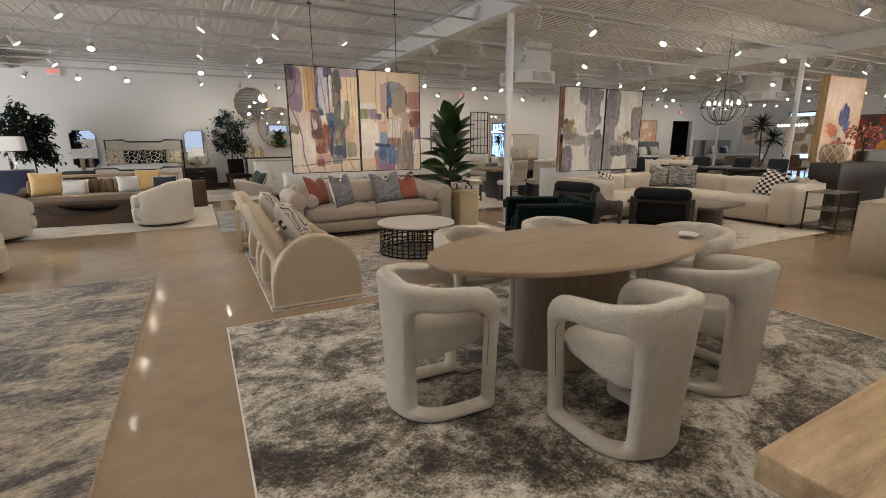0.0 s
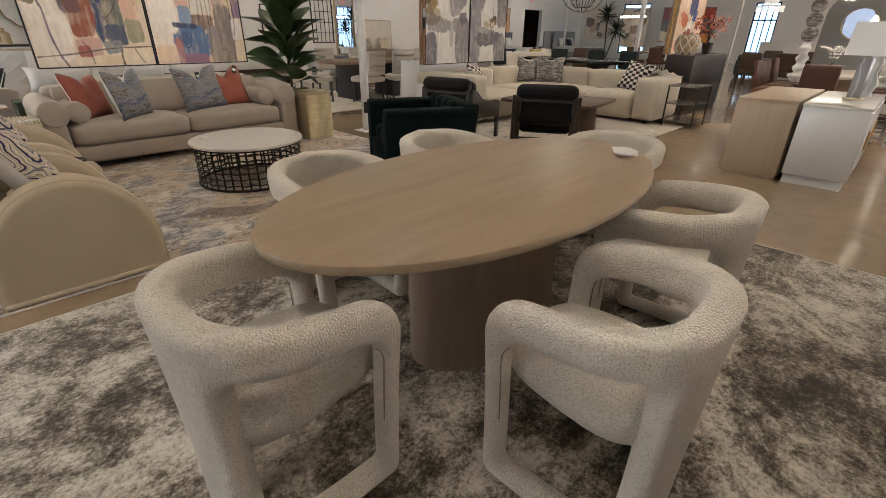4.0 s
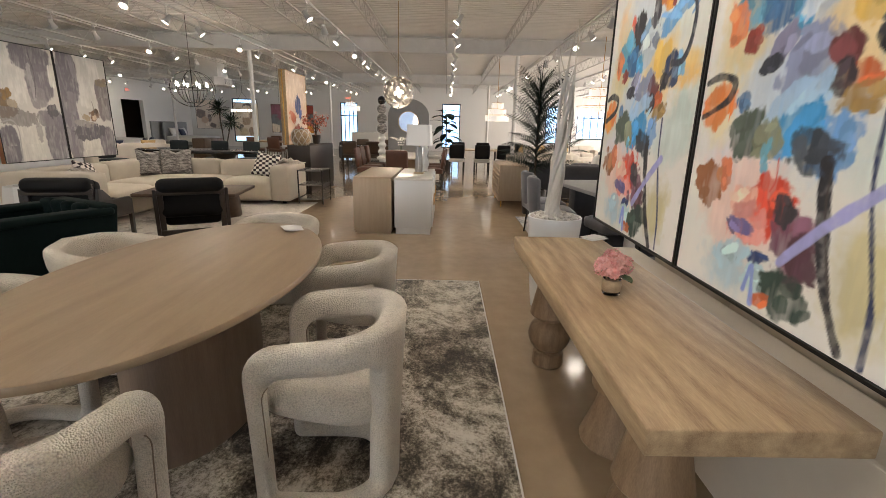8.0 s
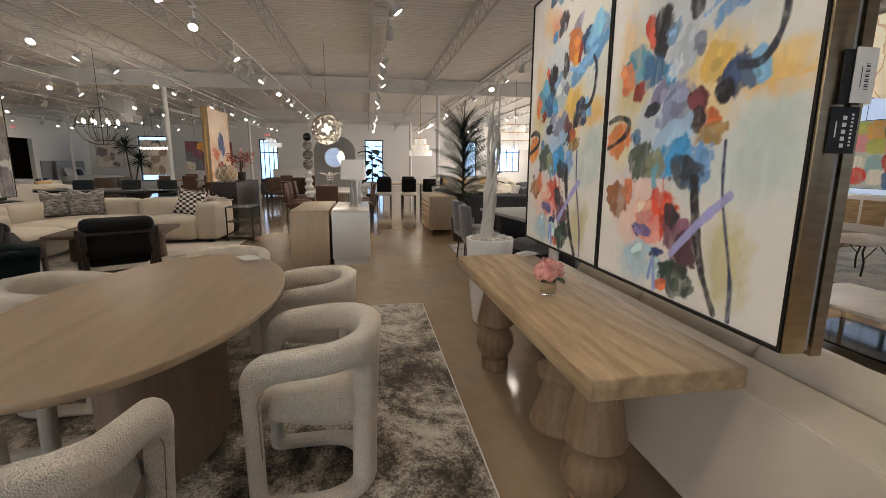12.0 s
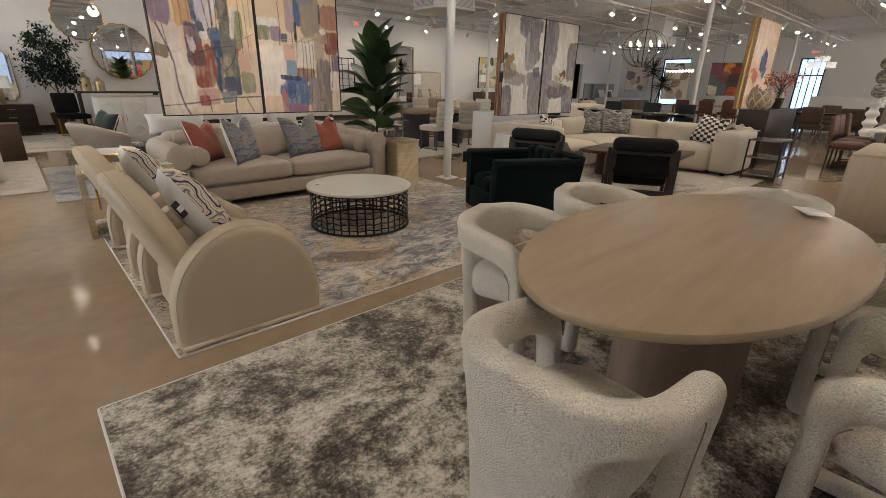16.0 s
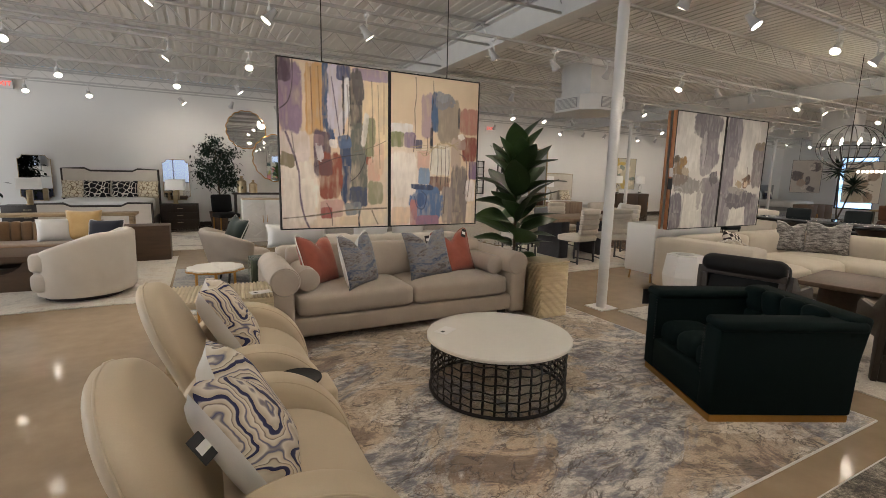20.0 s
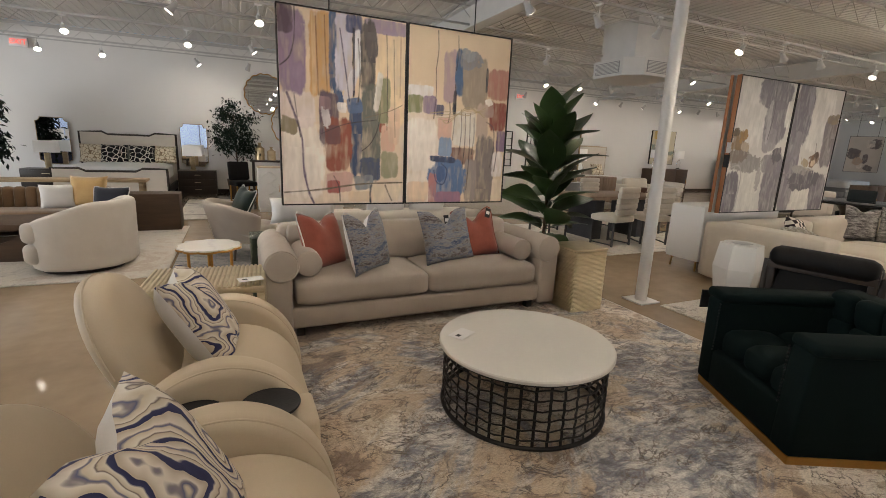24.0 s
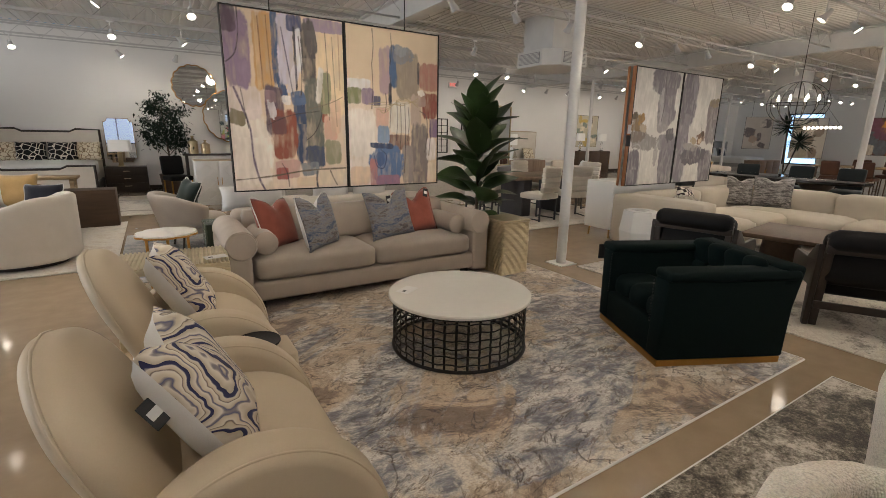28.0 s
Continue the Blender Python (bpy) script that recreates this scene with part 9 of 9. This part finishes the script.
part("frame", join(box(-0.45, -0.02, 0.7, -0.41, 0.02, 2.3), box(0.41, -0.02, 0.7, 0.45, 0.02, 2.3), box(-0.41, -0.02, 0.7, 0.41, 0.02, 0.74), box(-0.41, -0.02, 2.26, 0.41, 0.02, 2.3)), M_brass, lm, "", 0)
part("glass", box(-0.41, -0.006, 0.74, 0.41, 0.006, 2.26), M_mirror, lm, "mirror glass", 0)
part("chest", box(-0.6, -0.2, 0.0, 0.6, 0.25, 0.7, 0.01), M_greyup, lm)
gen_sofa("pale bed bench in the far showroom", 12.4, 13.9, 180, 1.4, M_beigeup, 0.5, 0.6, (), 1)


# ---- ceiling equipment and signs ----
def air_unit(x, y, rz):
    a = thing("air_diffuser", "white ceiling air unit with grey grilles on its sides", "air unit", x, y, 2.86, rz)
    part("duct", box(-0.42, -0.42, 0.30, 0.42, 0.42, 1.0, 0.006), M_white, a)
    ol = [(0.62, 0.36), (0.36, 0.62), (-0.36, 0.62), (-0.62, 0.36), (-0.62, -0.36), (-0.36, -0.62), (0.36, -0.62), (0.62, -0.36)]
    part("plenum", prism(ol, 0.0, 0.30, 0.006), M_white, a, "", 0)
    for k in range(4):
        g = part("grille", box(-0.30, -0.636, 0.05, 0.30, -0.622, 0.25, 0.002), M_greygrid, a, "grey louvred grille", 0, pose(0, 0, 0, 0, 0, 90 * k))
        for q in range(8):
            part("louvre", box(-0.29, -0.644, 0.062 + 0.023 * q, 0.29, -0.6365, 0.072 + 0.023 * q), M_white, g, "", 0)


air_unit(7.95, 10.2, 0)
air_unit(19.2, 10.3, 0)
air_unit(-5.5, 3.0, 0)


def exit_sign(x, y, z, rz):
    e = thing("exit_sign", "red illuminated exit sign high on the wall", "exit sign", x, y, z, rz)
    part("housing", box(-0.17, -0.03, -0.1, 0.17, 0.03, 0.1, 0.006), M_lacq, e)
    cu = bpy.data.curves.new("exit_text", "FONT")
    cu.body, cu.size, cu.align_x, cu.align_y, cu.extrude = "EXIT", 0.15, "CENTER", "CENTER", 0.002
    tmp = bpy.data.objects.new("tmp", cu)
    me = bpy.data.meshes.new_from_object(tmp)
    bpy.data.objects.remove(tmp)
    me.materials.append(M_exit)
    o = new("lettering", me)
    o.parent, o.matrix_basis = e, pose(0, -0.034, 0, 90, 0, 0)


exit_sign(24.15, 17.12, 2.95, 0)
exit_sign(29.92, 7.15, 3.1, -90)
exit_sign(10.0, 17.12, 3.26, 0)
exit_sign(-3.3, 17.12, 3.38, 0)


# ---- south side, behind the floral pictures ----
def low_sofa(label, x0, x1, y1):
    """A deep sofa seen from behind: a padded back with a welted edge, loose cushions before it."""
    b = thing("sofa", label, "sofa", (x0 + x1) / 2, y1, 0)
    w = (x1 - x0) / 2
    part("base", box(-w, -0.98, 0.05, w, -0.26, 0.36, 0.03), M_sect, b)
    part("back", box(-w, -0.25, 0.05, w, 0.0, 0.655, 0.022, 4), M_sect, b, "", 40)
    part("welt", join(tube([(-w + 0.02, -0.008, 0.646), (w - 0.02, -0.008, 0.646)], 0.006, 6), tube([(-w + 0.02, -0.242, 0.648), (w - 0.02, -0.242, 0.648)], 0.006, 6)), M_sect, b, "", 180)
    for sx in (-1, 1):
        part("arm", box(sx * (w - 0.11) - 0.11, -0.98, 0.05, sx * (w - 0.11) + 0.11, -0.255, 0.56, 0.035, 3), M_sect, b, "", 40)
        part("foot", box(sx * (w - 0.12) - 0.03, -0.15, 0, sx * (w - 0.12) + 0.03, -0.09, 0.05), M_espresso, b, "", 0)
    n = 3
    cw = (2 * w - 0.46) / n
    for k in range(n):
        cx = -w + 0.23 + cw * (k + 0.5)
        part("back_cushion", moved(soft(cw - 0.012, 0.22, 0.38, 0.075, 9, 0.0), pose(cx, -0.385, 0.535, -9)), M_sect, b, "", 180)
        part("seat_cushion", moved(soft(cw - 0.012, 0.60, 0.17, 0.06, 8, 0.025), pose(cx, -0.70, 0.43)), M_sect, b, "", 180)


low_sofa("cream sofa with its back to the wooden table", 0.30, 3.12, -0.125)


def marble_table(x, y):
    t = thing("coffee_table", "white marble coffee table in a slim champagne frame", "table", x, y, 0)
    part("top", box(-0.75, -0.38, 0.40, 0.75, 0.38, 0.425, 0.003), M_marble, t)
    for sx in (-1, 1):
        for sy in (-1, 1):
            part("leg", box(sx * 0.72 - 0.012, sy * 0.35 - 0.012, 0, sx * 0.72 + 0.012, sy * 0.35 + 0.012, 0.40), M_brass, t, "", 0)
        part("rail", box(sx * 0.72 - 0.01, -0.338, 0.02, sx * 0.72 + 0.01, 0.338, 0.04), M_brass, t, "", 0)
    part("shelf", box(-0.7, -0.33, 0.12, 0.7, 0.33, 0.135), M_glossblack, t, "", 0)


marble_table(2.2, -2.55)
rug("blue-grey rug in front of the shop windows", 1.2, -8.2, 6.4, -4.5, M_rugF)


def branch_stool():
    s = thing("stool", "cream cushioned stool on twig-shaped iron legs", "stool", 0, 0, 0.011, 0, "twig-legged stools")
    part("cushion", moved(soft(0.56, 0.48, 0.10, 0.04, 6, 0.03), pose(0, 0, 0.44)), M_beigeup, s, "", 180)
    for sx in (-1, 1):
        for sy in (-1, 1):
            part("leg", tube(spline([(sx * 0.25, sy * 0.2, 0), (sx * 0.22, sy * 0.19, 0.18), (sx * 0.25, sy * 0.18, 0.30), (sx * 0.22, sy * 0.18, 0.40)], 3), 0.013, 6), M_iron, s, "", 180)
            part("twig", tube(spline([(sx * 0.23, sy * 0.19, 0.22), (sx * 0.12, sy * 0.19, 0.30), (sx * 0.04, sy * 0.19, 0.37)], 3), 0.008, 5), M_iron, s, "", 180)
    return s


placed(branch_stool(), ((4.75, -5.35, 95), (4.5, -6.3, 92), (4.2, -7.2, 90)))
c = cabinet("sideboard", "white sideboard with woven cane doors", 6.9, -9.95, 9.2, -9.45, 0.80, M_lacq)
for k in range(4):
    part("cane_panel", box(-1.06 + 0.55 * k, 0.252, 0.18, -0.58 + 0.55 * k, 0.262, 0.70, 0.002), M_rustic, c, "woven cane panel", 0)
BRIGHT = ((204, 74, 62), (62, 128, 104), (86, 124, 178), (232, 150, 164), (240, 240, 230), (52, 84, 92), (236, 186, 104), (196, 206, 110), (150, 196, 206))
for x in (8.3, 7.15, 6.0, 4.85):
    patch_picture("colourful abstract canvas of large flat patches before the shop window", x, -9.9, 0.92, 180, 1.1, 1.5, (206, 218, 214), BRIGHT, 3, 4, int(x * 10))
for x in (7.6, 7.35):
    baluster_vase("white and gold striped vase on the cane sideboard", x, -9.7, 0.80, 0.34, 0.09, M_marble, 1)


def alabaster_pendant():
    p = thing("pendant_lamp", "large alabaster pendant of overlapping curved plates, lit", "pendant", 2.10, -2.05, 1.82)
    m = vein_mat("alabaster", lin((240, 226, 202)), [lin((150, 120, 90)), lin((214, 194, 164))], 0.4, 2.5, 0.012, False, 9)
    b = m.node_tree.nodes["Principled BSDF"]
    b.inputs["Emission Color"].default_value, b.inputs["Emission Strength"].default_value = (1.0, 0.85, 0.62, 1), 0.35
    for a0, half, r, z0, z1, e in ((100, 62, 0.235, -0.02, 0.31, 2.4), (215, 58, 0.25, 0.02, 0.34, 2.6), (330, 60, 0.24, 0.0, 0.30, 2.4), (48, 40, 0.262, -0.04, 0.26, 5.0), (165, 38, 0.268, -0.05, 0.27, 5.0)):
        ring = []
        for q in (0.02, 0.4, 0.7, 0.88, 1.0):
            row = []
            for k in range(36):
                b2 = 2 * math.pi * k / 36
                u, v = (math.copysign(abs(g(b2)) ** (2 / e), g(b2)) * q for g in (math.cos, math.sin))
                an, z = radians(a0 + half * u), (z0 + z1) / 2 + (z1 - z0) / 2 * v
                rr = r - 0.10 * max(0.0, -v) ** 2
                row.append((rr * math.cos(an), rr * math.sin(an), z))
            ring.append(row)
        ring += [[(x * 0.95, y * 0.95, z) for x, y, z in row] for row in reversed(ring)]
        part("plate", quads(ring, closed_v=True), m, p, "veined alabaster plate", 60)
    part("cap", lathe([(0.0, 0.30), (0.12, 0.30), (0.10, 0.36), (0.02, 0.42), (0.0, 0.42)], 20), M_gold, p)
    part("rod", rod((0, 0, 0.42), (0, 0, 1.52), 0.008), M_gold, p)
    p.scale = (1.35, 1.35, 1.35)


alabaster_pendant()

for c in CANVASES:
    c.finish()
